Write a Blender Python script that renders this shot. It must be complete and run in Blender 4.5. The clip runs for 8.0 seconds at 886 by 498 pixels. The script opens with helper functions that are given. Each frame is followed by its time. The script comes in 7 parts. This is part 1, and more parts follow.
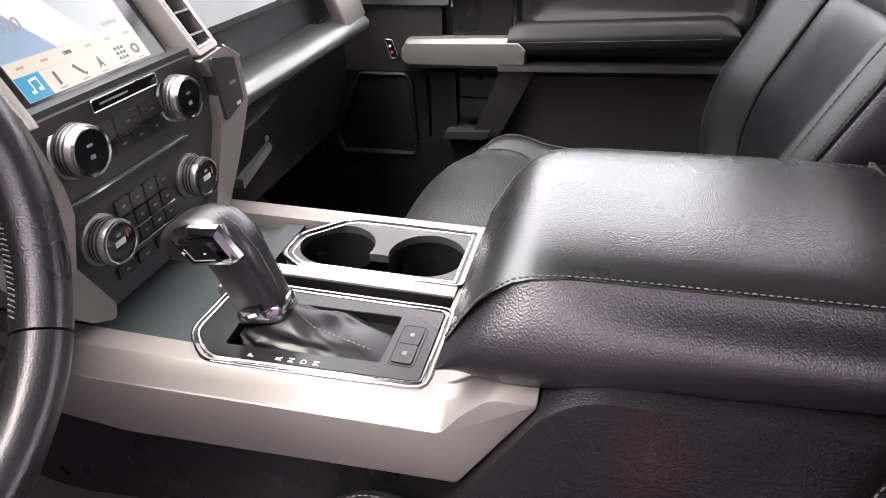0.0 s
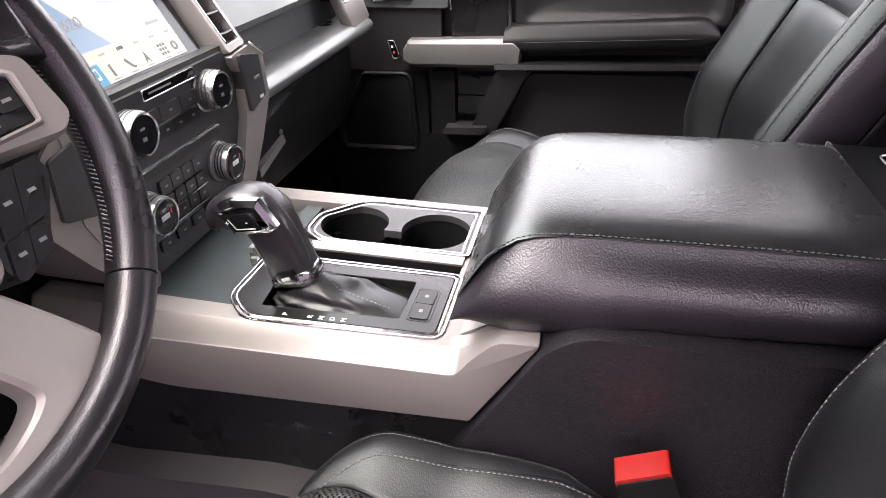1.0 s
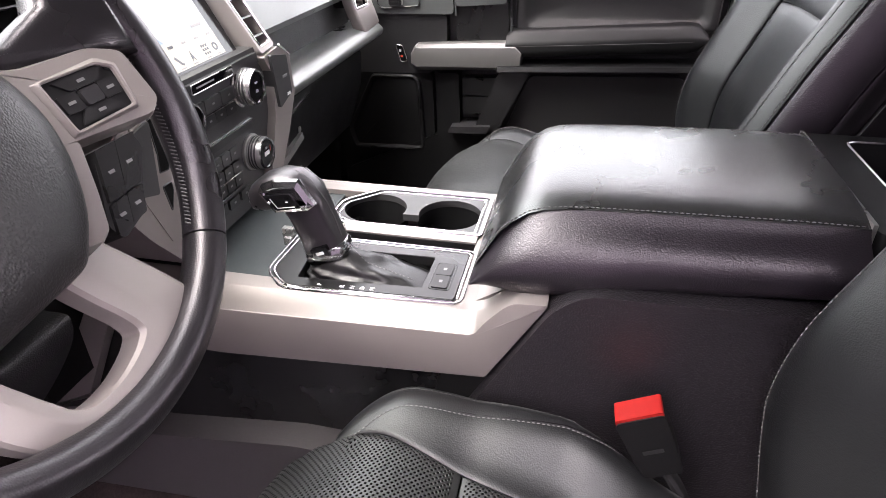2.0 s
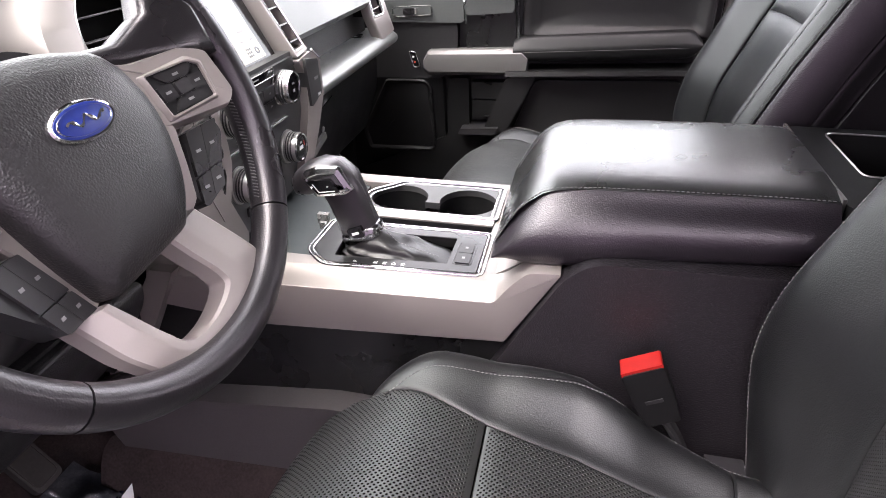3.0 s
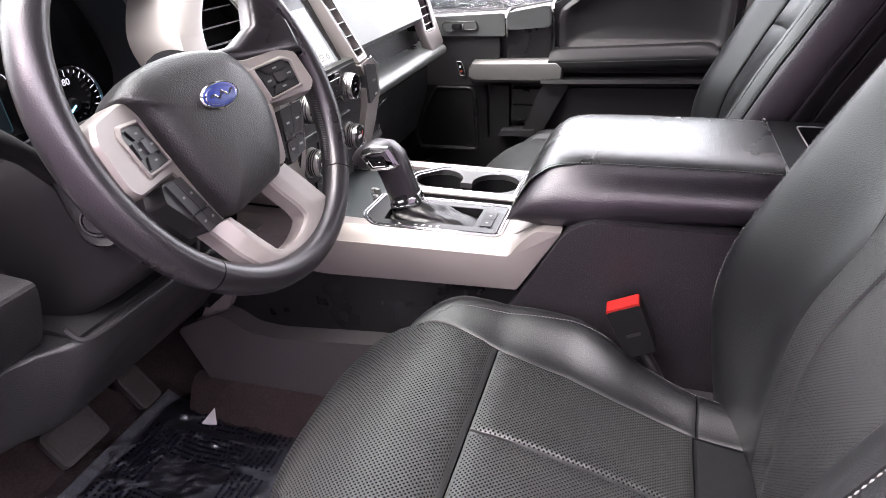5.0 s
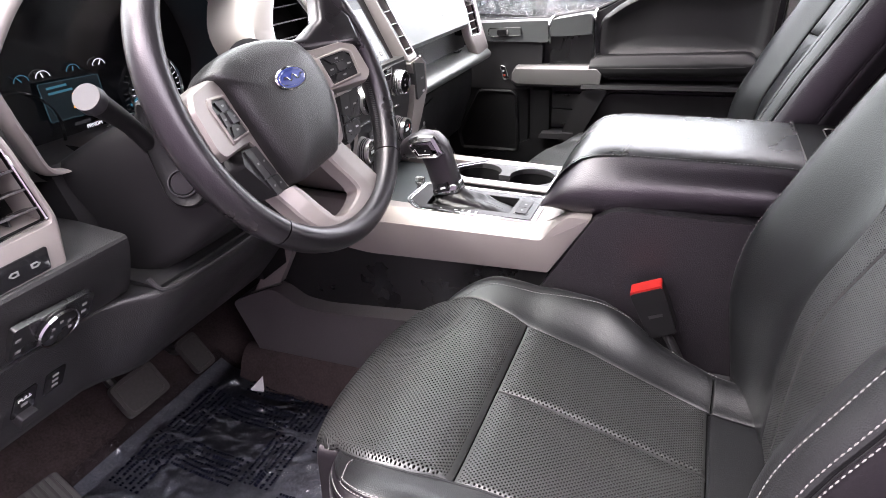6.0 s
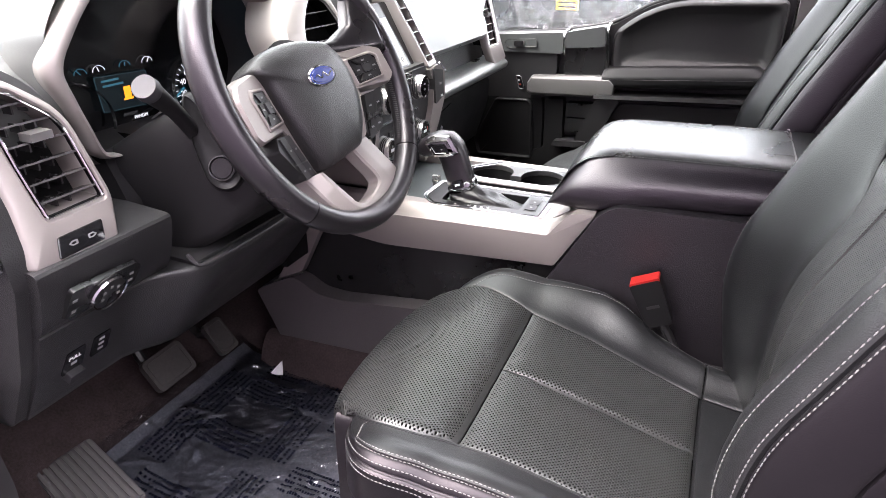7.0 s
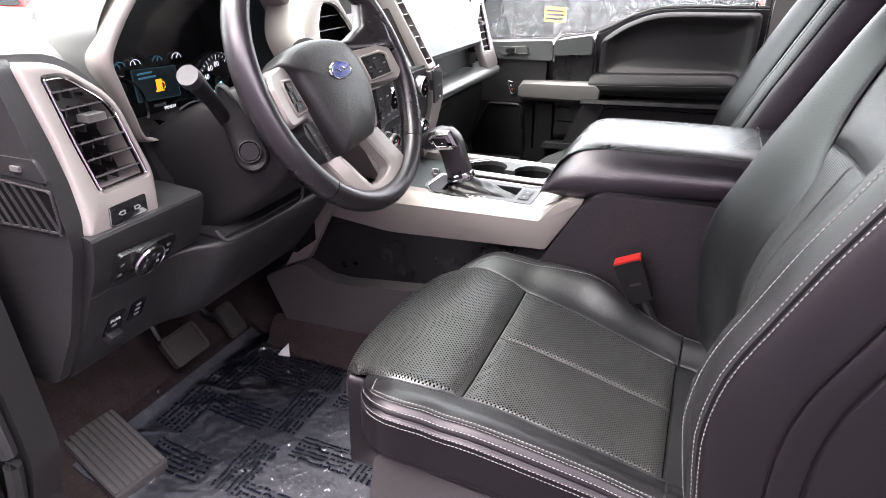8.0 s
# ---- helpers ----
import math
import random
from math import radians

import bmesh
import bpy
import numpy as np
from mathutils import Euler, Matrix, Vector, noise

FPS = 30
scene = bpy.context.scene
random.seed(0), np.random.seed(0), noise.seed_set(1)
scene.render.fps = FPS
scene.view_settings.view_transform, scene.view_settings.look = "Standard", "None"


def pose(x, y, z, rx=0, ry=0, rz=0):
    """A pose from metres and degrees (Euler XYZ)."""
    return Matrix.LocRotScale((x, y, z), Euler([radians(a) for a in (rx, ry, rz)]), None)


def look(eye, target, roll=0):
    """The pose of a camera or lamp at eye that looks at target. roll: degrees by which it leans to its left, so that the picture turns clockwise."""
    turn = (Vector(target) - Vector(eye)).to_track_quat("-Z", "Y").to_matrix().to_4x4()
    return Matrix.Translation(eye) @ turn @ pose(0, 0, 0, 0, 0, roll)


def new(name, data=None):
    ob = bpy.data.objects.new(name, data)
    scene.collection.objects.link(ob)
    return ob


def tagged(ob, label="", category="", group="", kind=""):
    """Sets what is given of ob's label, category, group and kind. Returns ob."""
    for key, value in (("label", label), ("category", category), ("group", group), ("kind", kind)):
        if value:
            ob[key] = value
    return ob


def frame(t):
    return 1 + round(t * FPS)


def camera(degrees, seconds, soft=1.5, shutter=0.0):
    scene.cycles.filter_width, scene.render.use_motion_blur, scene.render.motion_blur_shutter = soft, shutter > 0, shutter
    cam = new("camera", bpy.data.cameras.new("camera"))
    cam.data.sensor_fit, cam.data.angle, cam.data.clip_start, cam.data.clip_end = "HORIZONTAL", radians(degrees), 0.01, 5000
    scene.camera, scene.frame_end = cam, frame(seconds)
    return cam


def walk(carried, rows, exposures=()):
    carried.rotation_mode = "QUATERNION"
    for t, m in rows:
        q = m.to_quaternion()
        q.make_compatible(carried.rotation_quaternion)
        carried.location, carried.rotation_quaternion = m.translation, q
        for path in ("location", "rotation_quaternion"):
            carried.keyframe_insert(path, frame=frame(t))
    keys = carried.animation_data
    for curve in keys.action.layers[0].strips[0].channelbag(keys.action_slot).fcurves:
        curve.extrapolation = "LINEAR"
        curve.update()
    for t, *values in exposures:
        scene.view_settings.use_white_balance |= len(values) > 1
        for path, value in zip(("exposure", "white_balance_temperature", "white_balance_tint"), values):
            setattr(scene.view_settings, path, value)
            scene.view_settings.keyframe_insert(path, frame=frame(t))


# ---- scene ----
# World: x runs towards the rear of the truck, y towards the passenger side, z up. Cab centre line y = 0.512.
cam = camera(70.6, 8.0, soft=0.7)
PATH = [
    (0, (0.01, 0.001, 1.261), (-0.401, 1.654, 0.213), -0.5),
    (0.5, (0.011, -0.043, 1.268), (-0.403, 1.614, 0.226), -0.6),
    (1, (0.011, -0.087, 1.272), (-0.377, 1.579, 0.236), -0.5),
    (1.5, (0.01, -0.13, 1.278), (-0.366, 1.544, 0.25), -0.4),
    (3, (-0.003, -0.275, 1.295), (-0.382, 1.42, 0.304), -0.6),
    (3.5, (0.0, -0.323, 1.306), (-0.38, 1.379, 0.326), -0.7),
    (4, (0.025, -0.37, 1.317), (-0.395, 1.328, 0.346), -1.1),
    (5.5, (0.099, -0.512, 1.321), (-0.508, 1.151, 0.39), -1.4),
    (6, (0.11, -0.553, 1.317), (-0.552, 1.098, 0.402), -1.0),
    (6.5, (0.13, -0.589, 1.318), (-0.575, 1.054, 0.421), -0.5),
    (7, (0.143, -0.625, 1.318), (-0.569, 1.024, 0.437), -0.1),
    (7.5, (0.154, -0.675, 1.317), (-0.543, 0.988, 0.453), 0.4),
    (8, (0.162, -0.735, 1.315), (-0.517, 0.944, 0.466), 0.8),
]
walk(cam, [(t, look(eye, target, roll)) for t, eye, target, roll in PATH], exposures=[(0, 3.02, 6780, 26), (3, 3.14, 6690, 26), (6.5, 3.20, 6600, 24), (8, 3.16, 6640, 21)])

# ---- light: bright overcast sky, very soft sun ----
world = bpy.data.worlds.new("overcast")
scene.world = world
world.use_nodes = True
wn = world.node_tree
sky = wn.nodes.new("ShaderNodeTexSky")
sky.sky_type, sky.sun_disc = "NISHITA", False
sky.sun_elevation, sky.sun_rotation = radians(65), radians(228)
sky.air_density, sky.dust_density, sky.ozone_density = 1.0, 6.0, 1.0
cloud = wn.nodes.new("ShaderNodeMix")
cloud.data_type = "RGBA"
cloud.inputs["Factor"].default_value = 0.8
wn.links.new(sky.outputs[0], cloud.inputs["A"])
cloud.inputs["B"].default_value = (8.7, 8.9, 9.0, 1)
wn.links.new(cloud.outputs["Result"], wn.nodes["Background"].inputs[0])
wn.nodes["Background"].inputs[1].default_value = 0.15
sun = new("sun", bpy.data.lights.new("sun", "SUN"))
sun.data.energy, sun.data.angle, sun.data.color = 1.3, radians(50), (1.0, 0.98, 0.96)
sun.matrix_world = look((-2.6, -2.3, 8.2), (0, 0, 0.9))


# ---- materials ----
def mat(name, color, rough=0.5, metal=0.0, grain=0.0, grain_scale=400.0, vary=0.12, vary_scale=9.0, rough_vary=0.08,
        cells=False, spec=0.5, coat=0.0, sheen=0.0):
    m = bpy.data.materials.new(name)
    m.use_nodes = True
    n, l = m.node_tree.nodes, m.node_tree.links
    b = n["Principled BSDF"]
    b.inputs["Metallic"].default_value = metal
    b.inputs["Specular IOR Level"].default_value = spec
    b.inputs["Coat Weight"].default_value = coat
    b.inputs["Coat Roughness"].default_value = 0.08
    b.inputs["Sheen Weight"].default_value = sheen
    tc = n.new("ShaderNodeTexCoord")
    big = n.new("ShaderNodeTexNoise")
    big.inputs["Scale"].default_value, big.inputs["Detail"].default_value = vary_scale, 4.0
    l.new(tc.outputs["Object"], big.inputs["Vector"])
    fine = n.new("ShaderNodeTexNoise")
    fine.inputs["Scale"].default_value, fine.inputs["Detail"].default_value = grain_scale * 0.35, 3.0
    l.new(tc.outputs["Object"], fine.inputs["Vector"])
    add = n.new("ShaderNodeMath")
    add.operation = "MULTIPLY_ADD"
    l.new(fine.outputs["Fac"], add.inputs[0])
    add.inputs[1].default_value = 0.5
    half = n.new("ShaderNodeMath")
    half.operation = "MULTIPLY"
    l.new(big.outputs["Fac"], half.inputs[0])
    half.inputs[1].default_value = 0.5
    l.new(half.outputs[0], add.inputs[2])
    ramp = n.new("ShaderNodeMapRange")
    l.new(add.outputs[0], ramp.inputs["Value"])
    ramp.inputs["From Min"].default_value, ramp.inputs["From Max"].default_value = 0.3, 0.7
    ramp.inputs["To Min"].default_value, ramp.inputs["To Max"].default_value = 1 - vary, 1 + vary
    mul = n.new("ShaderNodeVectorMath")
    mul.operation = "SCALE"
    mul.inputs[0].default_value = color
    l.new(ramp.outputs[0], mul.inputs["Scale"])
    l.new(mul.outputs[0], b.inputs["Base Color"])
    rr = n.new("ShaderNodeMapRange")
    l.new(big.outputs["Fac"], rr.inputs["Value"])
    rr.inputs["From Min"].default_value, rr.inputs["From Max"].default_value = 0.3, 0.7
    rr.inputs["To Min"].default_value, rr.inputs["To Max"].default_value = max(0.02, rough - rough_vary), min(1, rough + rough_vary)
    l.new(rr.outputs[0], b.inputs["Roughness"])
    if grain:
        bump = n.new("ShaderNodeBump")
        bump.inputs["Strength"].default_value, bump.inputs["Distance"].default_value = grain, 0.4 / grain_scale
        if cells:
            v = n.new("ShaderNodeTexVoronoi")
            v.feature = "SMOOTH_F1"
            v.inputs["Scale"].default_value = grain_scale
            v.inputs["Smoothness"].default_value = 0.6
            warp = n.new("ShaderNodeVectorMath")
            warp.operation = "MULTIPLY_ADD"
            l.new(fine.outputs["Color"], warp.inputs[0])
            warp.inputs[1].default_value = (0.0010, 0.0010, 0.0010)
            l.new(tc.outputs["Object"], warp.inputs[2])
            l.new(warp.outputs[0], v.inputs["Vector"])
            l.new(v.outputs["Distance"], bump.inputs["Height"])
            bump.invert = True
        else:
            g = n.new("ShaderNodeTexNoise")
            g.inputs["Scale"].default_value, g.inputs["Detail"].default_value = grain_scale, 3.0
            l.new(tc.outputs["Object"], g.inputs["Vector"])
            l.new(g.outputs["Fac"], bump.inputs["Height"])
        l.new(bump.outputs[0], b.inputs["Normal"])
    return m


def perforated(name, color, rough, pitch=0.0035, hole=0.26):
    """Leather with rows of punched holes, laid out on the panel's own surface metres."""
    m = mat(name, color, rough, grain=0.25, grain_scale=600, cells=True, spec=0.9)
    n, l = m.node_tree.nodes, m.node_tree.links
    b = n["Principled BSDF"]
    uv = n.new("ShaderNodeUVMap")
    uv.uv_map = "UVMap"
    rot = n.new("ShaderNodeMapping")
    rot.inputs["Rotation"].default_value = (0, 0, radians(45))
    l.new(uv.outputs[0], rot.inputs[0])
    v = n.new("ShaderNodeTexVoronoi")
    v.voronoi_dimensions = "2D"
    v.inputs["Scale"].default_value, v.inputs["Randomness"].default_value = 1 / pitch, 0.04
    l.new(rot.outputs[0], v.inputs["Vector"])
    k = n.new("ShaderNodeMapRange")
    l.new(v.outputs["Distance"], k.inputs["Value"])
    k.inputs["From Min"].default_value, k.inputs["From Max"].default_value = hole * 0.7, hole * 1.5
    rim = n.new("ShaderNodeUVMap")
    rim.uv_map = "Edge"
    near_seam = n.new("ShaderNodeMath")
    near_seam.operation = "LESS_THAN"
    l.new(rim.outputs[0], near_seam.inputs[0])
    near_seam.inputs[1].default_value = 0.06
    solid = n.new("ShaderNodeMath")
    solid.operation = "MAXIMUM"
    l.new(near_seam.outputs[0], solid.inputs[0])
    l.new(k.outputs[0], solid.inputs[1])
    k = solid
    old = b.inputs["Base Color"].links[0].from_socket
    mix = n.new("ShaderNodeVectorMath")
    mix.operation = "SCALE"
    l.new(old, mix.inputs[0])
    kk = n.new("ShaderNodeMapRange")
    l.new(k.outputs[0], kk.inputs["Value"])
    kk.inputs["To Min"].default_value = 0.08
    l.new(kk.outputs[0], mix.inputs["Scale"])
    l.new(mix.outputs[0], b.inputs["Base Color"])
    bump = n.new("ShaderNodeBump")
    bump.inputs["Strength"].default_value, bump.inputs["Distance"].default_value = 0.9, 0.0012
    l.new(k.outputs[0], bump.inputs["Height"])
    dull = n.new("ShaderNodeMath")
    dull.operation = "MULTIPLY"
    l.new(k.outputs[0], dull.inputs[0])
    dull.inputs[1].default_value = 1.0
    l.new(dull.outputs[0], b.inputs["Specular IOR Level"])
    prev = b.inputs["Normal"].links[0].from_socket
    l.new(prev, bump.inputs["Normal"])
    l.new(bump.outputs[0], b.inputs["Normal"])
    return m


def glow(name, color, strength):
    m = bpy.data.materials.new(name)
    m.use_nodes = True
    b = m.node_tree.nodes["Principled BSDF"]
    b.inputs["Base Color"].default_value = (*[c * 0.06 for c in color], 1)
    b.inputs["Roughness"].default_value = 0.25
    b.inputs["Emission Color"].default_value = (*color, 1)
    b.inputs["Emission Strength"].default_value = strength
    return m


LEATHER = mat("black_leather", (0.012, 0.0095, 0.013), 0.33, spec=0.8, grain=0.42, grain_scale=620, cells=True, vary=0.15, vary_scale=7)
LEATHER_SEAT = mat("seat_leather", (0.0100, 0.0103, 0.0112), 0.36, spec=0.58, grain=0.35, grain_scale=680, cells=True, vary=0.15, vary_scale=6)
# paler and glossier than LEATHER, to carry the window's sheen on the lid top
LEATHER_LID_LIT = mat("lit_armrest_leather", (0.018, 0.018, 0.0185), 0.27, spec=1.0, coat=0.0, grain=0.30, grain_scale=640, cells=True, vary=0.1, vary_scale=8, rough_vary=0.02)
HARD_DK = mat("dark_matte_plastic", (0.006, 0.006, 0.0065), 0.5, grain=0.25, grain_scale=1000, vary=0.15, spec=0.3)
TEXTURED = mat("dimpled_plastic", (0.030, 0.030, 0.031), 0.45, grain=1.0, grain_scale=420, cells=True, vary=0.1)
STORAGE = mat("grained_vinyl", (0.012, 0.0105, 0.0125), 0.36, spec=0.85, grain=1.0, grain_scale=480, cells=True, vary=0.12)
# near-black that paints the shade inside vents, grille and slots
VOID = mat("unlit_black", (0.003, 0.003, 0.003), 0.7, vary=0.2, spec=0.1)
LEATHER_WHEEL = mat("wheel_leather", (0.011, 0.010, 0.0115), 0.30, spec=0.75, grain=0.22, grain_scale=700, cells=True)
PERF = perforated("perforated_leather", (0.018, 0.0188, 0.0185), 0.43, 0.0042, 0.27)
AIRBAG = mat("airbag_cover_grain", (0.0115, 0.0105, 0.0115), 0.40, spec=0.7, grain=0.55, grain_scale=600, cells=True)
# seat leather again, darkened to hold the shade on the seat flanks
LEATHER_SHADED = mat("shaded_seat_leather", (0.0060, 0.0052, 0.0064), 0.40, spec=0.35, grain=0.16, grain_scale=750, cells=True, vary=0.15, vary_scale=6)
LEATHER_BOOT = mat("boot_leather", (0.010, 0.0095, 0.0105), 0.40, spec=0.65, grain=0.2, grain_scale=700, cells=True)
SOFT = mat("soft_black_plastic", (0.0165, 0.016, 0.0172), 0.42, spec=0.5, grain=0.6, grain_scale=640, cells=True, vary=0.12)
# lighter than SOFT: the direct light on the pads is in the colour
SOFT_LIT = mat("lit_dash_pad", (0.085, 0.088, 0.085), 0.33, spec=0.9, grain=0.15, grain_scale=900, cells=True, vary=0.1)
HARD = mat("hard_black_plastic", (0.015, 0.0145, 0.0155), 0.34, grain=0.25, grain_scale=1200, vary=0.15)
COLUMN = mat("column_plastic", (0.011, 0.0105, 0.0115), 0.5, grain=0.3, grain_scale=1100, vary=0.12, spec=0.3)
DARKGREY = mat("charcoal_plastic", (0.022, 0.021, 0.023), 0.45, grain=0.3, grain_scale=1000, vary=0.1)
PERF_BACK = perforated("fine_perforated_leather", (0.0145, 0.0145, 0.0150), 0.45, 0.0030, 0.19)
# greenish windscreen light, tinted into the sheen of these leathers
for sheen_mat in (LEATHER_SEAT, LEATHER_LID_LIT, PERF, PERF_BACK):
    sheen_mat.node_tree.nodes["Principled BSDF"].inputs["Specular Tint"].default_value = (0.96, 1.0, 0.985, 1)
# mauve light from the driver's side, tinted into the sheen of these
for sheen_mat in (LEATHER, STORAGE, LEATHER_SHADED, LEATHER_WHEEL):
    sheen_mat.node_tree.nodes["Principled BSDF"].inputs["Specular Tint"].default_value = (1.0, 0.94, 0.99, 1)
DOORTOP = mat("door_cap_vinyl", (0.066, 0.070, 0.070), 0.42, grain=0.2, grain_scale=900, cells=True, vary=0.08)
DOORGREY = mat("door_panel_vinyl", (0.022, 0.021, 0.0215), 0.48, grain=0.3, grain_scale=900, cells=True, vary=0.12)
VALANCE = mat("seat_side_plastic", (0.045, 0.042, 0.044), 0.36, grain=0.2, grain_scale=900, vary=0.15)
BASEGREY = mat("grey_base_plastic", (0.074, 0.067, 0.069), 0.42, grain=0.35, grain_scale=900, vary=0.12)
GLOSS = mat("gloss_black", (0.008, 0.008, 0.009), 0.12, vary=0.1, rough_vary=0.03)
STACK = mat("stack_charcoal", (0.040, 0.040, 0.041), 0.42, grain=0.15, grain_scale=1500, vary=0.1)
GREYPLASTIC = mat("mid_grey_plastic", (0.16, 0.155, 0.15), 0.45, vary=0.08)
PANEL = mat("satin_black_panel", (0.011, 0.011, 0.0115), 0.3, grain=0.1, grain_scale=1500, vary=0.1)
SILVER = mat("warm_silver_paint", (0.278, 0.249, 0.238), 0.44, metal=0.35, grain=0.06, grain_scale=2500, vary=0.02, vary_scale=14, rough_vary=0.015)
HANDLE = mat("handle_paint", (0.155, 0.150, 0.146), 0.42, metal=0.35, grain=0.05, grain_scale=2500, vary=0.03)
SATIN = mat("satin_nickel", (0.42, 0.41, 0.40), 0.3, metal=0.8, vary=0.06)
SMOKED = mat("smoked_chrome", (0.36, 0.36, 0.37), 0.16, metal=1.0, vary=0.05, rough_vary=0.04)
CHROME = mat("chrome", (0.75, 0.75, 0.76), 0.1, metal=1.0, vary=0.03, rough_vary=0.05)
CARPET = mat("dark_carpet", (0.040, 0.029, 0.029), 0.95, grain=1.0, grain_scale=700, vary=0.5, vary_scale=22, spec=0.1, sheen=0.1)
MATFELT = mat("floor_mat_cloth", (0.10, 0.102, 0.115), 0.9, grain=0.8, grain_scale=600, vary=0.3, spec=0.15)
RUBBER = mat("rubber", (0.014, 0.014, 0.015), 0.6, grain=0.3, grain_scale=800, vary=0.2)
TRAYMAT = mat("tray_rubber", (0.035, 0.043, 0.045), 0.55, grain=0.3, grain_scale=900, vary=0.12)
THREAD = mat("grey_thread", (0.18, 0.176, 0.174), 0.8, vary=0.2, vary_scale=300, spec=0.2)
THREAD_DK = mat("dark_thread", (0.12, 0.12, 0.12), 0.8, vary=0.2, vary_scale=300, spec=0.2)
WHITE = mat("white_print", (0.7, 0.7, 0.7), 0.5, vary=0.05)
GREYPRINT = mat("grey_print", (0.22, 0.22, 0.22), 0.5, vary=0.05)
RED = mat("red_plastic", (0.33, 0.011, 0.008), 0.35, vary=0.1)
BLUE = mat("blue_badge", (0.008, 0.025, 0.2), 0.3, vary=0.08, coat=0.1)
GREYCAP = mat("grey_cap", (0.034, 0.033, 0.037), 0.45, vary=0.06)
FOOTREST = mat("foot_rest_plastic", (0.105, 0.10, 0.098), 0.45, grain=0.3, grain_scale=700, vary=0.2)
PEDAL = mat("pedal_rubber", (0.045, 0.042, 0.04), 0.5, grain=0.4, grain_scale=500, vary=0.25)
HEADLINER = mat("headliner_cloth", (0.27, 0.265, 0.26), 0.95, grain=0.4, grain_scale=700, spec=0.1)
PILLAR = mat("pillar_trim", (0.16, 0.155, 0.15), 0.6, grain=0.3, grain_scale=900)
PAINT = mat("truck_paint", (0.55, 0.56, 0.57), 0.25, metal=0.3, coat=0.5, vary=0.05)
ASPHALT = mat("wet_asphalt", (0.035, 0.035, 0.037), 0.6, grain=0.6, grain_scale=60, vary=0.35, vary_scale=0.8)


# ---- mesh helpers ----
def thing(name, label, category, group="", kind="", at=(0, 0, 0)):
    e = new(name)
    e.location = at
    e.empty_display_size = 0.05
    return tagged(e, label, category, group, kind)


def part(name, bm, material, parent=None, label="", smooth=35.0, m=None):
    """Links a bmesh, in world metres, as one mesh object under a thing or a part."""
    me = bpy.data.meshes.new(name)
    if m is not None:
        bmesh.ops.transform(bm, matrix=m, verts=bm.verts)
    bmesh.ops.recalc_face_normals(bm, faces=bm.faces)
    for f in bm.faces:
        f.smooth = smooth > 0
    bm.to_mesh(me)
    bm.free()
    if smooth > 0:
        me.set_sharp_from_angle(angle=radians(smooth))
    me.materials.append(material)
    ob = new(name, me)
    if parent is not None:
        ob.parent = parent
        p, off = parent, Vector((0, 0, 0))
        while p is not None:
            off += p.location
            p = p.parent
        ob.location = -off
    if label:
        tagged(ob, label)
    return ob


def bevel(bm, w, seg=2, angle=25.0):
    if w > 0:
        es = [e for e in bm.edges if len(e.link_faces) == 2 and e.calc_face_angle(0) > radians(angle)]
        bmesh.ops.bevel(bm, geom=es, offset=w, segments=seg, profile=0.6, affect="EDGES", clamp_overlap=True)
    return bm


def at_axis(axis, a, b, c):
    """(a, b) in the plane across an axis, c along it."""
    return {"x": (c, a, b), "y": (a, c, b), "z": (a, b, c)}[axis]


def rounded(poly, r, n=4):
    """The polygon with its corners rounded; r: one radius, or one a corner."""
    out, k = [], len(poly)
    for i in range(k):
        p, a, b = Vector(poly[i]), Vector(poly[i - 1]), Vector(poly[(i + 1) % k])
        ri = r[i] if isinstance(r, (list, tuple)) else r
        da, db = (a - p), (b - p)
        d = min(ri, da.length * 0.45, db.length * 0.45)
        s, e = p + da.normalized() * d, p + db.normalized() * d
        for j in range(n + 1):
            u = j / n
            out.append(tuple(s * (1 - u) ** 2 + p * 2 * u * (1 - u) + e * u * u))
    return out


def loft(rings, cap=True, closed=True, bm=None):
    """Skin over rings of the same number of points."""
    bm = bm or bmesh.new()
    vs = [[bm.verts.new(p) for p in ring] for ring in rings]
    k = len(rings[0])
    for a, b in zip(vs, vs[1:]):
        for i in range(k if closed else k - 1):
            bm.faces.new((a[i], a[(i + 1) % k], b[(i + 1) % k], b[i]))
    if cap and closed:
        bm.faces.new(vs[0])
        bm.faces.new(vs[-1][::-1])
    return bm


def prism(poly, axis, a, b, w=0.0, seg=2, bm=None):
    out = loft([[at_axis(axis, *p, c) for p in poly] for c in (a, b)], bm=bm)
    return bevel(out, w, seg)


def box(x0, x1, y0, y1, z0, z1, w=0.002, seg=2, bm=None):
    return prism([(x0, y0), (x1, y0), (x1, y1), (x0, y1)], "z", z0, z1, w, seg, bm)


def ring_frame(outer, inner, axis, a, b, w=0.0015):
    """A flat frame between two outlines with the same number of points."""
    bm = bmesh.new()
    k = len(outer)
    q = [[bm.verts.new(at_axis(axis, *p, c)) for p in poly] for poly, c in ((outer, a), (outer, b), (inner, b), (inner, a))]
    for r, s in ((0, 1), (1, 2), (2, 3), (3, 0)):
        for i in range(k):
            bm.faces.new((q[r][i], q[r][(i + 1) % k], q[s][(i + 1) % k], q[s][i]))
    return bevel(bm, w, 2, 40)


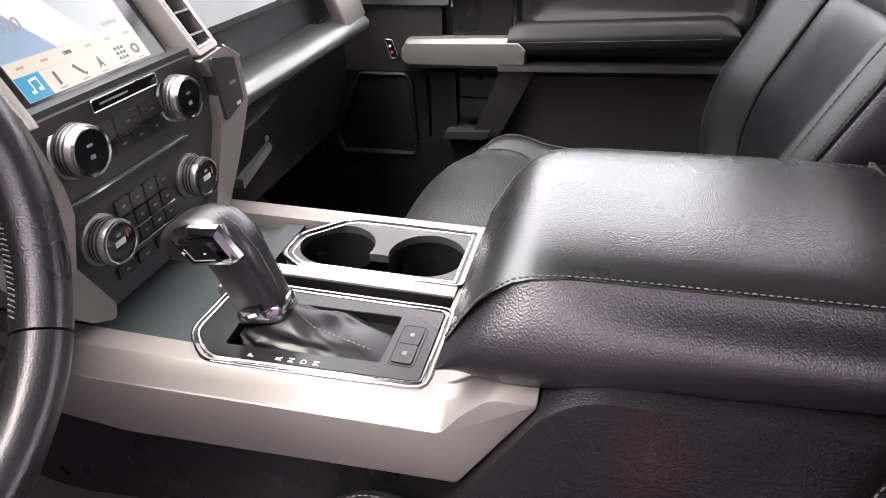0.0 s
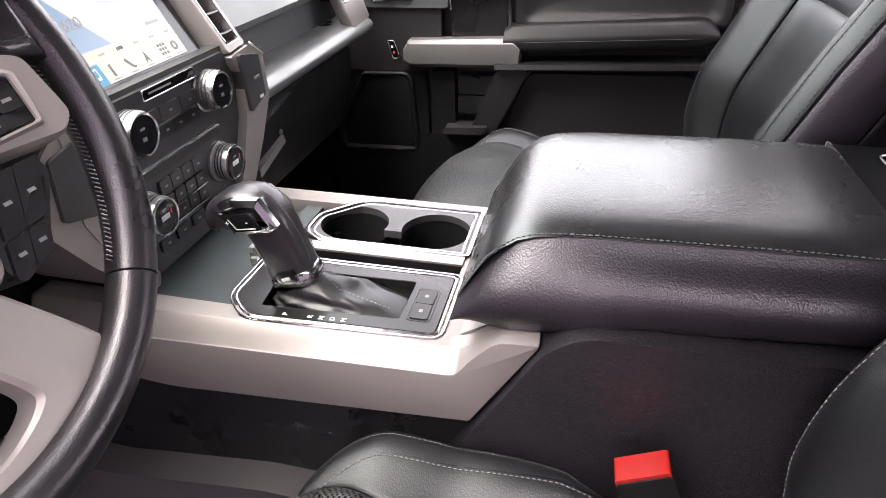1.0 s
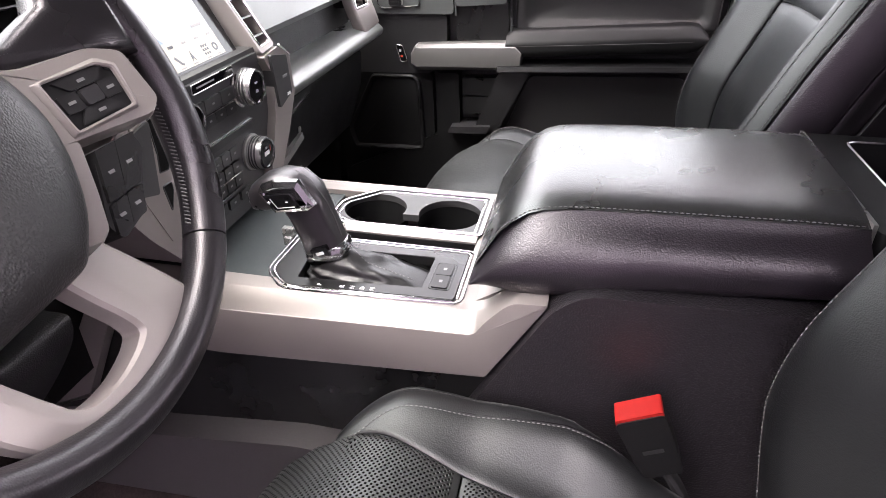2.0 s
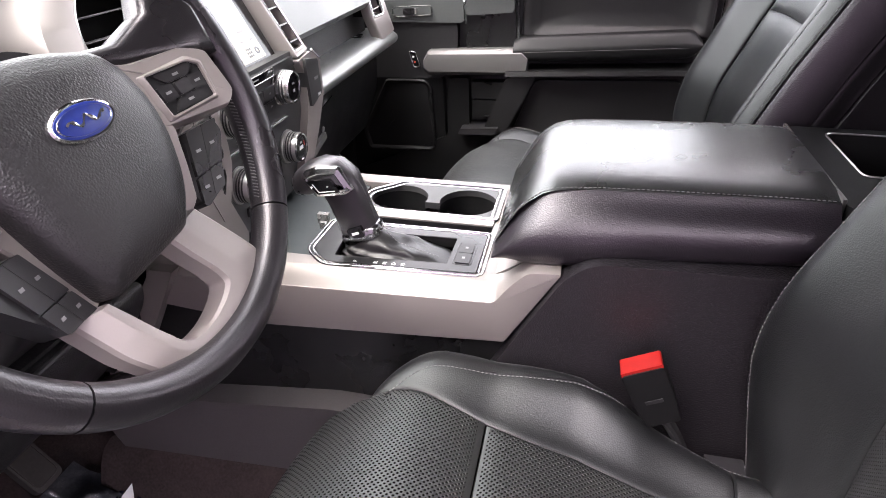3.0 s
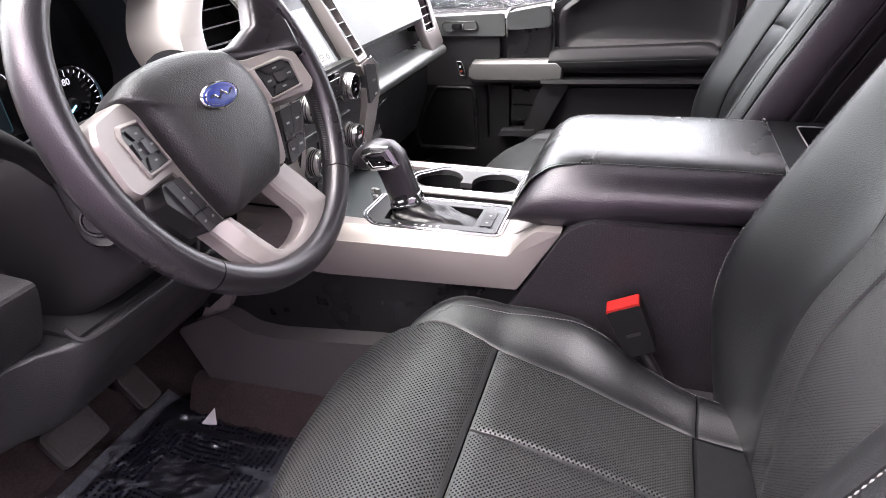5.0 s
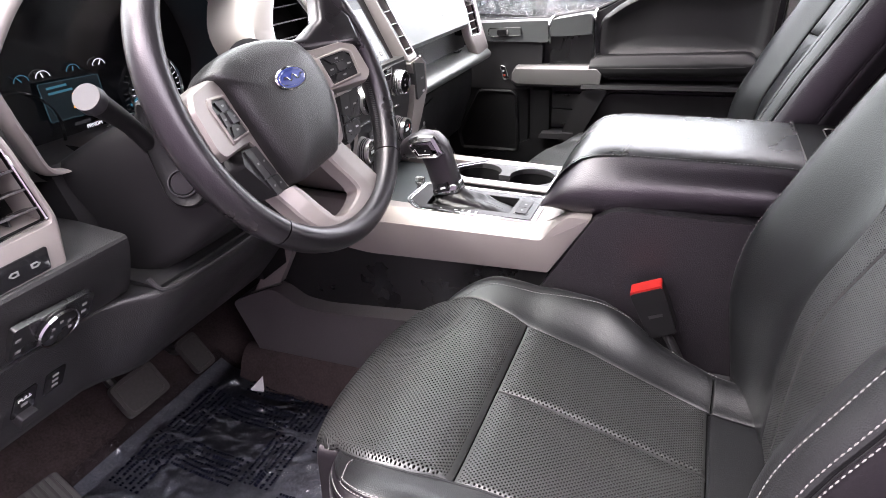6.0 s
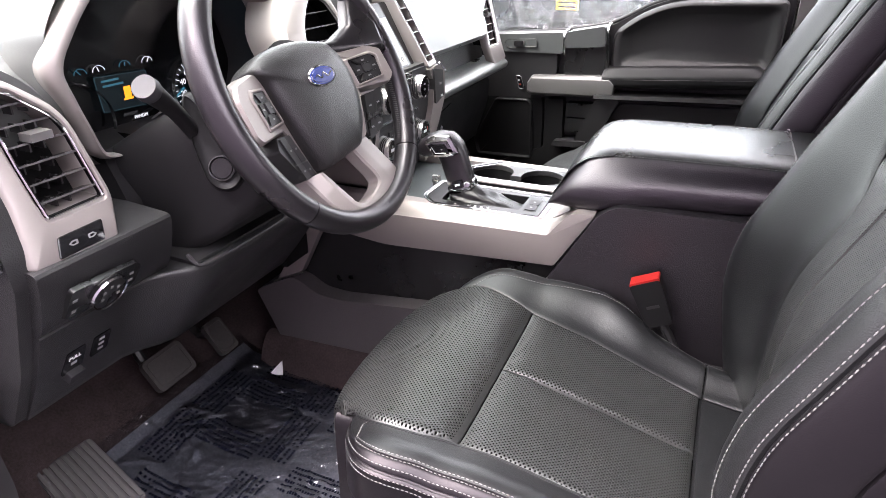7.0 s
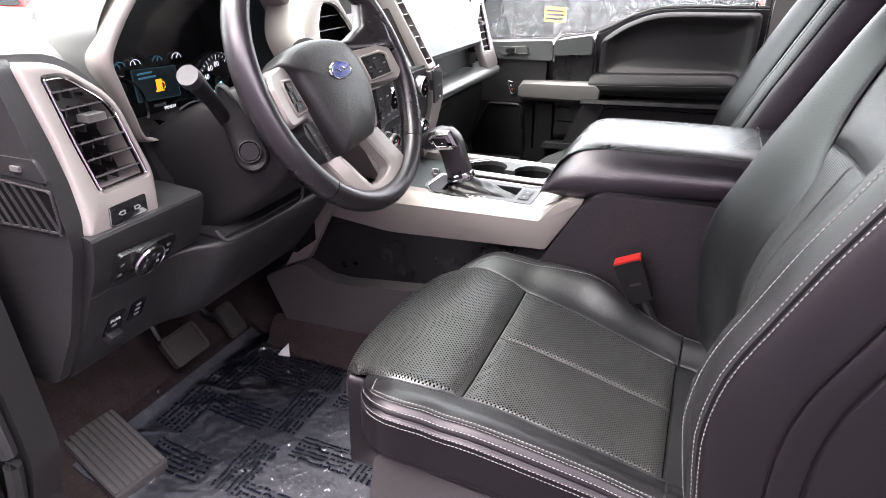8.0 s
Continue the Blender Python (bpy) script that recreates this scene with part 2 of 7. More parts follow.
def grow(poly, d):
    """The outline moved outwards by d (inwards: minus), corner by corner."""
    k = len(poly)
    area = sum(poly[i - 1][0] * poly[i][1] - poly[i][0] * poly[i - 1][1] for i in range(k))
    sgn = 1 if area > 0 else -1
    out = []
    for i in range(k):
        p, a, b = Vector(poly[i]), Vector(poly[i - 1]), Vector(poly[(i + 1) % k])
        u, v = (p - a).normalized(), (b - p).normalized()
        n1, n2 = Vector((u.y, -u.x)) * sgn, Vector((v.y, -v.x)) * sgn
        n = (n1 + n2)
        n = n.normalized() if n.length > 1e-6 else n1
        out.append(tuple(p + n * d / max(0.5, n.dot(n1))))
    return out


def spline(pts, n=8, closed=False):
    """A smooth line through the points."""
    P = [Vector(p) for p in pts]
    k = len(P)
    out = []
    for i in range(k if closed else k - 1):
        p1, p2 = P[i], P[(i + 1) % k]
        p0 = P[i - 1] if (i > 0 or closed) else p1 * 2 - p2
        p3 = P[(i + 2) % k] if (i + 2 < k or closed) else p2 * 2 - p1
        for j in range(n):
            u = j / n
            out.append(0.5 * (2 * p1 + (p2 - p0) * u + (2 * p0 - 5 * p1 + 4 * p2 - p3) * u * u + (3 * p1 - p0 - 3 * p2 + p3) * u ** 3))
    if not closed:
        out.append(P[-1])
    return out


def tube(pts, r, seg=10, closed=False, bm=None, flat=1.0, up=(0, 0, 1)):
    """A round bar along points; r: a radius or a function of 0..1; flat squashes it across 'up'."""
    P = [Vector(p) for p in pts]
    k = len(P)
    rings = []
    for i in range(k):
        a, b = P[i - 1] if (i or closed) else P[0], P[(i + 1) % k] if (i < k - 1 or closed) else P[-1]
        d = (b - a).normalized()
        s = d.cross(Vector(up))
        s = s.normalized() if s.length > 1e-4 else Vector((1, 0, 0))
        t = s.cross(d).normalized()
        rad = r(i / (k - 1)) if callable(r) else r
        rings.append([P[i] + rad * (math.cos(q) * s + math.sin(q) * t * flat) for q in (2 * math.pi * j / seg for j in range(seg))])
    if closed:
        rings.append(rings[0])
        out = loft(rings, cap=False, bm=bm)
        bmesh.ops.remove_doubles(out, verts=out.verts, dist=1e-6)
        return out
    return loft(rings, bm=bm)


def lathe(profile, seg=32, m=None, bm=None, cap=True):
    """Turned about z: (radius, z) pairs."""
    rings = [[(max(r, 1e-5) * math.cos(a), max(r, 1e-5) * math.sin(a), z) for a in (2 * math.pi * j / seg for j in range(seg))] for r, z in profile]
    out = loft(rings, cap=cap)
    if m is not None:
        bmesh.ops.transform(out, matrix=m, verts=out.verts)
    return out


def stitches(lines, pitch=0.0058, fill=0.66, r=0.0007):
    """Rows of short raised thread dashes along lines."""
    bm = bmesh.new()
    for line in lines:
        P = [Vector(p) for p in line]
        L = [0.0]
        for a, b in zip(P, P[1:]):
            L.append(L[-1] + (b - a).length)
        s, i = 0.0, 0
        while s + pitch * fill < L[-1]:
            ends = []
            for d in (s, s + pitch * fill):
                while i < len(L) - 2 and L[i + 1] < d:
                    i += 1
                u = (d - L[i]) / max(1e-9, L[i + 1] - L[i])
                ends.append(P[i].lerp(P[i + 1], u))
            mid = (ends[0] + ends[1]) / 2
            tube([ends[0], mid + Vector((0, 0, r * 0.3)), ends[1]], lambda u: r * (1.0 if u == 0.5 else 0.5), 5, bm=bm)
            s += pitch
    return bm


def panel(S, u0, u1, v0, v1, nu=18, nv=14, puff=0.008, edge=0.10, depth=0.012, edge_v=None):
    """A padded panel on the surface S(u, v) that sinks at its seams. u0.. may be functions of the other parameter. UVs in metres."""
    bm = bmesh.new()
    uvl = bm.loops.layers.uv.new("UVMap")
    rim_uv = bm.loops.layers.uv.new("Edge")
    g, flat = [], []
    val = lambda q, w: q(w) if callable(q) else q
    eps = 1e-3
    for i in range(nu + 1):
        row, frow = [], []
        for j in range(nv + 1):
            a, b = i / nu, j / nv
            # points crowd towards the seams
            a, b = [0.5 - 0.5 * math.cos(math.pi * w) * (0.75 + 0.25 * abs(math.cos(math.pi * w))) for w in (a, b)]
            vm = val(v0, 0) + (val(v1, 0) - val(v0, 0)) * b
            u = val(u0, vm) + (val(u1, vm) - val(u0, vm)) * a
            v = val(v0, u) + (val(v1, u) - val(v0, u)) * b
            p = Vector(S(u, v))
            n = (Vector(S(u + eps, v)) - p).cross(Vector(S(u, v + eps)) - p)
            n = n.normalized() if n.length > 0 else Vector((0, 0, 1))
            e = min(min(a, 1 - a) / edge, min(b, 1 - b) / (edge_v or edge))
            h = puff * (1 - max(0.0, 1 - e) ** 2.5) - (depth * 0.35 if e < 1e-6 else 0)
            row.append(bm.verts.new(p + n * h))
            frow.append((u, v, min(1.0, e)))
        g.append(row)
        flat.append(frow)
    for i in range(nu):
        for j in range(nv):
            f = bm.faces.new((g[i][j], g[i + 1][j], g[i + 1][j + 1], g[i][j + 1]))
            for lp, (p, q) in zip(f.loops, ((i, j), (i + 1, j), (i + 1, j + 1), (i, j + 1))):
                lp[uvl].uv = flat[p][q][:2]
                lp[rim_uv].uv = (flat[p][q][2], 0)
    # a short skirt gives the panel its thickness at the seams
    rim = [g[i][0] for i in range(nu + 1)] + [g[nu][j] for j in range(1, nv + 1)] + [g[i][nv] for i in range(nu - 1, -1, -1)] + [g[0][j] for j in range(nv - 1, 0, -1)]
    lowered = []
    bm.normal_update()
    for vtx in rim:
        lowered.append(bm.verts.new(vtx.co - vtx.normal * depth))
    k = len(rim)
    for i in range(k):
        bm.faces.new((rim[i], rim[(i + 1) % k], lowered[(i + 1) % k], lowered[i]))
    return bm


def lerp_list(tab, x):
    """Smooth-ish interpolation in a table of (x, value)."""
    if x <= tab[0][0]:
        return tab[0][1] + (x - tab[0][0]) * (tab[1][1] - tab[0][1]) / (tab[1][0] - tab[0][0])
    for (a, p), (b, q) in zip(tab, tab[1:]):
        if x <= b:
            return p + (q - p) * (x - a) / (b - a)
    (a, p), (b, q) = tab[-2:]
    return q + (x - b) * (q - p) / (b - a)


def smooth_table(tab, n=6):
    return [tuple(p) for p in ((q.x, q.y) for q in spline([(a, b, 0) for a, b in tab], n))]


def letters(name, body, size, material, m, parent=None, extrude=0.0004, squeeze=1.0):
    """Printed words as a mesh, flat in the plane of m, centred."""
    cu = bpy.data.curves.new(name, "FONT")
    cu.body, cu.size, cu.extrude, cu.align_x, cu.align_y = body, size, extrude, "CENTER", "CENTER"
    cu.resolution_u = 3
    tmp = bpy.data.objects.new(name, cu)
    scene.collection.objects.link(tmp)
    me = bpy.data.meshes.new_from_object(tmp.evaluated_get(bpy.context.evaluated_depsgraph_get()))
    bpy.data.objects.remove(tmp)
    bpy.data.curves.remove(cu)
    bm = bmesh.new()
    bm.from_mesh(me)
    bpy.data.meshes.remove(me)
    bmesh.ops.transform(bm, matrix=m @ Matrix.Diagonal((squeeze, 1, 1, 1)), verts=bm.verts)
    return part(name, bm, material, parent, smooth=0)


def basis(origin, right, up):
    """A pose whose x runs along right and y along up."""
    r = Vector(right).normalized()
    u = Vector(up)
    u = (u - r * u.dot(r)).normalized()
    n = r.cross(u)
    m = Matrix((r, u, n)).transposed().to_4x4()
    m.translation = Vector(origin)
    return m


# ---- floor and footwells ----
MID = 0.512


def floor_profile():
    return [(1.5, 0.44), (-0.62, 0.44), (-0.74, 0.46), (-0.92, 0.60), (-1.02, 0.80), (-1.06, 0.80), (-0.95, 0.54), (-0.75, 0.40), (1.5, 0.40)]


fl = part("floor", prism(floor_profile(), "y", -0.30, 1.33, 0.01), CARPET)
tagged(fl, "dark brown-black carpeted cab floor rising to the firewall", "floor", kind="structure")

# ---- dashboard ----
dash = thing("dashboard", "black dashboard with silver trim across the cab", "dashboard", at=(-0.7, MID, 0.8))
bm = prism([(-1.25, 1.16), (-0.74, 1.235), (-0.72, 1.21), (-0.72, 1.02), (-1.25, 0.98)], "y", -0.285, 1.31, 0.012)
part("dash_top", bm, SOFT_LIT, dash)
part("dash_shoulder", prism(rounded([(-0.82, 1.236), (-0.73, 1.228), (-0.665, 1.198), (-0.60, 1.15), (-0.60, 1.04), (-0.82, 1.04)], 0.025, 4), "y", -0.262, -0.085, 0.01, 3), SOFT_LIT, dash, smooth=60)
pad_y = rounded([(-0.262, 1.0), (-0.262, 1.212), (-0.186, 1.206), (-0.136, 1.162), (-0.112, 1.06), (-0.112, 1.0)], [0.01, 0.01, 0.03, 0.04, 0.02, 0.01], 4)
part("upper_pad", loft([[(x, y, z + d) for y, z in pad_y] for x, d in ((-0.76, 0.012), (-0.66, 0.012), (-0.60, 0.006), (-0.572, -0.003))]), SOFT_LIT, dash, smooth=50)
part("passenger_pad", prism([(-0.73, 1.236), (-0.60, 1.245), (-0.545, 1.225), (-0.487, 1.082), (-0.50, 1.068), (-0.73, 1.06)], "y", 0.70, 1.165, 0.014, 3), SOFT_LIT, dash,
     "smooth padded panel above the glove box")
part("centre_pad", prism([(-0.73, 1.237), (-0.60, 1.27), (-0.56, 1.265), (-0.57, 1.06), (-0.73, 1.06)], "y", 0.36, 0.70, 0.012, 3), SOFT_LIT, dash)
# recessed ribbed shelf and padded lip in front of the passenger
part("ribbed_recess", prism([(-0.535, 1.075), (-0.53, 0.99), (-0.72, 0.99), (-0.72, 1.072)], "y", 0.70, 1.24, 0.003), TEXTURED, dash)
bm = bmesh.new()
for i in range(9):
    z = 1.006 + i * 0.0075
    tube([(-0.5325 - (z - 0.99) * 0.06, 0.72, z), (-0.5325 - (z - 0.99) * 0.06, 1.16, z)], 0.0017, 6, bm=bm)
part("rib_pattern", bm, DARKGREY, dash, "fine horizontal ribs")
# lip in the lightened pad material, for the bright highlight along it
lip = [(-0.56, 1.002), (-0.50, 1.006), (-0.470, 1.000), (-0.456, 0.988), (-0.460, 0.974), (-0.49, 0.958), (-0.56, 0.95)]
part("lower_lip", prism(rounded(lip, 0.012, 3), "y", 0.70, 1.27, 0.008, 3), SOFT_LIT, dash)
glove = part("glove_box_door", prism(rounded([(-0.515, 0.94), (-0.52, 0.86), (-0.56, 0.74), (-0.70, 0.72), (-0.70, 0.94)], 0.015, 3), "y", 0.735, 1.27, 0.006), HARD_DK, dash)
part("glove_box_handle", prism([(0.80, 0.838), (0.90, 0.862), (0.905, 0.848), (0.80, 0.822)], "x", -0.55, -0.514, 0.003), GREYPLASTIC, glove, "grey plastic pull")
part("glove_box_line", prism([(0.82, 0.906), (0.95, 0.926), (0.95, 0.923), (0.82, 0.903)], "x", -0.53, -0.5125, 0.0), CHROME, glove, "thin bright strip")
part("glove_box_lock", lathe([(0, 0.003), (0.005, 0.003), (0.006, 0.0)], 14, basis((-0.5205, 0.90, 0.868), (0, 1, 0), (0, 0, 1))), SATIN, glove)
part("dash_core", box(-1.1, -0.575, 0.26, 1.28, 0.74, 1.0, 0.01), HARD_DK, dash)

# driver's knee panel: a block by the door that flares into the panel under the column
bm = prism(rounded([(-0.483, 1.000), (-0.487, 0.975), (-0.498, 0.94), (-0.512, 0.913), (-0.75, 0.90), (-0.75, 1.002), (-0.56, 1.006)], 0.010, 3), "y", -0.262, -0.072, 0.012, 4)
part("knee_block", bm, SOFT, dash)
block_x = [(0.760, -0.600), (0.835, -0.556), (0.880, -0.531), (0.9155, -0.511)]
deep_x = [(0.760, -0.566), (0.800, -0.535), (0.840, -0.505), (0.880, -0.476), (0.900, -0.467), (0.9155, -0.4655)]
knee = []
for y in [-0.262 + 0.0247 * k for k in range(21)]:
    w = max(0.0, min(1.0, (y + 0.115) / 0.075))
    w = w * w * (3 - 2 * w)
    ring = [(lerp_list(block_x, z) * (1 - w) + lerp_list(deep_x, z) * w + 0.004 * math.sin(math.pi * (z - 0.765) / 0.15), y, z) for z in (0.765, 0.775, 0.79, 0.81, 0.83, 0.85, 0.87, 0.885, 0.897, 0.906, 0.9115)]
    x_top = ring[-1][0]
    ring += [(x_top - 0.003, y, 0.9150), (x_top - 0.010, y, 0.9160), (-0.72, y, 0.9125), (-0.72, y, 0.775), (ring[0][0] - 0.02, y, 0.762)]
    knee.append(ring)
part("knee_panel", loft(knee), SOFT, dash, smooth=50)
lip_path = spline([(-0.480, -0.063, 0.936), (-0.472, -0.060, 0.924), (-0.467, -0.053, 0.918), (-0.463, -0.03, 0.9165), (-0.4615, 0.03, 0.9165), (-0.4615, 0.09, 0.9165), (-0.4625, 0.128, 0.919), (-0.468, 0.148, 0.932), (-0.474, 0.156, 0.955)], 5)
part("tray_lip", tube(lip_path, 0.0032, 8), DARKGREY, dash, "raised edge of the tray under the column")
part("tray_floor", prism([(-0.475, 0.921), (-0.475, 0.917), (-0.60, 0.917), (-0.60, 0.926)], "y", -0.056, 0.150, 0.001), SOFT, dash)
part("column_surround", prism([(-0.59, 1.07), (-0.56, 1.0), (-0.56, 0.918), (-0.75, 0.918), (-0.75, 1.07)], "y", -0.070, 0.335, 0.006), COLUMN, dash)

# instrument hood and cluster
hoop = [(0.03, 1.056), (-0.04, 1.060), (-0.070, 1.095), (-0.090, 1.155), (-0.088, 1.205), (-0.060, 1.25), (-0.005, 1.305), (0.09, 1.33), (0.21, 1.31), (0.265, 1.255), (0.297, 1.19), (0.31, 1.12), (0.28, 1.066), (0.2, 1.056)]
hoop = [(p.x, p.y) for p in spline([(a, b, 0) for a, b in hoop], 5, True)]
cl = Vector((0.105, 1.17))
def hoop_ring(x, s, dz=0.0):
    return [(x + (0.05 * max(0, 1.13 - b) * -3), cl.x + (a - cl.x) * s, cl.y + (b - cl.y) * s + dz) for a, b in hoop]
hoop_in = [(-0.040, 1.064), (-0.067, 1.076), (-0.085, 1.113), (-0.097, 1.157), (-0.094, 1.187), (-0.068, 1.221), (-0.037, 1.255), (0.01, 1.285), (0.09, 1.305), (0.20, 1.290), (0.25, 1.245), (0.283, 1.19), (0.293, 1.12), (0.275, 1.066)]
hoop_out = [(-0.050, 1.058), (-0.088, 1.066), (-0.107, 1.110), (-0.122, 1.143), (-0.140, 1.180), (-0.126, 1.212), (-0.084, 1.257), (-0.02, 1.325), (0.09, 1.352), (0.22, 1.332), (0.285, 1.27), (0.32, 1.195), (0.332, 1.12), (0.30, 1.055)]
def hoop_edge(x, k):
    pts = spline([(x - 0.15 * max(0, 1.13 - (b + (d - b) * k)), a + (c - a) * k, b + (d - b) * k) for (a, b), (c, d) in zip(hoop_in, hoop_out)], 5)
    return [tuple(p) for p in pts]
bm = loft([hoop_edge(x, k) for x, k in ((-0.605, 0.56), (-0.585, 0.74), (-0.573, 0.84), (-0.564, 0.78), (-0.559, 0.60), (-0.560, 0.44), (-0.566, 0.33), (-0.580, 0.28), (-0.61, 0.24))], closed=False)
part("cluster_surround", bm, SILVER, dash, "silver painted hoop round the instruments", smooth=60)
part("cluster_inner_hoop", loft([hoop_edge(x, k) for x, k in ((-0.609, 0.25), (-0.64, 0.02), (-0.672, -0.30))], closed=False), HARD, dash)
part("cluster_lower_rim", loft([[(x, y * 0.5 + 0.05 + d * 0.0, z) for y, z in ((-0.16, 1.085), (-0.12, 1.062), (0.0, 1.050), (0.12, 1.054), (0.25, 1.06), (0.36, 1.09))] for x, z0, d in ((-0.60, 0, 0), (-0.575, 0, 0))], closed=False), GLOSS, dash)
part("cluster_edge", tube(spline([(-0.664, -0.045, 1.066), (-0.662, 0.004, 1.052), (-0.662, 0.028, 1.046), (-0.662, 0.055, 1.050), (-0.662, 0.075, 1.062), (-0.662, 0.100, 1.074), (-0.662, 0.130, 1.077), (-0.662, 0.165, 1.070), (-0.662, 0.19, 1.05)], 5), 0.0016, 6), SATIN, dash)
part("cluster_hood", loft([hoop_ring(-0.585, 1.13), hoop_ring(-0.64, 1.15, -0.005), hoop_ring(-0.74, 1.08, -0.02), hoop_ring(-0.90, 0.8, -0.06)], cap=False), SOFT_LIT, dash)
cluster = part("instrument_panel", loft([hoop_ring(-0.668, 0.87, -0.01), hoop_ring(-0.69, 0.87, -0.01)]), GLOSS, dash, "gloss black instrument panel")
DIALBLUE = glow("dial_blue", (0.10, 0.40, 0.55), 0.035)
DIALWHITE = glow("dial_white", (0.75, 0.8, 0.85), 0.14)
ORANGE = glow("warning_orange", (1.0, 0.35, 0.02), 0.2)
SCREENDK = glow("cluster_screen", (0.02, 0.035, 0.042), 0.04)
CX = -0.6665
part("info_display", prism(rounded([(0.008, 1.096), (0.100, 1.092), (0.097, 1.143), (0.004, 1.147)], 0.003), "x", CX, CX + 0.001), SCREENDK, cluster)
part("display_border", ring_frame(rounded([(0.008, 1.096), (0.100, 1.092), (0.097, 1.143), (0.004, 1.147)], 0.003), rounded([(0.0092, 1.0968), (0.0992, 1.0928), (0.0962, 1.1422), (0.0048, 1.1462)], 0.003), "x", CX, CX + 0.0016, 0), glow("border_teal", (0.08, 0.2, 0.25), 0.03), cluster)
bm = box(CX, CX + 0.002, 0.050, 0.062, 1.109, 1.126, 0.001)
box(CX, CX + 0.002, 0.0475, 0.0645, 1.1065, 1.109, 0.0, bm=bm)
tube([(CX + 0.001, 0.062, 1.122), (CX + 0.001, 0.068, 1.119), (CX + 0.001, 0.068, 1.111), (CX + 0.001, 0.0655, 1.110)], 0.0010, 6, bm=bm)
part("fuel_warning", bm, ORANGE, cluster, "orange fuel pump symbol")
for yy, zz, ww in ((0.030, 1.139, 0.030), (0.034, 1.132, 0.036)):
    part("text_bar", box(CX + 0.001, CX + 0.0017, yy - ww / 2, yy + ww / 2, zz - 0.0015, zz + 0.0015, 0), DIALBLUE, cluster)
dialm = lambda y, z: basis((CX + 0.002, y, z), (0, 1, 0), (0, 0, 1))
letters("gear_letters", "PRNDM", 0.0075, DIALWHITE, dialm(0.071, 1.078), cluster)
for i, yy in enumerate((-0.014, 0.016, 0.061, 0.103)):
    bm = bmesh.new()
    tube([(CX + 0.001, yy + 0.010 * math.cos(a), 1.154 + 0.008 * math.sin(a)) for a in (math.pi * k / 10 for k in range(11))], 0.0006, 5, bm=bm)
    tube([(CX + 0.001, yy, 1.154), (CX + 0.001, yy - 0.005 + 0.003 * i, 1.160)], 0.0008, 5, bm=bm)
    part("small_gauge", bm, DIALBLUE if i % 2 == 0 else DIALWHITE, cluster)
def big_dial(y, z, r, numbers, marks=True):
    part("dial_ring", lathe([(r, 0), (r + 0.002, 0.004), (r + 0.004, 0.0)], 40, dialm(y, z), cap=False), CHROME, cluster)
    bm = bmesh.new()
    for k in range(25):
        a = radians(225 - 270 * k / 24)
        lo = r * (0.86 if k % 3 else 0.78)
        tube([(CX + 0.0025, y + lo * math.cos(a), z + lo * math.sin(a)), (CX + 0.0025, y + r * 0.95 * math.cos(a), z + r * 0.95 * math.sin(a))], 0.0007, 4, bm=bm)
    if marks:
        part("dial_marks", bm, DIALWHITE, cluster)
    for k, txt in numbers:
        a = radians(225 - 270 * k / 24)
        letters("dial_number", txt, 0.013, DIALWHITE, dialm(y + r * 0.62 * math.cos(a), z + r * 0.62 * math.sin(a)), cluster)
    part("needle_hub", lathe([(0, 0.006), (0.008, 0.006), (0.010, 0.0)], 20, dialm(y, z)), HARD, cluster)
big_dial(0.195, 1.10, 0.05, ((3, "20"), (6, "40"), (9, "60"), (12, "80")))
big_dial(-0.036, 1.086, 0.056, (), False)
part("speed_needle", tube([(CX + 0.008, 0.195, 1.10), (CX + 0.008, 0.165, 1.078)], 0.0014, 6), glow("needle_cyan", (0.1, 0.6, 0.9), 1.0), cluster)


SLAT = mat("slat_plastic", (0.05, 0.048, 0.05), 0.24, vary=0.1)
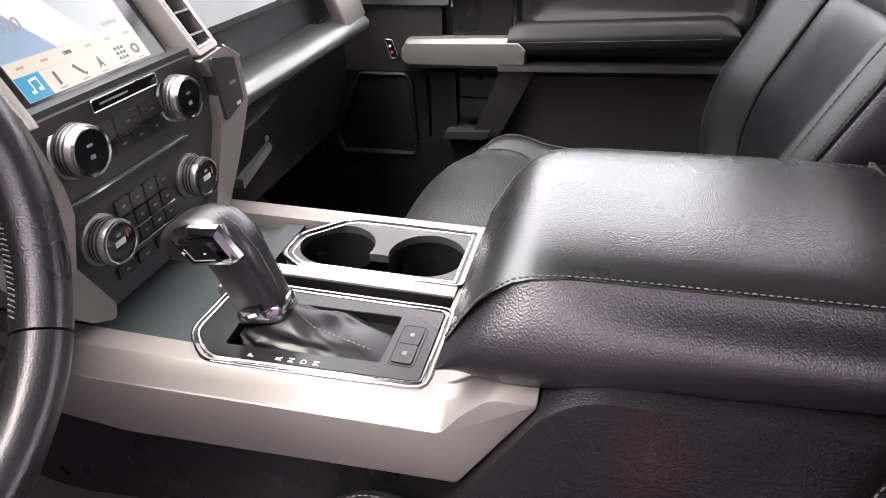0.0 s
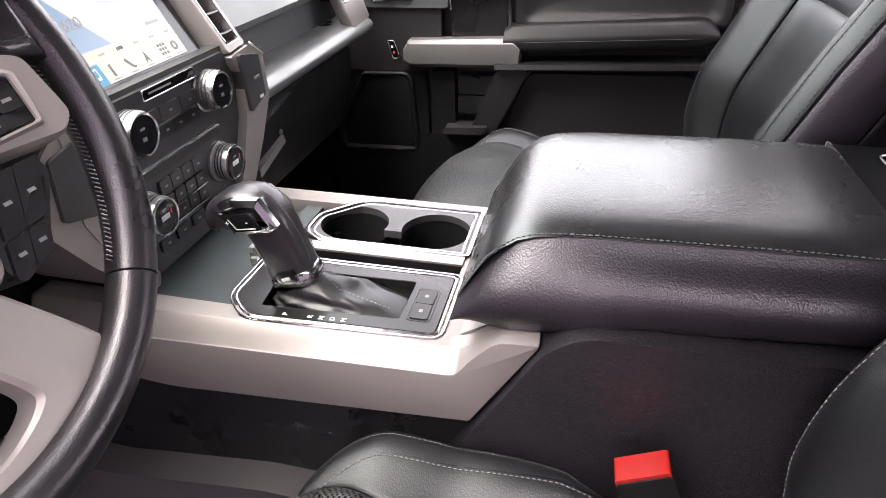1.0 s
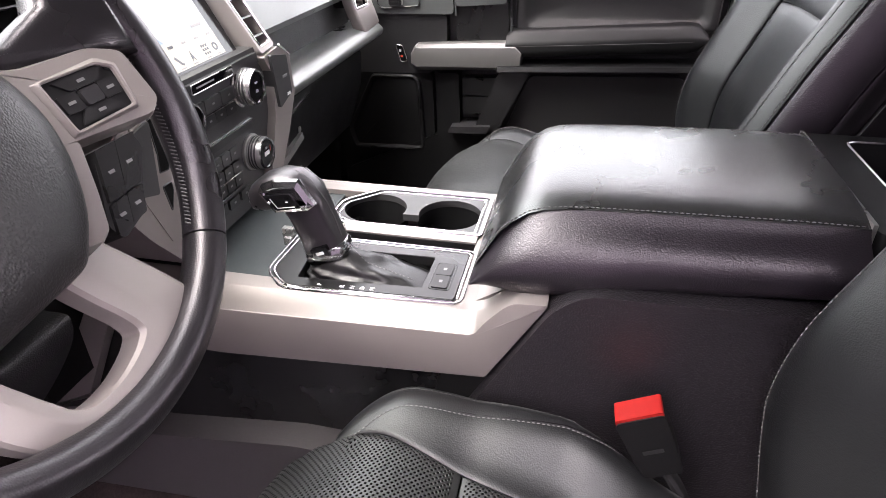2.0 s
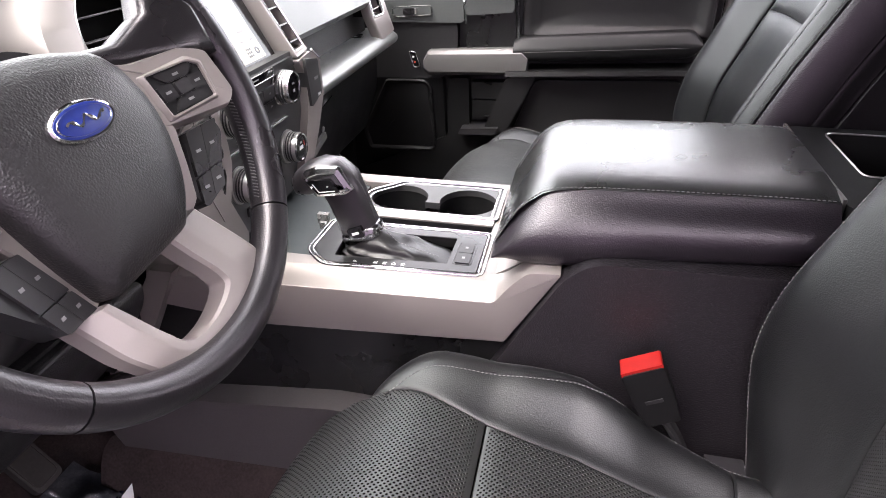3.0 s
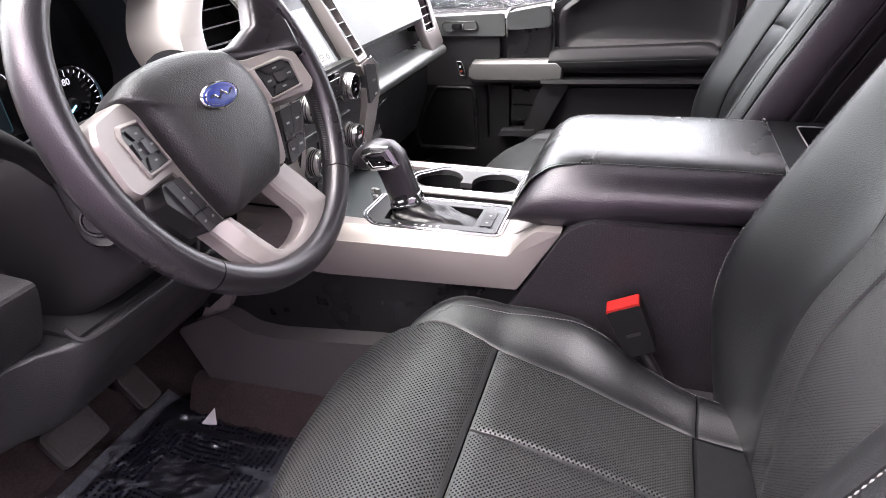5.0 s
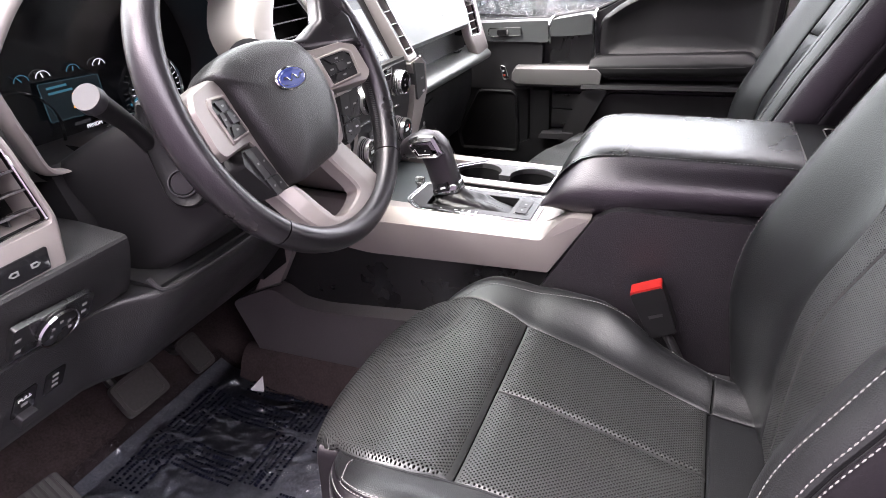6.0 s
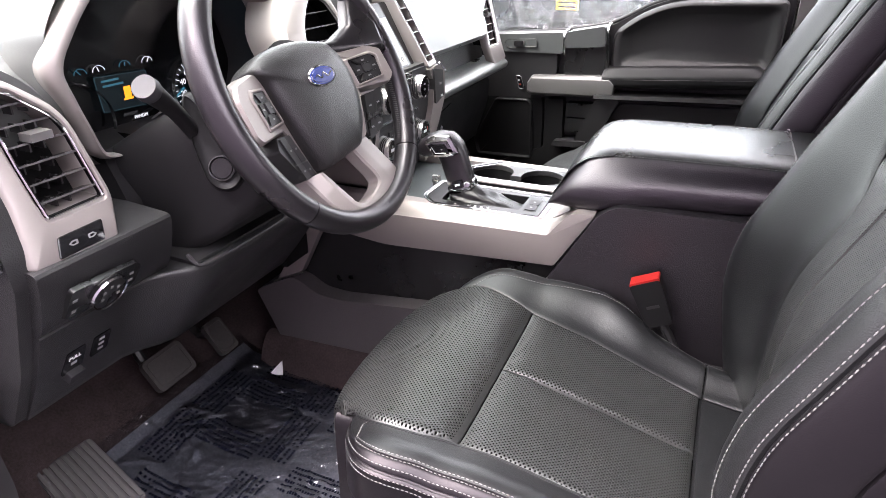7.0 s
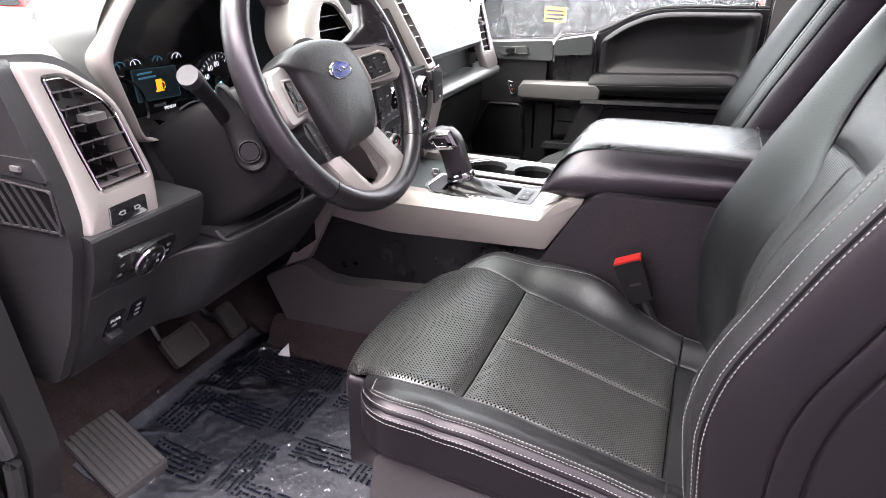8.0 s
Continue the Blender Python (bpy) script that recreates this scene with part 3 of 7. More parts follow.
# side vents: silver bezel with dark louvres
def side_vent(side):
    """side +1: driver's end; -1: its mirror image at the passenger's end."""
    fy = (lambda y: y) if side > 0 else (lambda y: 2 * MID - y)
    dx = 0.0 if side > 0 else 0.025
    lean = lambda z: -0.502 - 0.30 * (z - 1.03) + dx
    outer = rounded([(-0.254, 1.200), (-0.198, 1.193), (-0.142, 1.146), (-0.130, 1.045), (-0.148, 0.989), (-0.258, 0.998), (-0.2465, 1.08)], [0.012, 0.02, 0.025, 0.012, 0.008, 0.008, 0.03])
    inner = rounded([(-0.227, 1.180), (-0.200, 1.180), (-0.152, 1.139), (-0.1425, 1.049), (-0.1435, 1.046), (-0.217, 1.044), (-0.223, 1.10)], [0.003, 0.014, 0.022, 0.003, 0.003, 0.004, 0.02])
    pt = lambda p, d: (lean(p[1]) + d, fy(p[0]), p[1])
    rings = [[pt(p, -0.022) for p in grow(outer, 0.001)], [pt(p, -0.006) for p in grow(outer, 0.0005)], [pt(p, -0.001) for p in grow(outer, -0.002)], [pt(p, 0.001) for p in grow(outer, -0.0055)],
             [pt(p, 0.001) for p in grow(inner, 0.004)], [pt(p, -0.004) for p in inner], [pt(p, -0.05) for p in grow(inner, -0.004)]]
    bezel = part("vent_bezel", loft(rings, cap=False), SILVER, dash, "silver painted vent bezel", smooth=40)
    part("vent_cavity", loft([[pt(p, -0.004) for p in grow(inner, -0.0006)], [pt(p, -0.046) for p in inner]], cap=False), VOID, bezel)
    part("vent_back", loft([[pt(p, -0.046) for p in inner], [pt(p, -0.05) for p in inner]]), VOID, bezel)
    part("vent_rim", tube([pt(p, 0.0005) for p in grow(inner, -0.001)], 0.0016, 6, closed=True), CHROME, bezel)
    for k in range(6):
        z = 1.060 + k * 0.0205
        y0 = lerp_list([(1.044, -0.216), (1.10, -0.223), (1.18, -0.222)], z)
        y1 = lerp_list([(1.046, -0.142), (1.137, -0.149), (1.177, -0.192)], z)
        sl = loft([[(lean(z) + a, fy(yy), z + b) for a, b in ((-0.026, -0.004), (-0.004, 0.0015), (-0.003, -0.0005), (-0.025, -0.006))] for yy in (y0, y1)])
        part("vent_slat", sl, SLAT, bezel)
    for k in range(6):
        z = 1.045 + k * 0.0205
        for yy in (-0.206, -0.189, -0.172):
            ya, yb = sorted((fy(yy), fy(yy + 0.0022)))
            part("vent_vane", box(lean(z) - 0.038, lean(z) - 0.020, ya, yb, z + 0.002, z + 0.012, 0.0), SLAT, bezel)
    zt = 1.128
    part("vent_tab", box(lean(zt) - 0.012, lean(zt) + 0.008, min(fy(-0.198), fy(-0.172)), max(fy(-0.198), fy(-0.172)), zt - 0.004, zt + 0.005, 0.002), SATIN, bezel)
    if side > 0:
        sw = rounded([(-0.226, 1.002), (-0.166, 1.003), (-0.160, 1.025), (-0.218, 1.024)], 0.003)
        pod = part("mirror_switch_plate", loft([[pt(p, d) for p in P] for P, d in ((sw, -0.004), (sw, 0.0025), (grow(sw, -0.001), 0.0032))]), GLOSS, bezel)
        for yy in (-0.204, -0.180):
            a = [(-0.006, 0.0), (-0.002, 0.003), (0.005, 0.0026), (0.005, -0.0026), (-0.002, -0.003)]
            part("switch_symbol", ring_frame([(yy + p * (1 if yy < -0.2 else -1), 1.0135 + q) for p, q in a], [(yy + p * 0.6 * (1 if yy < -0.2 else -1), 1.0135 + q * 0.5) for p, q in a], "x", lean(1.0135) + 0.0035, lean(1.0135) + 0.0044, 0), GREYPRINT, pod)


side_vent(1)
side_vent(-1)

# headlight switch and brake release on the knee panel
nrm = Vector((0.88, 0.0, -0.47))
up_k = Vector((0.47, 0, 0.88))
km = lambda y, z, d=0.0: basis(Vector((-0.4965 - (0.94 - z) * 0.552, y, z)) + nrm * d, (0, 1, 0), up_k)
def plate(name, pts, m, d0, d1, material, parent, label="", w=0.001):
    bm = prism(pts, "z", d0, d1, w)
    return part(name, bm, material, parent, label, m=m)
hl = plate("headlight_switch", rounded([(-0.054, -0.020), (0.045, -0.020), (0.052, 0.010), (0.045, 0.020), (-0.048, 0.026)], 0.005), km(-0.183, 0.944), -0.004, 0.003, PANEL, dash)
knob = part("headlight_knob", lathe([(0.0235, 0.0), (0.0235, 0.006), (0.0225, 0.0075), (0.0, 0.008)], 36, km(-0.183, 0.943, 0.003)), PANEL, hl)
part("knob_ring", lathe([(0.0236, 0.002), (0.0252, 0.006), (0.0244, 0.0088), (0.0226, 0.0080)], 36, km(-0.183, 0.943, 0.003), cap=False), CHROME, knob)
for a in range(5):
    q = radians(200 - a * 55)
    part("knob_mark", box(-0.0018, 0.0018, -0.0018, 0.0018, 0.0, 0.001, 0), GREYPRINT, knob, m=km(-0.183, 0.943, 0.0115) @ Matrix.Translation((0.012 * math.cos(q), 0.012 * math.sin(q), 0)))
for dx, dy in ((-0.043, 0.008), (-0.043, -0.010), (0.038, 0.004), (0.038, -0.008)):
    plate("switch_mark", [(dx - 0.003, dy - 0.002), (dx + 0.003, dy - 0.002), (dx + 0.003, dy + 0.002), (dx - 0.003, dy + 0.002)], km(-0.183, 0.944), 0.003, 0.0036, GREYPRINT, hl, w=0)
bk = plate("lower_switch_panel", rounded([(-0.048, -0.030), (0.038, -0.026), (0.042, 0.026), (-0.038, 0.028)], 0.006), km(-0.19, 0.845), -0.004, 0.002, HARD, dash)
plate("brake_release", rounded([(-0.038, -0.024), (-0.008, -0.024), (-0.006, 0.018), (-0.033, 0.018)], 0.004), km(-0.19, 0.845), -0.002, 0.004, GLOSS, bk, "black brake release lever")
letters("release_text", "PULL", 0.008, WHITE, km(-0.212, 0.85, 0.0046), bk)
plate("release_mark", [(-0.026, -0.009), (-0.018, -0.009), (-0.018, -0.004), (-0.026, -0.004)], km(-0.19, 0.845), 0.004, 0.0046, GREYPRINT, bk, w=0)
plate("release_lever", rounded([(-0.034, -0.034), (-0.012, -0.034), (-0.010, -0.020), (-0.032, -0.020)], 0.003), km(-0.19, 0.845), 0.0, 0.014, DARKGREY, bk, w=0.003)
plate("pedal_switch", rounded([(0.004, -0.020), (0.030, -0.018), (0.032, 0.018), (0.006, 0.018)], 0.003), km(-0.19, 0.845), -0.002, 0.004, GLOSS, bk)
for dy in (-0.010, 0.0, 0.010):
    plate("switch_mark", [(0.014, dy - 0.002), (0.022, dy - 0.002), (0.022, dy + 0.002), (0.014, dy + 0.002)], km(-0.19, 0.845), 0.004, 0.0046, GREYPRINT, bk, w=0)

# end cap of the dashboard by the door, with a demister grille
cap = part("dash_end_cap", prism(rounded([(-1.02, 0.76), (-0.600, 0.765), (-0.545, 0.86), (-0.500, 0.985), (-0.502, 1.02), (-0.528, 1.10), (-0.558, 1.198), (-0.62, 1.225), (-1.02, 1.20)], 0.010, 3), "y", -0.278, -0.2485, 0.006, 3), SOFT, dash)
frame_o = rounded([(-0.640, 1.008), (-0.506, 1.012), (-0.508, 1.064), (-0.640, 1.070)], 0.006)
# flat black piece: the shade of the grille's depth is painted
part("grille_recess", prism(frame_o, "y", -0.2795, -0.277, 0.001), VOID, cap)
part("grille_frame", tube([(a, -0.2800, b) for a, b in frame_o], 0.0020, 6, closed=True), DARKGREY, cap)
for k in range(8):
    x = -0.640 + k * 0.0165
    part("grille_bar", prism([(x + 0.017, 1.010), (x + 0.0192, 1.010), (x - 0.0118, 1.066), (x - 0.014, 1.066)], "y", -0.2825, -0.279, 0.0), DARKGREY, cap)
part("cap_slot", prism(rounded([(-0.66, 1.078), (-0.508, 1.074), (-0.522, 1.100), (-0.66, 1.098)], 0.004), "y", -0.2810, -0.276, 0.002), SOFT, cap)
part("slot_catch", box(-0.560, -0.545, -0.2845, -0.281, 1.084, 1.090, 0.001), SATIN, cap)

# ---- centre stack ----
stack = part("control_panel", prism(rounded([(0.352, 1.084), (0.672, 1.084), (0.686, 1.03), (0.635, 0.90), (0.60, 0.872), (0.424, 0.872), (0.389, 0.90), (0.338, 1.03)], 0.012, 3), "x", -0.60, -0.447, 0.004), STACK, dash, "satin black control panel")
SX = -0.447
tilt = 0.55
sm = lambda y, s, d=0.0: basis(Vector((-0.462, y, 1.083)) + Vector((-0.482, 0, 0.876)) * s + Vector((0.876, 0, 0.482)) * d, (0, 1, 0), (-0.482, 0, 0.876))
housing = plate("screen_housing", rounded([(-0.110, -0.006), (0.110, -0.006), (0.112, 0.14), (-0.112, 0.14)], 0.006), sm(MID, 0), -0.05, 0.0, GLOSS, stack, "gloss black screen surround", w=0.003)
part("stack_brow", prism([(0.385, 1.064), (0.64, 1.064), (0.635, 1.078), (0.39, 1.078)], "x", -0.455, -0.4415, 0.002), DARKGREY, stack)
UI_BG = glow("screen_light", (0.62, 0.72, 0.74), 0.103)
UI_BLUE = glow("screen_sky_blue", (0.30, 0.47, 0.62), 0.114)
UI_CREAM = glow("screen_cream", (0.78, 0.76, 0.62), 0.110)
UI_TILE = glow("screen_tile_blue", (0.0, 0.26, 0.42), 0.152)
UI_GREY = glow("screen_grey", (0.32, 0.32, 0.30), 0.152)
UI_DARK = glow("screen_text", (0.05, 0.06, 0.07), 0.2)
UI_WHITE = glow("screen_white", (0.85, 0.9, 0.9), 0.120)
scr = plate("touch_screen", [(-0.083, 0.004), (0.083, 0.004), (0.083, 0.108), (-0.083, 0.108)], sm(MID, 0), -0.002, 0.0012, UI_BG, housing, "lit display with a pale blue radio page", w=0)
def ui(name, pts, material, lift=0.0):
    return plate(name, pts, sm(MID, 0), 0.0013 + lift, 0.0016 + lift, material, scr, w=0)
ui("display_field", [(-0.083, 0.040), (-0.02, 0.040), (-0.075, 0.108), (-0.083, 0.108)], UI_BLUE)
ui("display_field", [(-0.018, 0.040), (0.03, 0.040), (-0.02, 0.108), (-0.073, 0.108)], UI_WHITE)
ui("tuning_strip", [(-0.083, 0.027), (0.083, 0.027), (0.083, 0.039), (-0.083, 0.039)], UI_CREAM)
ui("menu_bar", [(-0.055, 0.004), (0.083, 0.004), (0.083, 0.026), (-0.055, 0.026)], UI_CREAM)
ui("menu_tile", [(-0.083, 0.004), (-0.056, 0.004), (-0.056, 0.026), (-0.083, 0.026)], UI_TILE)
letters("station_number", "1620", 0.017, UI_GREY, sm(MID - 0.055, 0.068, 0.002), scr)
letters("tuning_number", "1000", 0.0052, UI_DARK, sm(MID - 0.014, 0.033, 0.002), scr)
for k in (0, 1, 3, 4, 5):
    yy = -0.07 + k * 0.028
    ui("tuning_mark", [(yy - 0.004, 0.032), (yy + 0.004, 0.032), (yy + 0.004, 0.0342), (yy - 0.004, 0.0342)], UI_GREY, 0.0005)
ui("preset_bar", [(0.047, 0.046), (0.068, 0.046), (0.068, 0.049), (0.047, 0.049)], UI_GREY, 0.0005)
def ring2(cx, cy, r0, r1, n=14):
    return [(cx + r0 * math.cos(2 * math.pi * k / n), cy + r0 * math.sin(2 * math.pi * k / n)) for k in range(n)], [(cx + r1 * math.cos(2 * math.pi * k / n), cy + r1 * math.sin(2 * math.pi * k / n)) for k in range(n)]
for p in ([(-0.075, 0.0095), (-0.0705, 0.0095), (-0.0705, 0.0125), (-0.075, 0.0125)], [(-0.0665, 0.0105), (-0.062, 0.0105), (-0.062, 0.0135), (-0.0665, 0.0135)],
          [(-0.0715, 0.0125), (-0.0705, 0.0125), (-0.0705, 0.0215), (-0.0715, 0.0215)], [(-0.063, 0.0135), (-0.062, 0.0135), (-0.062, 0.0225), (-0.063, 0.0225)], [(-0.0715, 0.0200), (-0.062, 0.0210), (-0.062, 0.0230), (-0.0715, 0.0220)]):
    ui("menu_icon", p, UI_WHITE, 0.0005)
ui("menu_icon", [(-0.044, 0.009), (-0.041, 0.009), (-0.041, 0.022), (-0.044, 0.022)], UI_DARK, 0.0005)
ui("menu_icon", [(-0.020, 0.020), (-0.017, 0.022), (-0.010, 0.012), (-0.007, 0.011), (-0.009, 0.009), (-0.013, 0.011)], UI_DARK, 0.0005)
ui("menu_icon", [(0.010, 0.009), (0.014, 0.022), (0.018, 0.009), (0.014, 0.013)], UI_DARK, 0.0005)
for i in range(9):
    cx, cy = 0.040 + (i % 3) * 0.005, 0.010 + (i // 3) * 0.005
    ui("menu_icon_dot", [(cx, cy), (cx + 0.003, cy), (cx + 0.003, cy + 0.003), (cx, cy + 0.003)], UI_DARK, 0.0005)
for yy in (-0.0425, -0.013, 0.014, 0.046, 0.069):
    ui("menu_caption", [(yy - 0.005, 0.0055), (yy + 0.005, 0.0055), (yy + 0.005, 0.0068), (yy - 0.005, 0.0068)], UI_GREY, 0.0005)
bm = ring_frame(*ring2(0.068, 0.016, 0.0055, 0.003), "z", 0.0017, 0.0021, 0)
part("menu_icon", bm, UI_DARK, scr, m=sm(MID, 0))

# central vents in silver columns either side of the screen
for sgn in (1, -1):
    fy = lambda y, s=sgn: y if s > 0 else 2 * MID - y
    lean = lambda z: -0.437 - tilt * max(0.0, z - 1.075)
    pt = lambda p, d: (lean(p[1]) + d, fy(p[0]), p[1])
    outer = rounded([(0.642, 1.072), (0.690, 1.076), (0.672, 1.28), (0.620, 1.28)], 0.006)
    inner = rounded([(0.650, 1.082), (0.682, 1.084), (0.665, 1.27), (0.630, 1.27)], 0.004)
    if sgn > 0:
        col = part("vent_column", loft([[pt(p, -0.08) for p in outer], [pt(p, -0.003) for p in outer], [pt(p, 0.0) for p in grow(outer, -0.002)], [pt(p, 0.0) for p in grow(inner, 0.0015)], [pt(p, -0.004) for p in inner], [pt(p, -0.04) for p in inner]], cap=False), SILVER, dash, "silver painted vent column", smooth=40)
        part("vent_cavity", loft([[pt(p, -0.036) for p in inner], [pt(p, -0.04) for p in inner]]), VOID, col)
        part("vent_rim", tube([pt(p, -0.0005) for p in inner], 0.0014, 6, closed=True), CHROME, col)
        for k in range(8):
            z = 1.095 + k * 0.024
            y0, y1 = 0.650 - (z - 1.082) * 0.106, 0.682 - (z - 1.084) * 0.091
            part("vent_slat", loft([[(lean(z) + a, fy(yy), z + b) for a, b in ((-0.028, -0.004), (-0.001, 0.0015), (0.0, -0.0005), (-0.027, -0.0065))] for yy in (y0, y1)]), SLAT, col)
    else:
        # wide rounded vent on the driver's side of the screen
        pv = lambda p, d: (lean(p[1]) + d, p[0], p[1])
        vo = rounded([(0.228, 1.072), (0.222, 1.176), (0.258, 1.216), (0.305, 1.250), (0.350, 1.264), (0.400, 1.252), (0.412, 1.190), (0.410, 1.072)], [0.006, 0.03, 0.03, 0.03, 0.03, 0.02, 0.02, 0.006], 4)
        vi = rounded([(0.276, 1.085), (0.274, 1.166), (0.290, 1.192), (0.326, 1.222), (0.350, 1.234), (0.384, 1.226), (0.400, 1.185), (0.396, 1.085)], [0.006, 0.02, 0.02, 0.02, 0.015, 0.012, 0.02, 0.006], 4)
        col = part("vent_column", loft([[pv(p, d) for p in P] for P, d in ((vo, -0.08), (vo, -0.008), (grow(vo, -0.004), 0.0), (grow(vi, 0.008), 0.002), (grow(vi, 0.003), 0.0), (vi, -0.006), (vi, -0.045))], cap=False), SILVER, dash, "silver painted vent column", smooth=45)
        part("vent_rim", tube([pv(p, -0.001) for p in grow(vi, 0.002)], 0.0014, 6, closed=True), SATIN, col)
        part("vent_rim", tube([pv(p, -0.005) for p in vi], 0.0012, 6, closed=True), SATIN, col)
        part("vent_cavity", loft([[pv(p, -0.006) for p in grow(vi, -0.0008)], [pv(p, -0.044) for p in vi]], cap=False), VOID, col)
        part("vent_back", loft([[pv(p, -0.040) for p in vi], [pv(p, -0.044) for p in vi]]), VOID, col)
        for k in range(6):
            z = 1.098 + k * 0.022
            y0 = lerp_list([(1.085, 0.276), (1.166, 0.274), (1.192, 0.290), (1.222, 0.326)], z) + 0.001
            y1 = lerp_list([(1.085, 0.396), (1.185, 0.400), (1.226, 0.384)], z) - 0.001
            part("vent_slat", loft([[(lean(z) + a, yy, z + b) for a, b in ((-0.034, -0.004), (-0.012, 0.001), (-0.011, -0.0006), (-0.033, -0.006))] for yy in (y0, y1)]), SLAT, col)
    low = rounded([(0.640, 1.070), (0.690, 1.075), (0.722, 1.055), (0.726, 0.998), (0.690, 0.945), (0.640, 0.885), (0.612, 0.87), (0.606, 0.885), (0.655, 0.985), (0.662, 1.04)], 0.006)
    lows = [(fy(a), b) for a, b in low]
    wing = part("stack_wing", prism(lows, "x", -0.56, -0.434, 0.006, 3), SILVER, dash, "silver painted side of the control panel")
    plt = rounded([(0.654, 1.070), (0.703, 1.060), (0.708, 1.003), (0.664, 0.990)], 0.004)
    airp = part("indicator_plate", prism([(fy(a), b) for a, b in plt], "x", -0.46, -0.4295, 0.002), STACK, wing)
    if sgn > 0:
        part("plate_mark", box(-0.4297, -0.4287, 0.690, 0.700, 1.002, 1.006, 0), WHITE, airp)
        part("plate_mark", box(-0.4297, -0.4287, 0.682, 0.696, 1.030, 1.034, 0), GREYPRINT, airp)
    part("wing_edge", tube([(-0.4335, fy(a), b) for a, b in ((0.691, 1.077), (0.722, 1.056))], 0.0015, 6), CHROME, wing)

# inner face of the driver-side wing, with two dark slots: flat pieces, shade painted black
inner_w = rounded([(0.345, 1.100), (0.376, 1.111), (0.388, 1.090), (0.404, 1.021), (0.405, 0.994), (0.386, 0.945), (0.366, 0.925), (0.338, 0.99)], 0.005)
iw = part("stack_wing_inner", prism(inner_w, "x", -0.46, -0.4325, 0.003), SILVER, dash, "silver painted edge of the control panel")
for P in ([(0.371, 1.070), (0.376, 1.070), (0.389, 1.014), (0.386, 1.008), (0.371, 1.010), (0.374, 1.030)], [(0.370, 0.994), (0.385, 0.994), (0.386, 0.984), (0.376, 0.962)]):
    part("wing_slot", prism(rounded(P, 0.002), "x", -0.4345, -0.4318, 0.0), VOID, iw)
    part("slot_edge", tube([(-0.4322, a, b) for a, b in rounded(P, 0.002)], 0.0009, 5, closed=True), STACK, iw)
# knobs and key rows
def control_knob(y, z, r, ring):
    m = basis((SX, y, z), (0, 1, 0), (0, 0, 1))
    k = part("rotary_knob", lathe([(r * 1.12, 0), (r * 1.12, 0.003), (r * 1.02, 0.004), (r * 1.0, 0.008), (r * 1.0, 0.020), (r * 0.94, 0.0235), (r * 0.86, 0.024), (r * 0.84, 0.015)], 40, m), SATIN, stack, "satin metal rotary knob")
    for d in (0.0065, 0.0105, 0.0150):
        part("knob_groove", lathe([(r * 1.003, d), (r * 1.014, d + 0.0006), (r * 1.014, d + 0.0018), (r * 1.003, d + 0.0024)], 40, m, cap=False), GREYCAP, k)
    part("knob_bezel", lathe([(r * 0.95, 0.0225), (r * 0.93, 0.0255), (r * 0.84, 0.025), (r * 0.82, 0.022)], 40, m, cap=False), CHROME, k)
    part("knob_face", lathe([(r * 0.83, 0.015), (r * 0.83, 0.0225), (r * 0.80, 0.0235), (0.0, 0.0238)], 40, m), GLOSS, k)
    for a, b, w, h, mt in ring:
        part("knob_mark", prism([(y + a - w, z + b - h), (y + a + w, z + b - h), (y + a + w, z + b + h), (y + a - w, z + b + h)], "x", SX + 0.0237, SX + 0.0243), mt, k)
    return k
REDMK = mat("red_mark", (0.5, 0.05, 0.03), 0.5)
for y in (0.436, 0.590):
    control_knob(y, 1.043, 0.0245, ((0.0, 0.006, 0.0035, 0.0012, GREYPRINT), (0.0, -0.005, 0.003, 0.002, GREYPRINT)))
    control_knob(y, 0.948, 0.0235, ((0.0, 0.0, 0.007, 0.003, WHITE), (0.0, 0.008, 0.003, 0.0015, GREYPRINT), (0.011, 0.004, 0.001, 0.004, REDMK)))
slot_p = rounded([(0.470, 1.0655), (0.566, 1.0655), (0.566, 1.0770), (0.470, 1.0770)], 0.0025)
slot = part("disc_slot", prism(slot_p, "x", -0.45, -0.4405, 0.0008), GLOSS, stack)
part("slot_rim", tube([(-0.4405, a, b) for a, b in slot_p], 0.0008, 5, closed=True), SATIN, slot)
part("slot_print", box(-0.4406, -0.4400, 0.480, 0.520, 1.0705, 1.0725, 0), GREYPRINT, slot)
def keyrow(ys, z, w, h, material, marks=True, lift=0.004):
    for y in ys:
        k = part("key", prism(rounded([(y - w, z - h), (y + w, z - h), (y + w, z + h), (y - w, z + h)], 0.002, 2), "x", SX - 0.004, SX + lift, 0.001), material, stack)
        if marks:
            part("key_mark", box(SX + lift - 0.0002, SX + lift + 0.0004, y - 0.0025, y + 0.0025, z - 0.0012, z + 0.0012, 0), GREYPRINT, k)
keyrow((0.474, 0.513, 0.552), 1.043, 0.0185, 0.0085, STACK)
keyrow((0.474, 0.500, 0.526, 0.552), 1.024, 0.0125, 0.007, HARD)
part("chrome_line", box(SX, SX + 0.0045, 0.466, 0.560, 1.0325, 1.034, 0.0004), CHROME, stack)
part("chrome_line", box(SX, SX + 0.003, 0.40, 0.60, 0.993, 0.995, 0.0004), CHROME, stack)
part("hazard_strip", prism(rounded([(0.392, 0.982), (0.60, 0.982), (0.60, 0.997), (0.392, 0.997)], 0.003), "x", -0.45, -0.4455, 0.001), HARD, stack)
part("hazard_mark", box(-0.4456, -0.4449, 0.408, 0.413, 0.987, 0.992, 0), WHITE, stack)
keyrow((0.474, 0.496, 0.518, 0.540), 0.966, 0.0100, 0.0085, STACK)
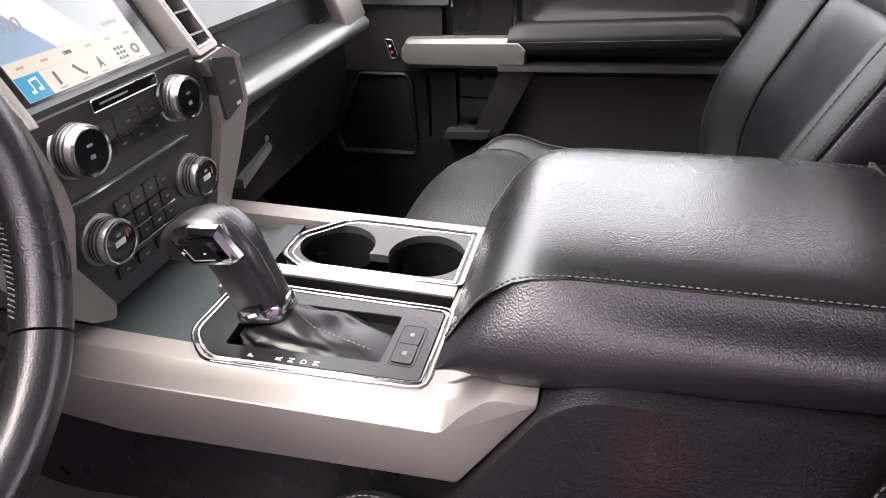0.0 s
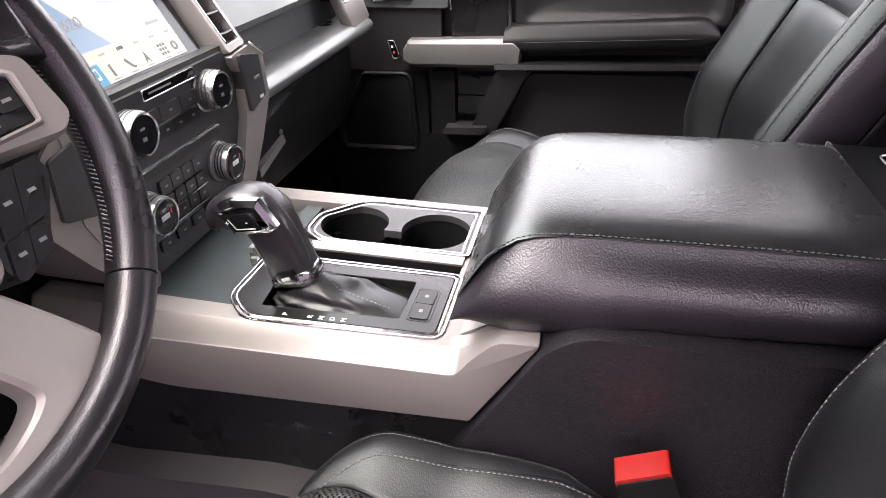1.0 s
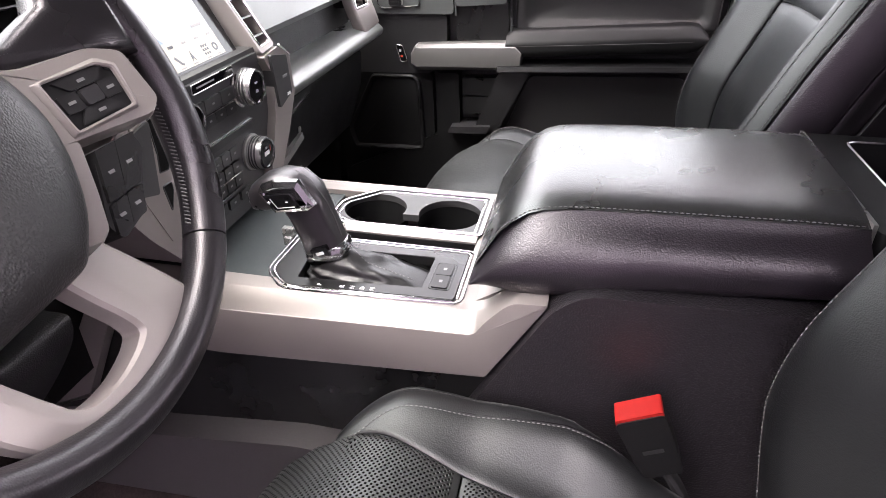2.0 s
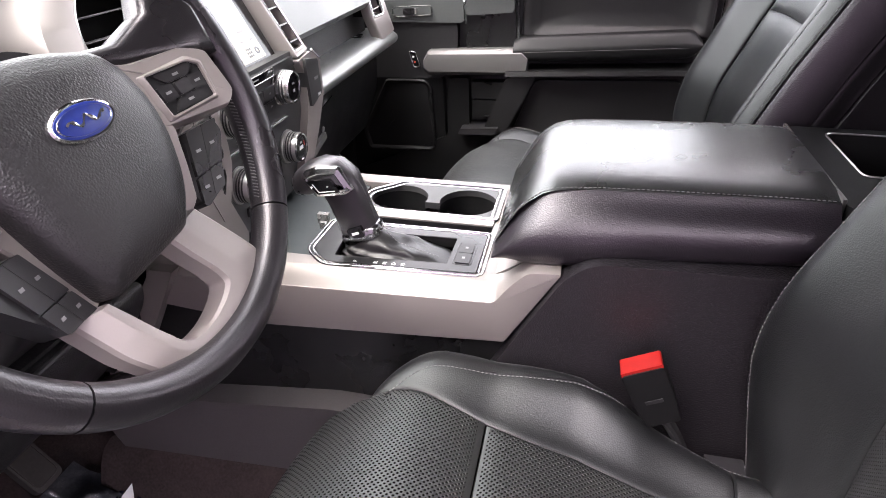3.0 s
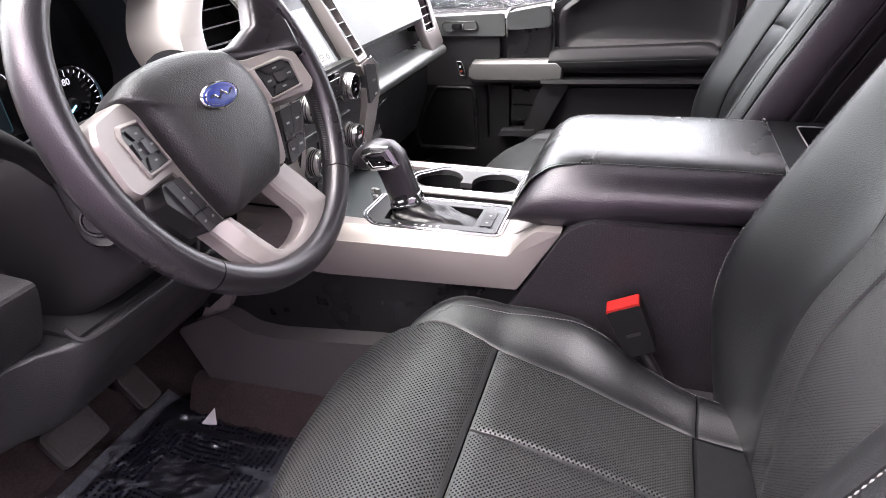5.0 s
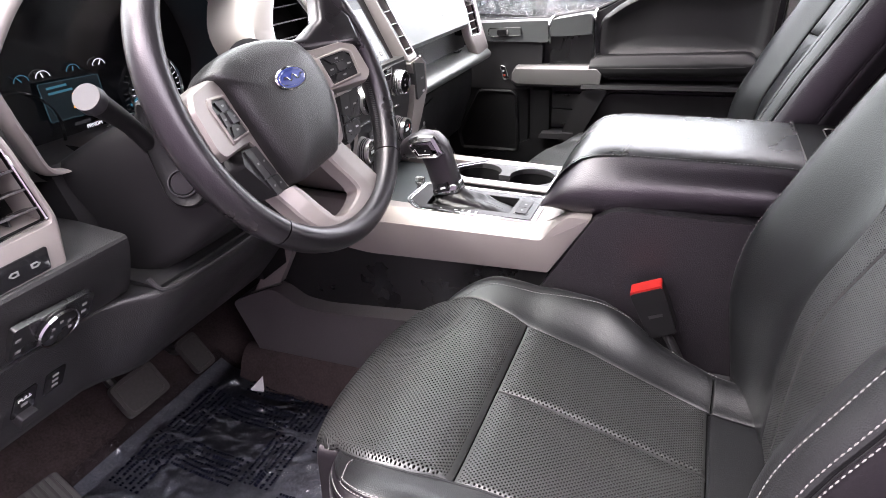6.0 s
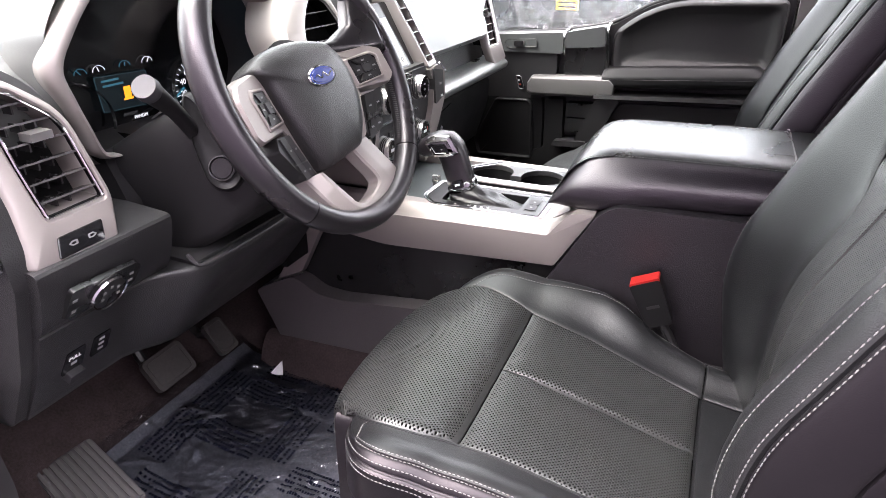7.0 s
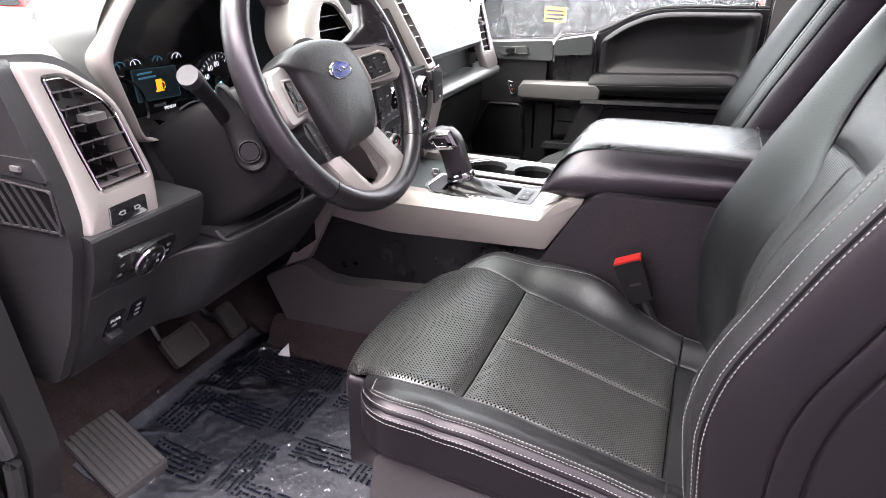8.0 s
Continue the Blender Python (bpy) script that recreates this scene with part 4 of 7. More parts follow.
keyrow((0.474, 0.496, 0.518, 0.540), 0.946, 0.0095, 0.008, HARD)
keyrow((0.474, 0.496, 0.518, 0.540), 0.927, 0.0095, 0.0075, HARD)
part("chrome_line", box(SX, SX + 0.0045, 0.466, 0.55, 0.9360, 0.9372, 0.0003), CHROME, stack)
part("chrome_line", box(SX, SX + 0.0045, 0.466, 0.55, 0.9165, 0.9177, 0.0003), CHROME, stack)
keyrow((0.455, 0.487, 0.519, 0.551), 0.902, 0.013, 0.007, HARD)

# ---- steering wheel ----
WC, WT, WR = Vector((-0.341, 0.084, 1.151)), radians(24.6), 0.191
WM = basis(WC, (0, 1, 0), (-math.sin(WT), 0, math.cos(WT)))
wheel = thing("steering_wheel", "black leather steering wheel with silver spokes and blue badge", "steering wheel", at=tuple(WC))
def wpart(name, bm, material, parent=None, label="", smooth=35.0):
    return part(name, bm, material, parent or wheel, label, smooth, m=WM)
def rim_tube(a0, a1, r, bulge=0.0, n=40, seg=16):
    rings = []
    for i in range(n + 1):
        a = radians(a0 + (a1 - a0) * i / n)
        rr = r * (1 + bulge * math.sin(math.pi * i / n))
        c = Vector((WR * math.cos(a), WR * math.sin(a), 0))
        o = Vector((math.cos(a), math.sin(a), 0))
        rings.append([c + o * rr * math.cos(q) * 0.95 + Vector((0, 0, 1)) * rr * 1.12 * math.sin(q) for q in (2 * math.pi * j / seg for j in range(seg))])
    return loft(rings)
for a0, a1, b in ((-44, 50, 0.06), (50.5, 129.5, 0.0), (130, 226, 0.06), (226.5, 315.5, 0.0)):
    wpart("rim", rim_tube(a0, a1, 0.0165, b), LEATHER_WHEEL)
for a0, a1 in ((-42, 48),):
    n = 84
    bm = bmesh.new()
    for i in range(n):
        a, c = radians(a0 + (a1 - a0) * i / n), radians(a0 + (a1 - a0) * (i + 0.9) / n)
        rr = WR - 0.0170
        tube([(rr * math.cos(a), rr * math.sin(a), 0.0030), (rr * math.cos(c), rr * math.sin(c), -0.0030)], 0.0006, 5, bm=bm)
    wpart("rim_stitching", bm, THREAD_DK)
# airbag cover
hubp = rounded([(-0.114, 0.036), (-0.088, 0.053), (-0.045, 0.060), (0.0, 0.060), (0.052, 0.050), (0.070, 0.032), (0.080, 0.0), (0.077, -0.030), (0.062, -0.068), (0.034, -0.098), (-0.058, -0.107), (-0.076, -0.064), (-0.091, -0.010), (-0.098, 0.022)],
               [0.010, 0.014, 0.02, 0.02, 0.014, 0.012, 0.02, 0.02, 0.02, 0.008, 0.008, 0.02, 0.02, 0.012], 4)
hc = Vector((-0.012, -0.015))
hr = lambda s, z: [(hc.x + (p[0] - hc.x) * s, hc.y + (p[1] - hc.y) * s, z) for p in hubp]
hub = wpart("airbag_cover", loft([hr(0.94, -0.05), hr(0.985, -0.03), hr(1.0, -0.012), hr(0.99, -0.005), hr(0.965, 0.0005), hr(0.90, 0.0055), hr(0.72, 0.0105), hr(0.45, 0.0135), hr(0.15, 0.0145)]), AIRBAG, smooth=60)
def ell(a, b, n=36, cx=0.0, cy=0.0):
    return [(cx + a * math.cos(2 * math.pi * k / n), cy + b * math.sin(2 * math.pi * k / n)) for k in range(n)]
bx, by, bz = -0.010, 0.006, 0.0135
e0 = lambda a, b, z: [(bx + p, by + q, z) for p, q in ell(a, b)]
badge = wpart("badge", loft([e0(0.0285, 0.0125, bz - 0.004), e0(0.0285, 0.0125, bz + 0.002), e0(0.027, 0.0112, bz + 0.0035), e0(0.012, 0.005, bz + 0.0042)]), BLUE, hub, "blue oval badge")
wpart("badge_rim", loft([e0(0.0285, 0.0125, bz), e0(0.0298, 0.0138, bz + 0.002), e0(0.0285, 0.0125, bz + 0.0035), e0(0.0272, 0.0114, bz + 0.0032)], cap=False), CHROME, badge)
wpart("badge_line", loft([e0(0.0252, 0.0097, bz + 0.0036), e0(0.0248, 0.0093, bz + 0.0046), e0(0.0244, 0.0089, bz + 0.0036)], cap=False), CHROME, badge)
bm = tube([(bx - 0.018 + 0.036 * k / 30, by + 0.0034 * math.sin(k * 0.48) * (1 - abs(k - 15) / 26), bz + 0.0046) for k in range(31)], lambda u: 0.0011 + 0.0004 * math.sin(u * 40), 5)
wpart("badge_emblem", bm, CHROME, badge)
# silver spokes, dished: they rise from the cover towards the rim
def dished(bm):
    for v in bm.verts:
        v.co.z += (abs(v.co.x) - 0.12) * 0.37
    return bm
SPOKES = (
    # side, frame outline, window, strip beside the cover, button pod
    (1, [(0.066, 0.044), (0.092, 0.034), (0.138, 0.032), (0.161, 0.021), (0.167, -0.022), (0.156, -0.033), (0.096, -0.027), (0.074, -0.024), (0.074, 0.0)],
     [(0.0945, 0.018), (0.134, 0.017), (0.1435, 0.011), (0.143, -0.018), (0.0985, -0.019)],
     [(0.072, -0.018), (0.098, -0.024), (0.0885, -0.060), (0.0795, -0.088), (0.062, -0.099), (0.040, -0.092), (0.058, -0.060)],
     [(0.1005, -0.035), (0.131, -0.035), (0.133, -0.047), (0.106, -0.090), (0.084, -0.099), (0.0795, -0.086)]),
    (-1, [(-0.092, 0.034), (-0.120, 0.034), (-0.168, 0.024), (-0.181, 0.008), (-0.177, -0.038), (-0.166, -0.047), (-0.113, -0.043), (-0.086, -0.042), (-0.088, 0.0)],
     [(-0.108, 0.012), (-0.140, 0.011), (-0.146, 0.004), (-0.137, -0.032), (-0.092, -0.029)],
     [(-0.094, 0.012), (-0.107, -0.030), (-0.094, -0.046), (-0.062, -0.108), (-0.046, -0.104), (-0.070, -0.050), (-0.086, -0.008)],
     [(-0.091, -0.0465), (-0.126, -0.045), (-0.136, -0.060), (-0.096, -0.106), (-0.062, -0.106)]),
)
rr = lambda P, z: [(a, b, z) for a, b in P]
def mix4(Q, u, v):
    """A point inside the four-sided field Q: u across, v down."""
    a, b, c, d = [Vector(p) for p in Q]
    return tuple(a.lerp(b, u).lerp(d.lerp(c, u), v))
def cell(Q, u0, u1, v0, v1):
    return [mix4(Q, u, v) for u, v in ((u0, v0), (u1, v0), (u1, v1), (u0, v1))]
for s, frame_o2, frame_i2, strip, podp in SPOKES:
    O, I = rounded(frame_o2, 0.006, 3), rounded(frame_i2, 0.002, 3)
    sp = wpart("spoke", dished(loft([rr(grow(O, 0.001), -0.026), rr(O, -0.006), rr(grow(O, -0.003), -0.0005)])), SILVER, label="silver painted spoke frame", smooth=30)
    # raised border round the window
    n_i = len(I)
    outer_n = []
    for p in I:
        ray = Vector(p) - Vector((sum(q[0] for q in I) / n_i, sum(q[1] for q in I) / n_i))
        outer_n.append(tuple(Vector(p) + ray.normalized() * 0.0065))
    wpart("window_border", dished(loft([rr(outer_n, -0.004), rr(grow(outer_n, -0.0015), 0.001), rr(grow(I, 0.0015), 0.0030), rr(I, 0.0024), rr(grow(I, -0.0005), -0.004)], cap=False)), SILVER, sp, smooth=30)
    pad = wpart("button_pad", dished(prism(grow(I, 0.0005), "z", -0.012, 0.0004, 0.0006)), PANEL, sp)
    if s > 0:
        Q = [frame_i2[0], (0.1425, 0.0165), frame_i2[3], frame_i2[4]]
    else:
        Q = [frame_i2[1], frame_i2[0], frame_i2[4], frame_i2[3]]
    wpart("centre_button", dished(prism(rounded(cell(Q, 0.36, 0.64, 0.34, 0.66), 0.002), "z", -0.006, 0.0042 if s > 0 else 0.0055, 0.001)), DARKGREY if s > 0 else GREYCAP, pad)
    for u0, u1, v0, v1 in ((0.12, 0.88, 0.05, 0.30), (0.12, 0.88, 0.70, 0.95), (0.04, 0.33, 0.32, 0.68), (0.67, 0.96, 0.32, 0.68)):
        K = cell(Q, u0, u1, v0, v1)
        tip = 0.16 if u1 - u0 > 0.5 else 0.0
        K = [mix4(Q, u0 + (tip if v0 > 0.5 else 0), v0), mix4(Q, u1 - (tip if v0 > 0.5 else 0), v0), mix4(Q, u1 - (tip if v0 < 0.5 else 0), v1), mix4(Q, u0 + (tip if v0 < 0.5 else 0), v1)]
        arrow = wpart("direction_button", dished(prism(rounded(K, 0.0012), "z", -0.006, 0.0026, 0.0007)), HARD if s > 0 else DARKGREY, pad)
        mx_, my_ = mix4(Q, (u0 + u1) / 2, (v0 + v1) / 2)
        wpart("button_mark", dished(box(mx_ - 0.0026, mx_ + 0.0026, my_ - 0.0011, my_ + 0.0011, 0.0026, 0.0031, 0)), GREYPRINT, arrow)
    wpart("cover_strip", dished(loft([rr(grow(rounded(strip, 0.004, 2), 0.0), -0.022), rr(rounded(strip, 0.004, 2), -0.003), rr(grow(rounded(strip, 0.004, 2), -0.0015), -0.0005)])), SILVER, sp, smooth=30)
    pod = wpart("button_pod", dished(prism(rounded(podp, 0.004), "z", -0.030, -0.002, 0.002)), HARD)
    PQ = [podp[0], podp[1], podp[3], (0.081, -0.094)] if s > 0 else [(-0.124, -0.047), podp[0], podp[4], (-0.100, -0.104)]
    for u0, u1, v0, v1 in ((-0.02, 0.485, 0.0, 0.62), (0.505, 1.0, 0.0, 0.62), (-0.02, 0.485, 0.645, 1.0), (0.505, 1.0, 0.645, 1.0)):
        P = cell(PQ, u0, u1, v0, v1)
        key = wpart("key", dished(prism(rounded(P, 0.0015, 2), "z", -0.010, 0.0012, 0.0012)), PANEL if s > 0 else DARKGREY, pod)
        kx, ky = sum(p[0] for p in P) / 4, sum(p[1] for p in P) / 4
        wpart("key_mark", dished(box(kx - 0.0022, kx + 0.0022, ky - 0.0012, ky + 0.0012, 0.0012, 0.0018, 0)), GREYPRINT, key)
# leather bridge that joins the cover to the rim above the passenger-side frame
B4 = [(0.052, 0.056), (0.093, 0.052), (0.128, 0.066), (0.146, 0.104), (0.176, 0.058), (0.176, 0.014), (0.150, 0.020), (0.090, 0.030), (0.054, 0.040)]
wpart("rim_bridge", dished(loft([rr(B4, -0.024), rr(B4, -0.008), rr(grow(B4, -0.005), -0.002), rr(grow(B4, -0.009), -0.0008)])), LEATHER_WHEEL, smooth=60)
# lower frame: two arms that meet round an opening
LOW = (((-0.059, -0.106), (-0.084, -0.105)), ((-0.053, -0.122), (-0.081, -0.124)), ((-0.043, -0.146), (-0.076, -0.146)), ((-0.037, -0.158), (-0.064, -0.167)), ((-0.025, -0.1655), (-0.045, -0.181)),
       ((-0.004, -0.1665), (0.0, -0.190)), ((0.014, -0.163), (0.040, -0.190)), ((0.029, -0.157), (0.079, -0.181)), ((0.0345, -0.150), (0.098, -0.168)), ((0.029, -0.134), (0.092, -0.148)), ((0.022, -0.118), (0.078, -0.121)), ((0.012, -0.094), (0.060, -0.090)))
low_i = spline([(a, b, 0) for (a, b), _ in LOW], 4)
low_o = spline([(c, d, 0) for _, (c, d) in LOW], 4)
rings = []
for k, (q, o) in enumerate(zip(low_i, low_o)):
    u = k / (len(low_i) - 1)
    fall = -0.012 * max(0.0, 1 - u * 2.6)
    drop = -0.012 * max(0.0, 1 - u * 4.5) - 0.006 * max(0.0, u * 5 - 4)
    rings.append([tuple((q + (o - q) * w) + Vector((0, 0, z + drop + fall * max(0.0, (w - 0.38) / 0.62)))) for w, z in ((0, -0.020), (0, -0.002), (0.06, 0.001), (0.32, 0.0028), (0.40, 0.0028), (0.93, 0.0), (1, -0.003), (1, -0.020))])
wpart("lower_spoke", loft(rings), SILVER, label="silver painted lower spoke", smooth=24)
wpart("hub_core", lathe([(0.055, -0.10), (0.065, -0.05), (0.07, -0.03)], 32), HARD)

# steering column with stalk
column = thing("steering_column", "black plastic steering column shroud with stalk", "steering column", at=(-0.5, 0.084, 1.05))
def col_ring(d, w, t, b):
    return [(x, y, -d) for x, y in rounded([(-w, t), (w, t), (w * 1.05, 0.0), (w * 0.8, -b), (-w * 0.8, -b), (-w * 1.05, 0.0)], 0.02, 4)]
bm = loft([col_ring(0.058, 0.052, 0.030, 0.062), col_ring(0.068, 0.060, 0.036, 0.082), col_ring(0.09, 0.082, 0.040, 0.100), col_ring(0.12, 0.103, 0.042, 0.118), col_ring(0.20, 0.128, 0.040, 0.140), col_ring(0.30, 0.142, 0.03, 0.15)])
shroud = part("column_shroud", bm, COLUMN, column, m=WM, smooth=50)
part("shroud_seam", tube([WM @ Vector(p) for p in ((-0.0795, -0.025, -0.11), (-0.0855, -0.03, -0.16), (-0.086, -0.03, -0.22))], 0.0012, 6), HARD, shroud)
lockm = basis(WM @ Vector((-0.110, -0.051, -0.120)), WM.to_3x3() @ Vector((0.6, 0, 0.8)), WM.to_3x3() @ Vector((0, 1, 0)))
tongue = [(0.0235 * math.cos(q) * (1.0 if math.sin(q) < 0 else 1.0 - 0.25 * math.sin(q)), -0.004 + (0.026 if math.sin(q) < 0 else 0.105) * math.sin(q)) for q in (2 * math.pi * k / 36 for k in range(36))]
boss = part("lock_tongue", loft([[(a, b, z) for a, b in P] for P, z in ((grow(tongue, 0.004), -0.022), (grow(tongue, 0.001), -0.006), (tongue, -0.002), (grow(tongue, -0.0022), 0.0), (grow(tongue, -0.0035), -0.0018))]), COLUMN, shroud, "raised panel that holds the ignition lock", smooth=60, m=lockm)
part("lock_ring", lathe([(0.0165, -0.002), (0.0165, 0.0015), (0.0150, 0.0018), (0.0140, -0.002)], 32, lockm, cap=False), GREYCAP, boss)
part("lock_barrel", lathe([(0.0140, -0.002), (0.0130, 0.0006), (0.0, 0.0008)], 28, lockm), HARD, boss)
stalk_path = spline([(-0.478, 0.014, 1.066), (-0.468, -0.018, 1.090), (-0.460, -0.055, 1.132), (-0.444, -0.102, 1.168)], 6)
stalk = part("stalk", tube(stalk_path, lambda u: 0.0135 - 0.0035 * math.sin(math.pi * u), 16), COLUMN, column)
e1 = (stalk_path[-1] - stalk_path[-2]).normalized()
part("stalk_end", lathe([(0.0140, -0.012), (0.0150, 0.0), (0.0142, 0.003), (0.010, 0.0045), (0.0, 0.005)], 28, basis(stalk_path[-1], e1.cross(Vector((0, 0, 1))), e1.cross(e1.cross(Vector((0, 0, 1)))) * -1)), GREYCAP, stalk, "round grey end cap")
part("wiper_knuckle", lathe([(0.016, -0.02), (0.017, 0.0), (0.013, 0.006), (0.0, 0.007)], 20, basis((-0.485, -0.012, 1.085), (0.5, 0.3, 0.0), (0, 0, 1))), HARD, column)

# ---- centre console ----
con = thing("centre_console", "silver and black centre console between the front seats", "console", at=(-0.1, MID, 0.45))
rad = [0.006, 0.02, 0.004, 0.004, 0.010, 0.010, 0.008, 0.006]
side_in = rounded([(-0.56, 0.80), (-0.40, 0.786), (-0.066, 0.807), (-0.002, 0.915), (-0.030, 0.917), (-0.072, 0.882), (-0.088, 0.8778), (-0.56, 0.8778)], rad, 3)
side_out = rounded([(-0.56, 0.80), (-0.40, 0.785), (-0.066, 0.806), (-0.003, 0.912), (-0.042, 0.910), (-0.066, 0.884), (-0.080, 0.8625), (-0.56, 0.846)], rad, 3)
for s in (1, -1):
    fy = lambda y, q=s: y if q > 0 else 2 * MID - y
    out_y = lambda x, z, yy: yy - (yy - 0.3475) * 0.45 * max(0.0, min(1.0, (-0.16 - x) / 0.2)) if z > 0.84 and yy < 0.3725 else yy
    rings = [[(x, fy(out_y(x, z, yy)), z) for x, z in P] for P, yy in ((side_in, 0.3885), (side_in, 0.372), (grow(side_in, -0.0008), 0.3695), (grow(side_out, 0.0004), 0.3495), (side_out, 0.3475), (grow(side_out, -0.002), 0.3468))]
    tr = part("side_trim", loft(rings), SILVER, con, "silver painted side trim", smooth=38)
    ramp = [(-0.09, 0.8765), (-0.085, 0.8768), (-0.022, 0.916), (0.0, 0.9165), (0.0, 0.84), (-0.09, 0.84)]
    part("trim_ramp", loft([[(x, fy(yy), z) for x, z in ramp] for yy in (0.43, 0.392)]), SILVER, tr, smooth=30)
# deck between, built round its wells
ZD = 0.877
deck = part("deck", box(-0.352, -0.328, 0.392, 0.634, 0.84, ZD - 0.006, 0.002), TRAYMAT, con)
part("deck_rear", box(-0.106, -0.07, 0.374, 0.65, 0.84, ZD, 0.002), SILVER, con)
part("deck_bar", box(-0.330, -0.106, 0.513, 0.531, 0.845, ZD + 0.003, 0.003), SILVER, con, "silver bar beside the cup holders")
part("storage_slot", box(-0.325, -0.107, 0.489, 0.513, 0.80, 0.83, 0.001), HARD, con)
part("slot_edge", box(-0.325, -0.106, 0.5115, 0.5135, 0.84, ZD + 0.001, 0.0005), HARD, con)
# shift plate with chrome rim
sp0 = rounded([(-0.308, 0.374), (-0.106, 0.383), (-0.106, 0.488), (-0.335, 0.488), (-0.337, 0.404)], [0.012, 0.008, 0.006, 0.006, 0.012], 3)
well = rounded([(-0.300, 0.393), (-0.149, 0.401), (-0.148, 0.471), (-0.246, 0.468), (-0.304, 0.436)], 0.004, 3)
plate_s = part("shift_plate", ring_frame(grow(sp0, -0.003), well, "z", 0.866, ZD + 0.0018, 0.0006), PANEL, con, "satin black gear selector plate")
part("shift_plate_rim", tube([(a, b, ZD + 0.001) for a, b in sp0], 0.0018, 8, closed=True, flat=0.8), CHROME, plate_s)
part("shift_plate_rim", tube([(a, b, ZD + 0.0015) for a, b in grow(sp0, 0.0055)], 0.0015, 8, closed=True, flat=0.7), CHROME, plate_s)
part("well_rim", tube([(a, b, ZD + 0.001) for a, b in well], 0.0010, 6, closed=True), DARKGREY, plate_s)
part("well_floor", prism(well, "z", 0.842, 0.846), HARD, plate_s)
for x, ch in ((-0.267, "P"), (-0.240, "R"), (-0.228, "N"), (-0.216, "D"), (-0.204, "M")):
    letters("gear_letter", ch, 0.0080, WHITE, basis((x, 0.3835 + (x + 0.267) * 0.05, ZD + 0.0021), (0, 1, 0), (-1, 0, 0)), plate_s)
for y0, y1 in ((0.404, 0.4295), (0.4305, 0.456)):
    b = part("console_button", prism(rounded([(-0.140, y0), (-0.121, y0), (-0.121, y1), (-0.140, y1)], 0.003), "z", 0.87, ZD + 0.0035, 0.001), DARKGREY, plate_s)
    part("button_mark", box(-0.1325, -0.1285, (y0 + y1) / 2 - 0.0024, (y0 + y1) / 2 + 0.0024, ZD + 0.0034, ZD + 0.0039, 0), GREYPRINT, b)
part("button_rim", tube([(a, b, ZD + 0.0015) for a, b in rounded([(-0.1425, 0.4015), (-0.1185, 0.4015), (-0.1185, 0.4585), (-0.1425, 0.4585)], 0.005)], 0.0010, 6, closed=True), PANEL, plate_s)
# cup holders
cp = rounded([(-0.290, 0.533), (-0.104, 0.533), (-0.104, 0.650), (-0.268, 0.650), (-0.318, 0.598), (-0.318, 0.552)], [0.01, 0.006, 0.006, 0.012, 0.012, 0.012], 3)
def arc2(cx, cy, r, a0, a1, n):
    return [(cx + r * math.cos(radians(a0 + (a1 - a0) * k / n)), cy + r * math.sin(radians(a0 + (a1 - a0) * k / n))) for k in range(n + 1)]
CUPS = ((-0.264, 0.588), (-0.155, 0.588))
hole = arc2(*CUPS[0], 0.0445, -15, 270, 26) + arc2(*CUPS[1], 0.0445, -90, 195, 26)
bm = bmesh.new()
ov = [[bm.verts.new((a, b, z)) for a, b in cp] for z in (0.868, ZD + 0.001)]
iv = [[bm.verts.new((a, b, z)) for a, b in hole] for z in (0.868, ZD + 0.001)]
for lo, hi in (ov, iv):
    for k in range(len(lo)):
        bm.faces.new((lo[k], lo[(k + 1) % len(lo)], hi[(k + 1) % len(lo)], hi[k]))
top_edges = [bm.edges.get((r[k], r[(k + 1) % len(r)])) for r in (ov[1], iv[1]) for k in range(len(r))]
bmesh.ops.triangle_fill(bm, use_beauty=True, use_dissolve=False, edges=top_edges)
cups = part("cup_holder_panel", bm, STACK, con, "charcoal cup holder panel", smooth=25)
part("cup_rim", tube([(a, b, ZD + 0.002) for a, b in cp], 0.0030, 8, closed=True, flat=0.7), CHROME, cups)
part("cup_rim", tube([(a, b, ZD + 0.001) for a, b in grow(cp, -0.008)], 0.0018, 8, closed=True, flat=0.7), CHROME, cups)
for cx, cy in CUPS:
    bm = lathe([(0.0465, -0.004), (0.0445, -0.06), (0.0, -0.062), (0.0, -0.066), (0.0475, -0.066)], 40, Matrix.Translation((cx, cy, ZD - 0.006)), cap=False)
    cup = part("cup_well", bm, HARD_DK, cups, "deep round cup well")
    for a in (60, 190, 290):
        part("cup_grip", box(-0.005, 0.005, -0.008, 0.0, -0.050, -0.024, 0.002), HARD_DK, cup, m=Matrix.Translation((cx, cy, ZD - 0.006)) @ pose(0, 0, 0, 0, 0, a) @ Matrix.Translation((0, 0.0455, 0)))
part("cup_floor", box(-0.318, -0.106, 0.536, 0.648, 0.79, 0.806, 0.0), HARD_DK, con)
# rubber tray ahead of the deck
part("front_tray", box(-0.50, -0.352, 0.392, 0.632, 0.84, 0.862, 0.003), TRAYMAT, con, "teal-grey rubber tray mat")
part("far_rail", box(-0.50, -0.10, 0.650, 0.668, 0.83, ZD, 0.003), SILVER, con)
part("key_clip", box(-0.362, -0.346, 0.487, 0.496, ZD - 0.004, ZD + 0.010, 0.002), SATIN, con, "small bright catch")
part("key_clip", box(-0.352, -0.343, 0.470, 0.476, ZD - 0.004, ZD + 0.006, 0.002), SATIN, con)
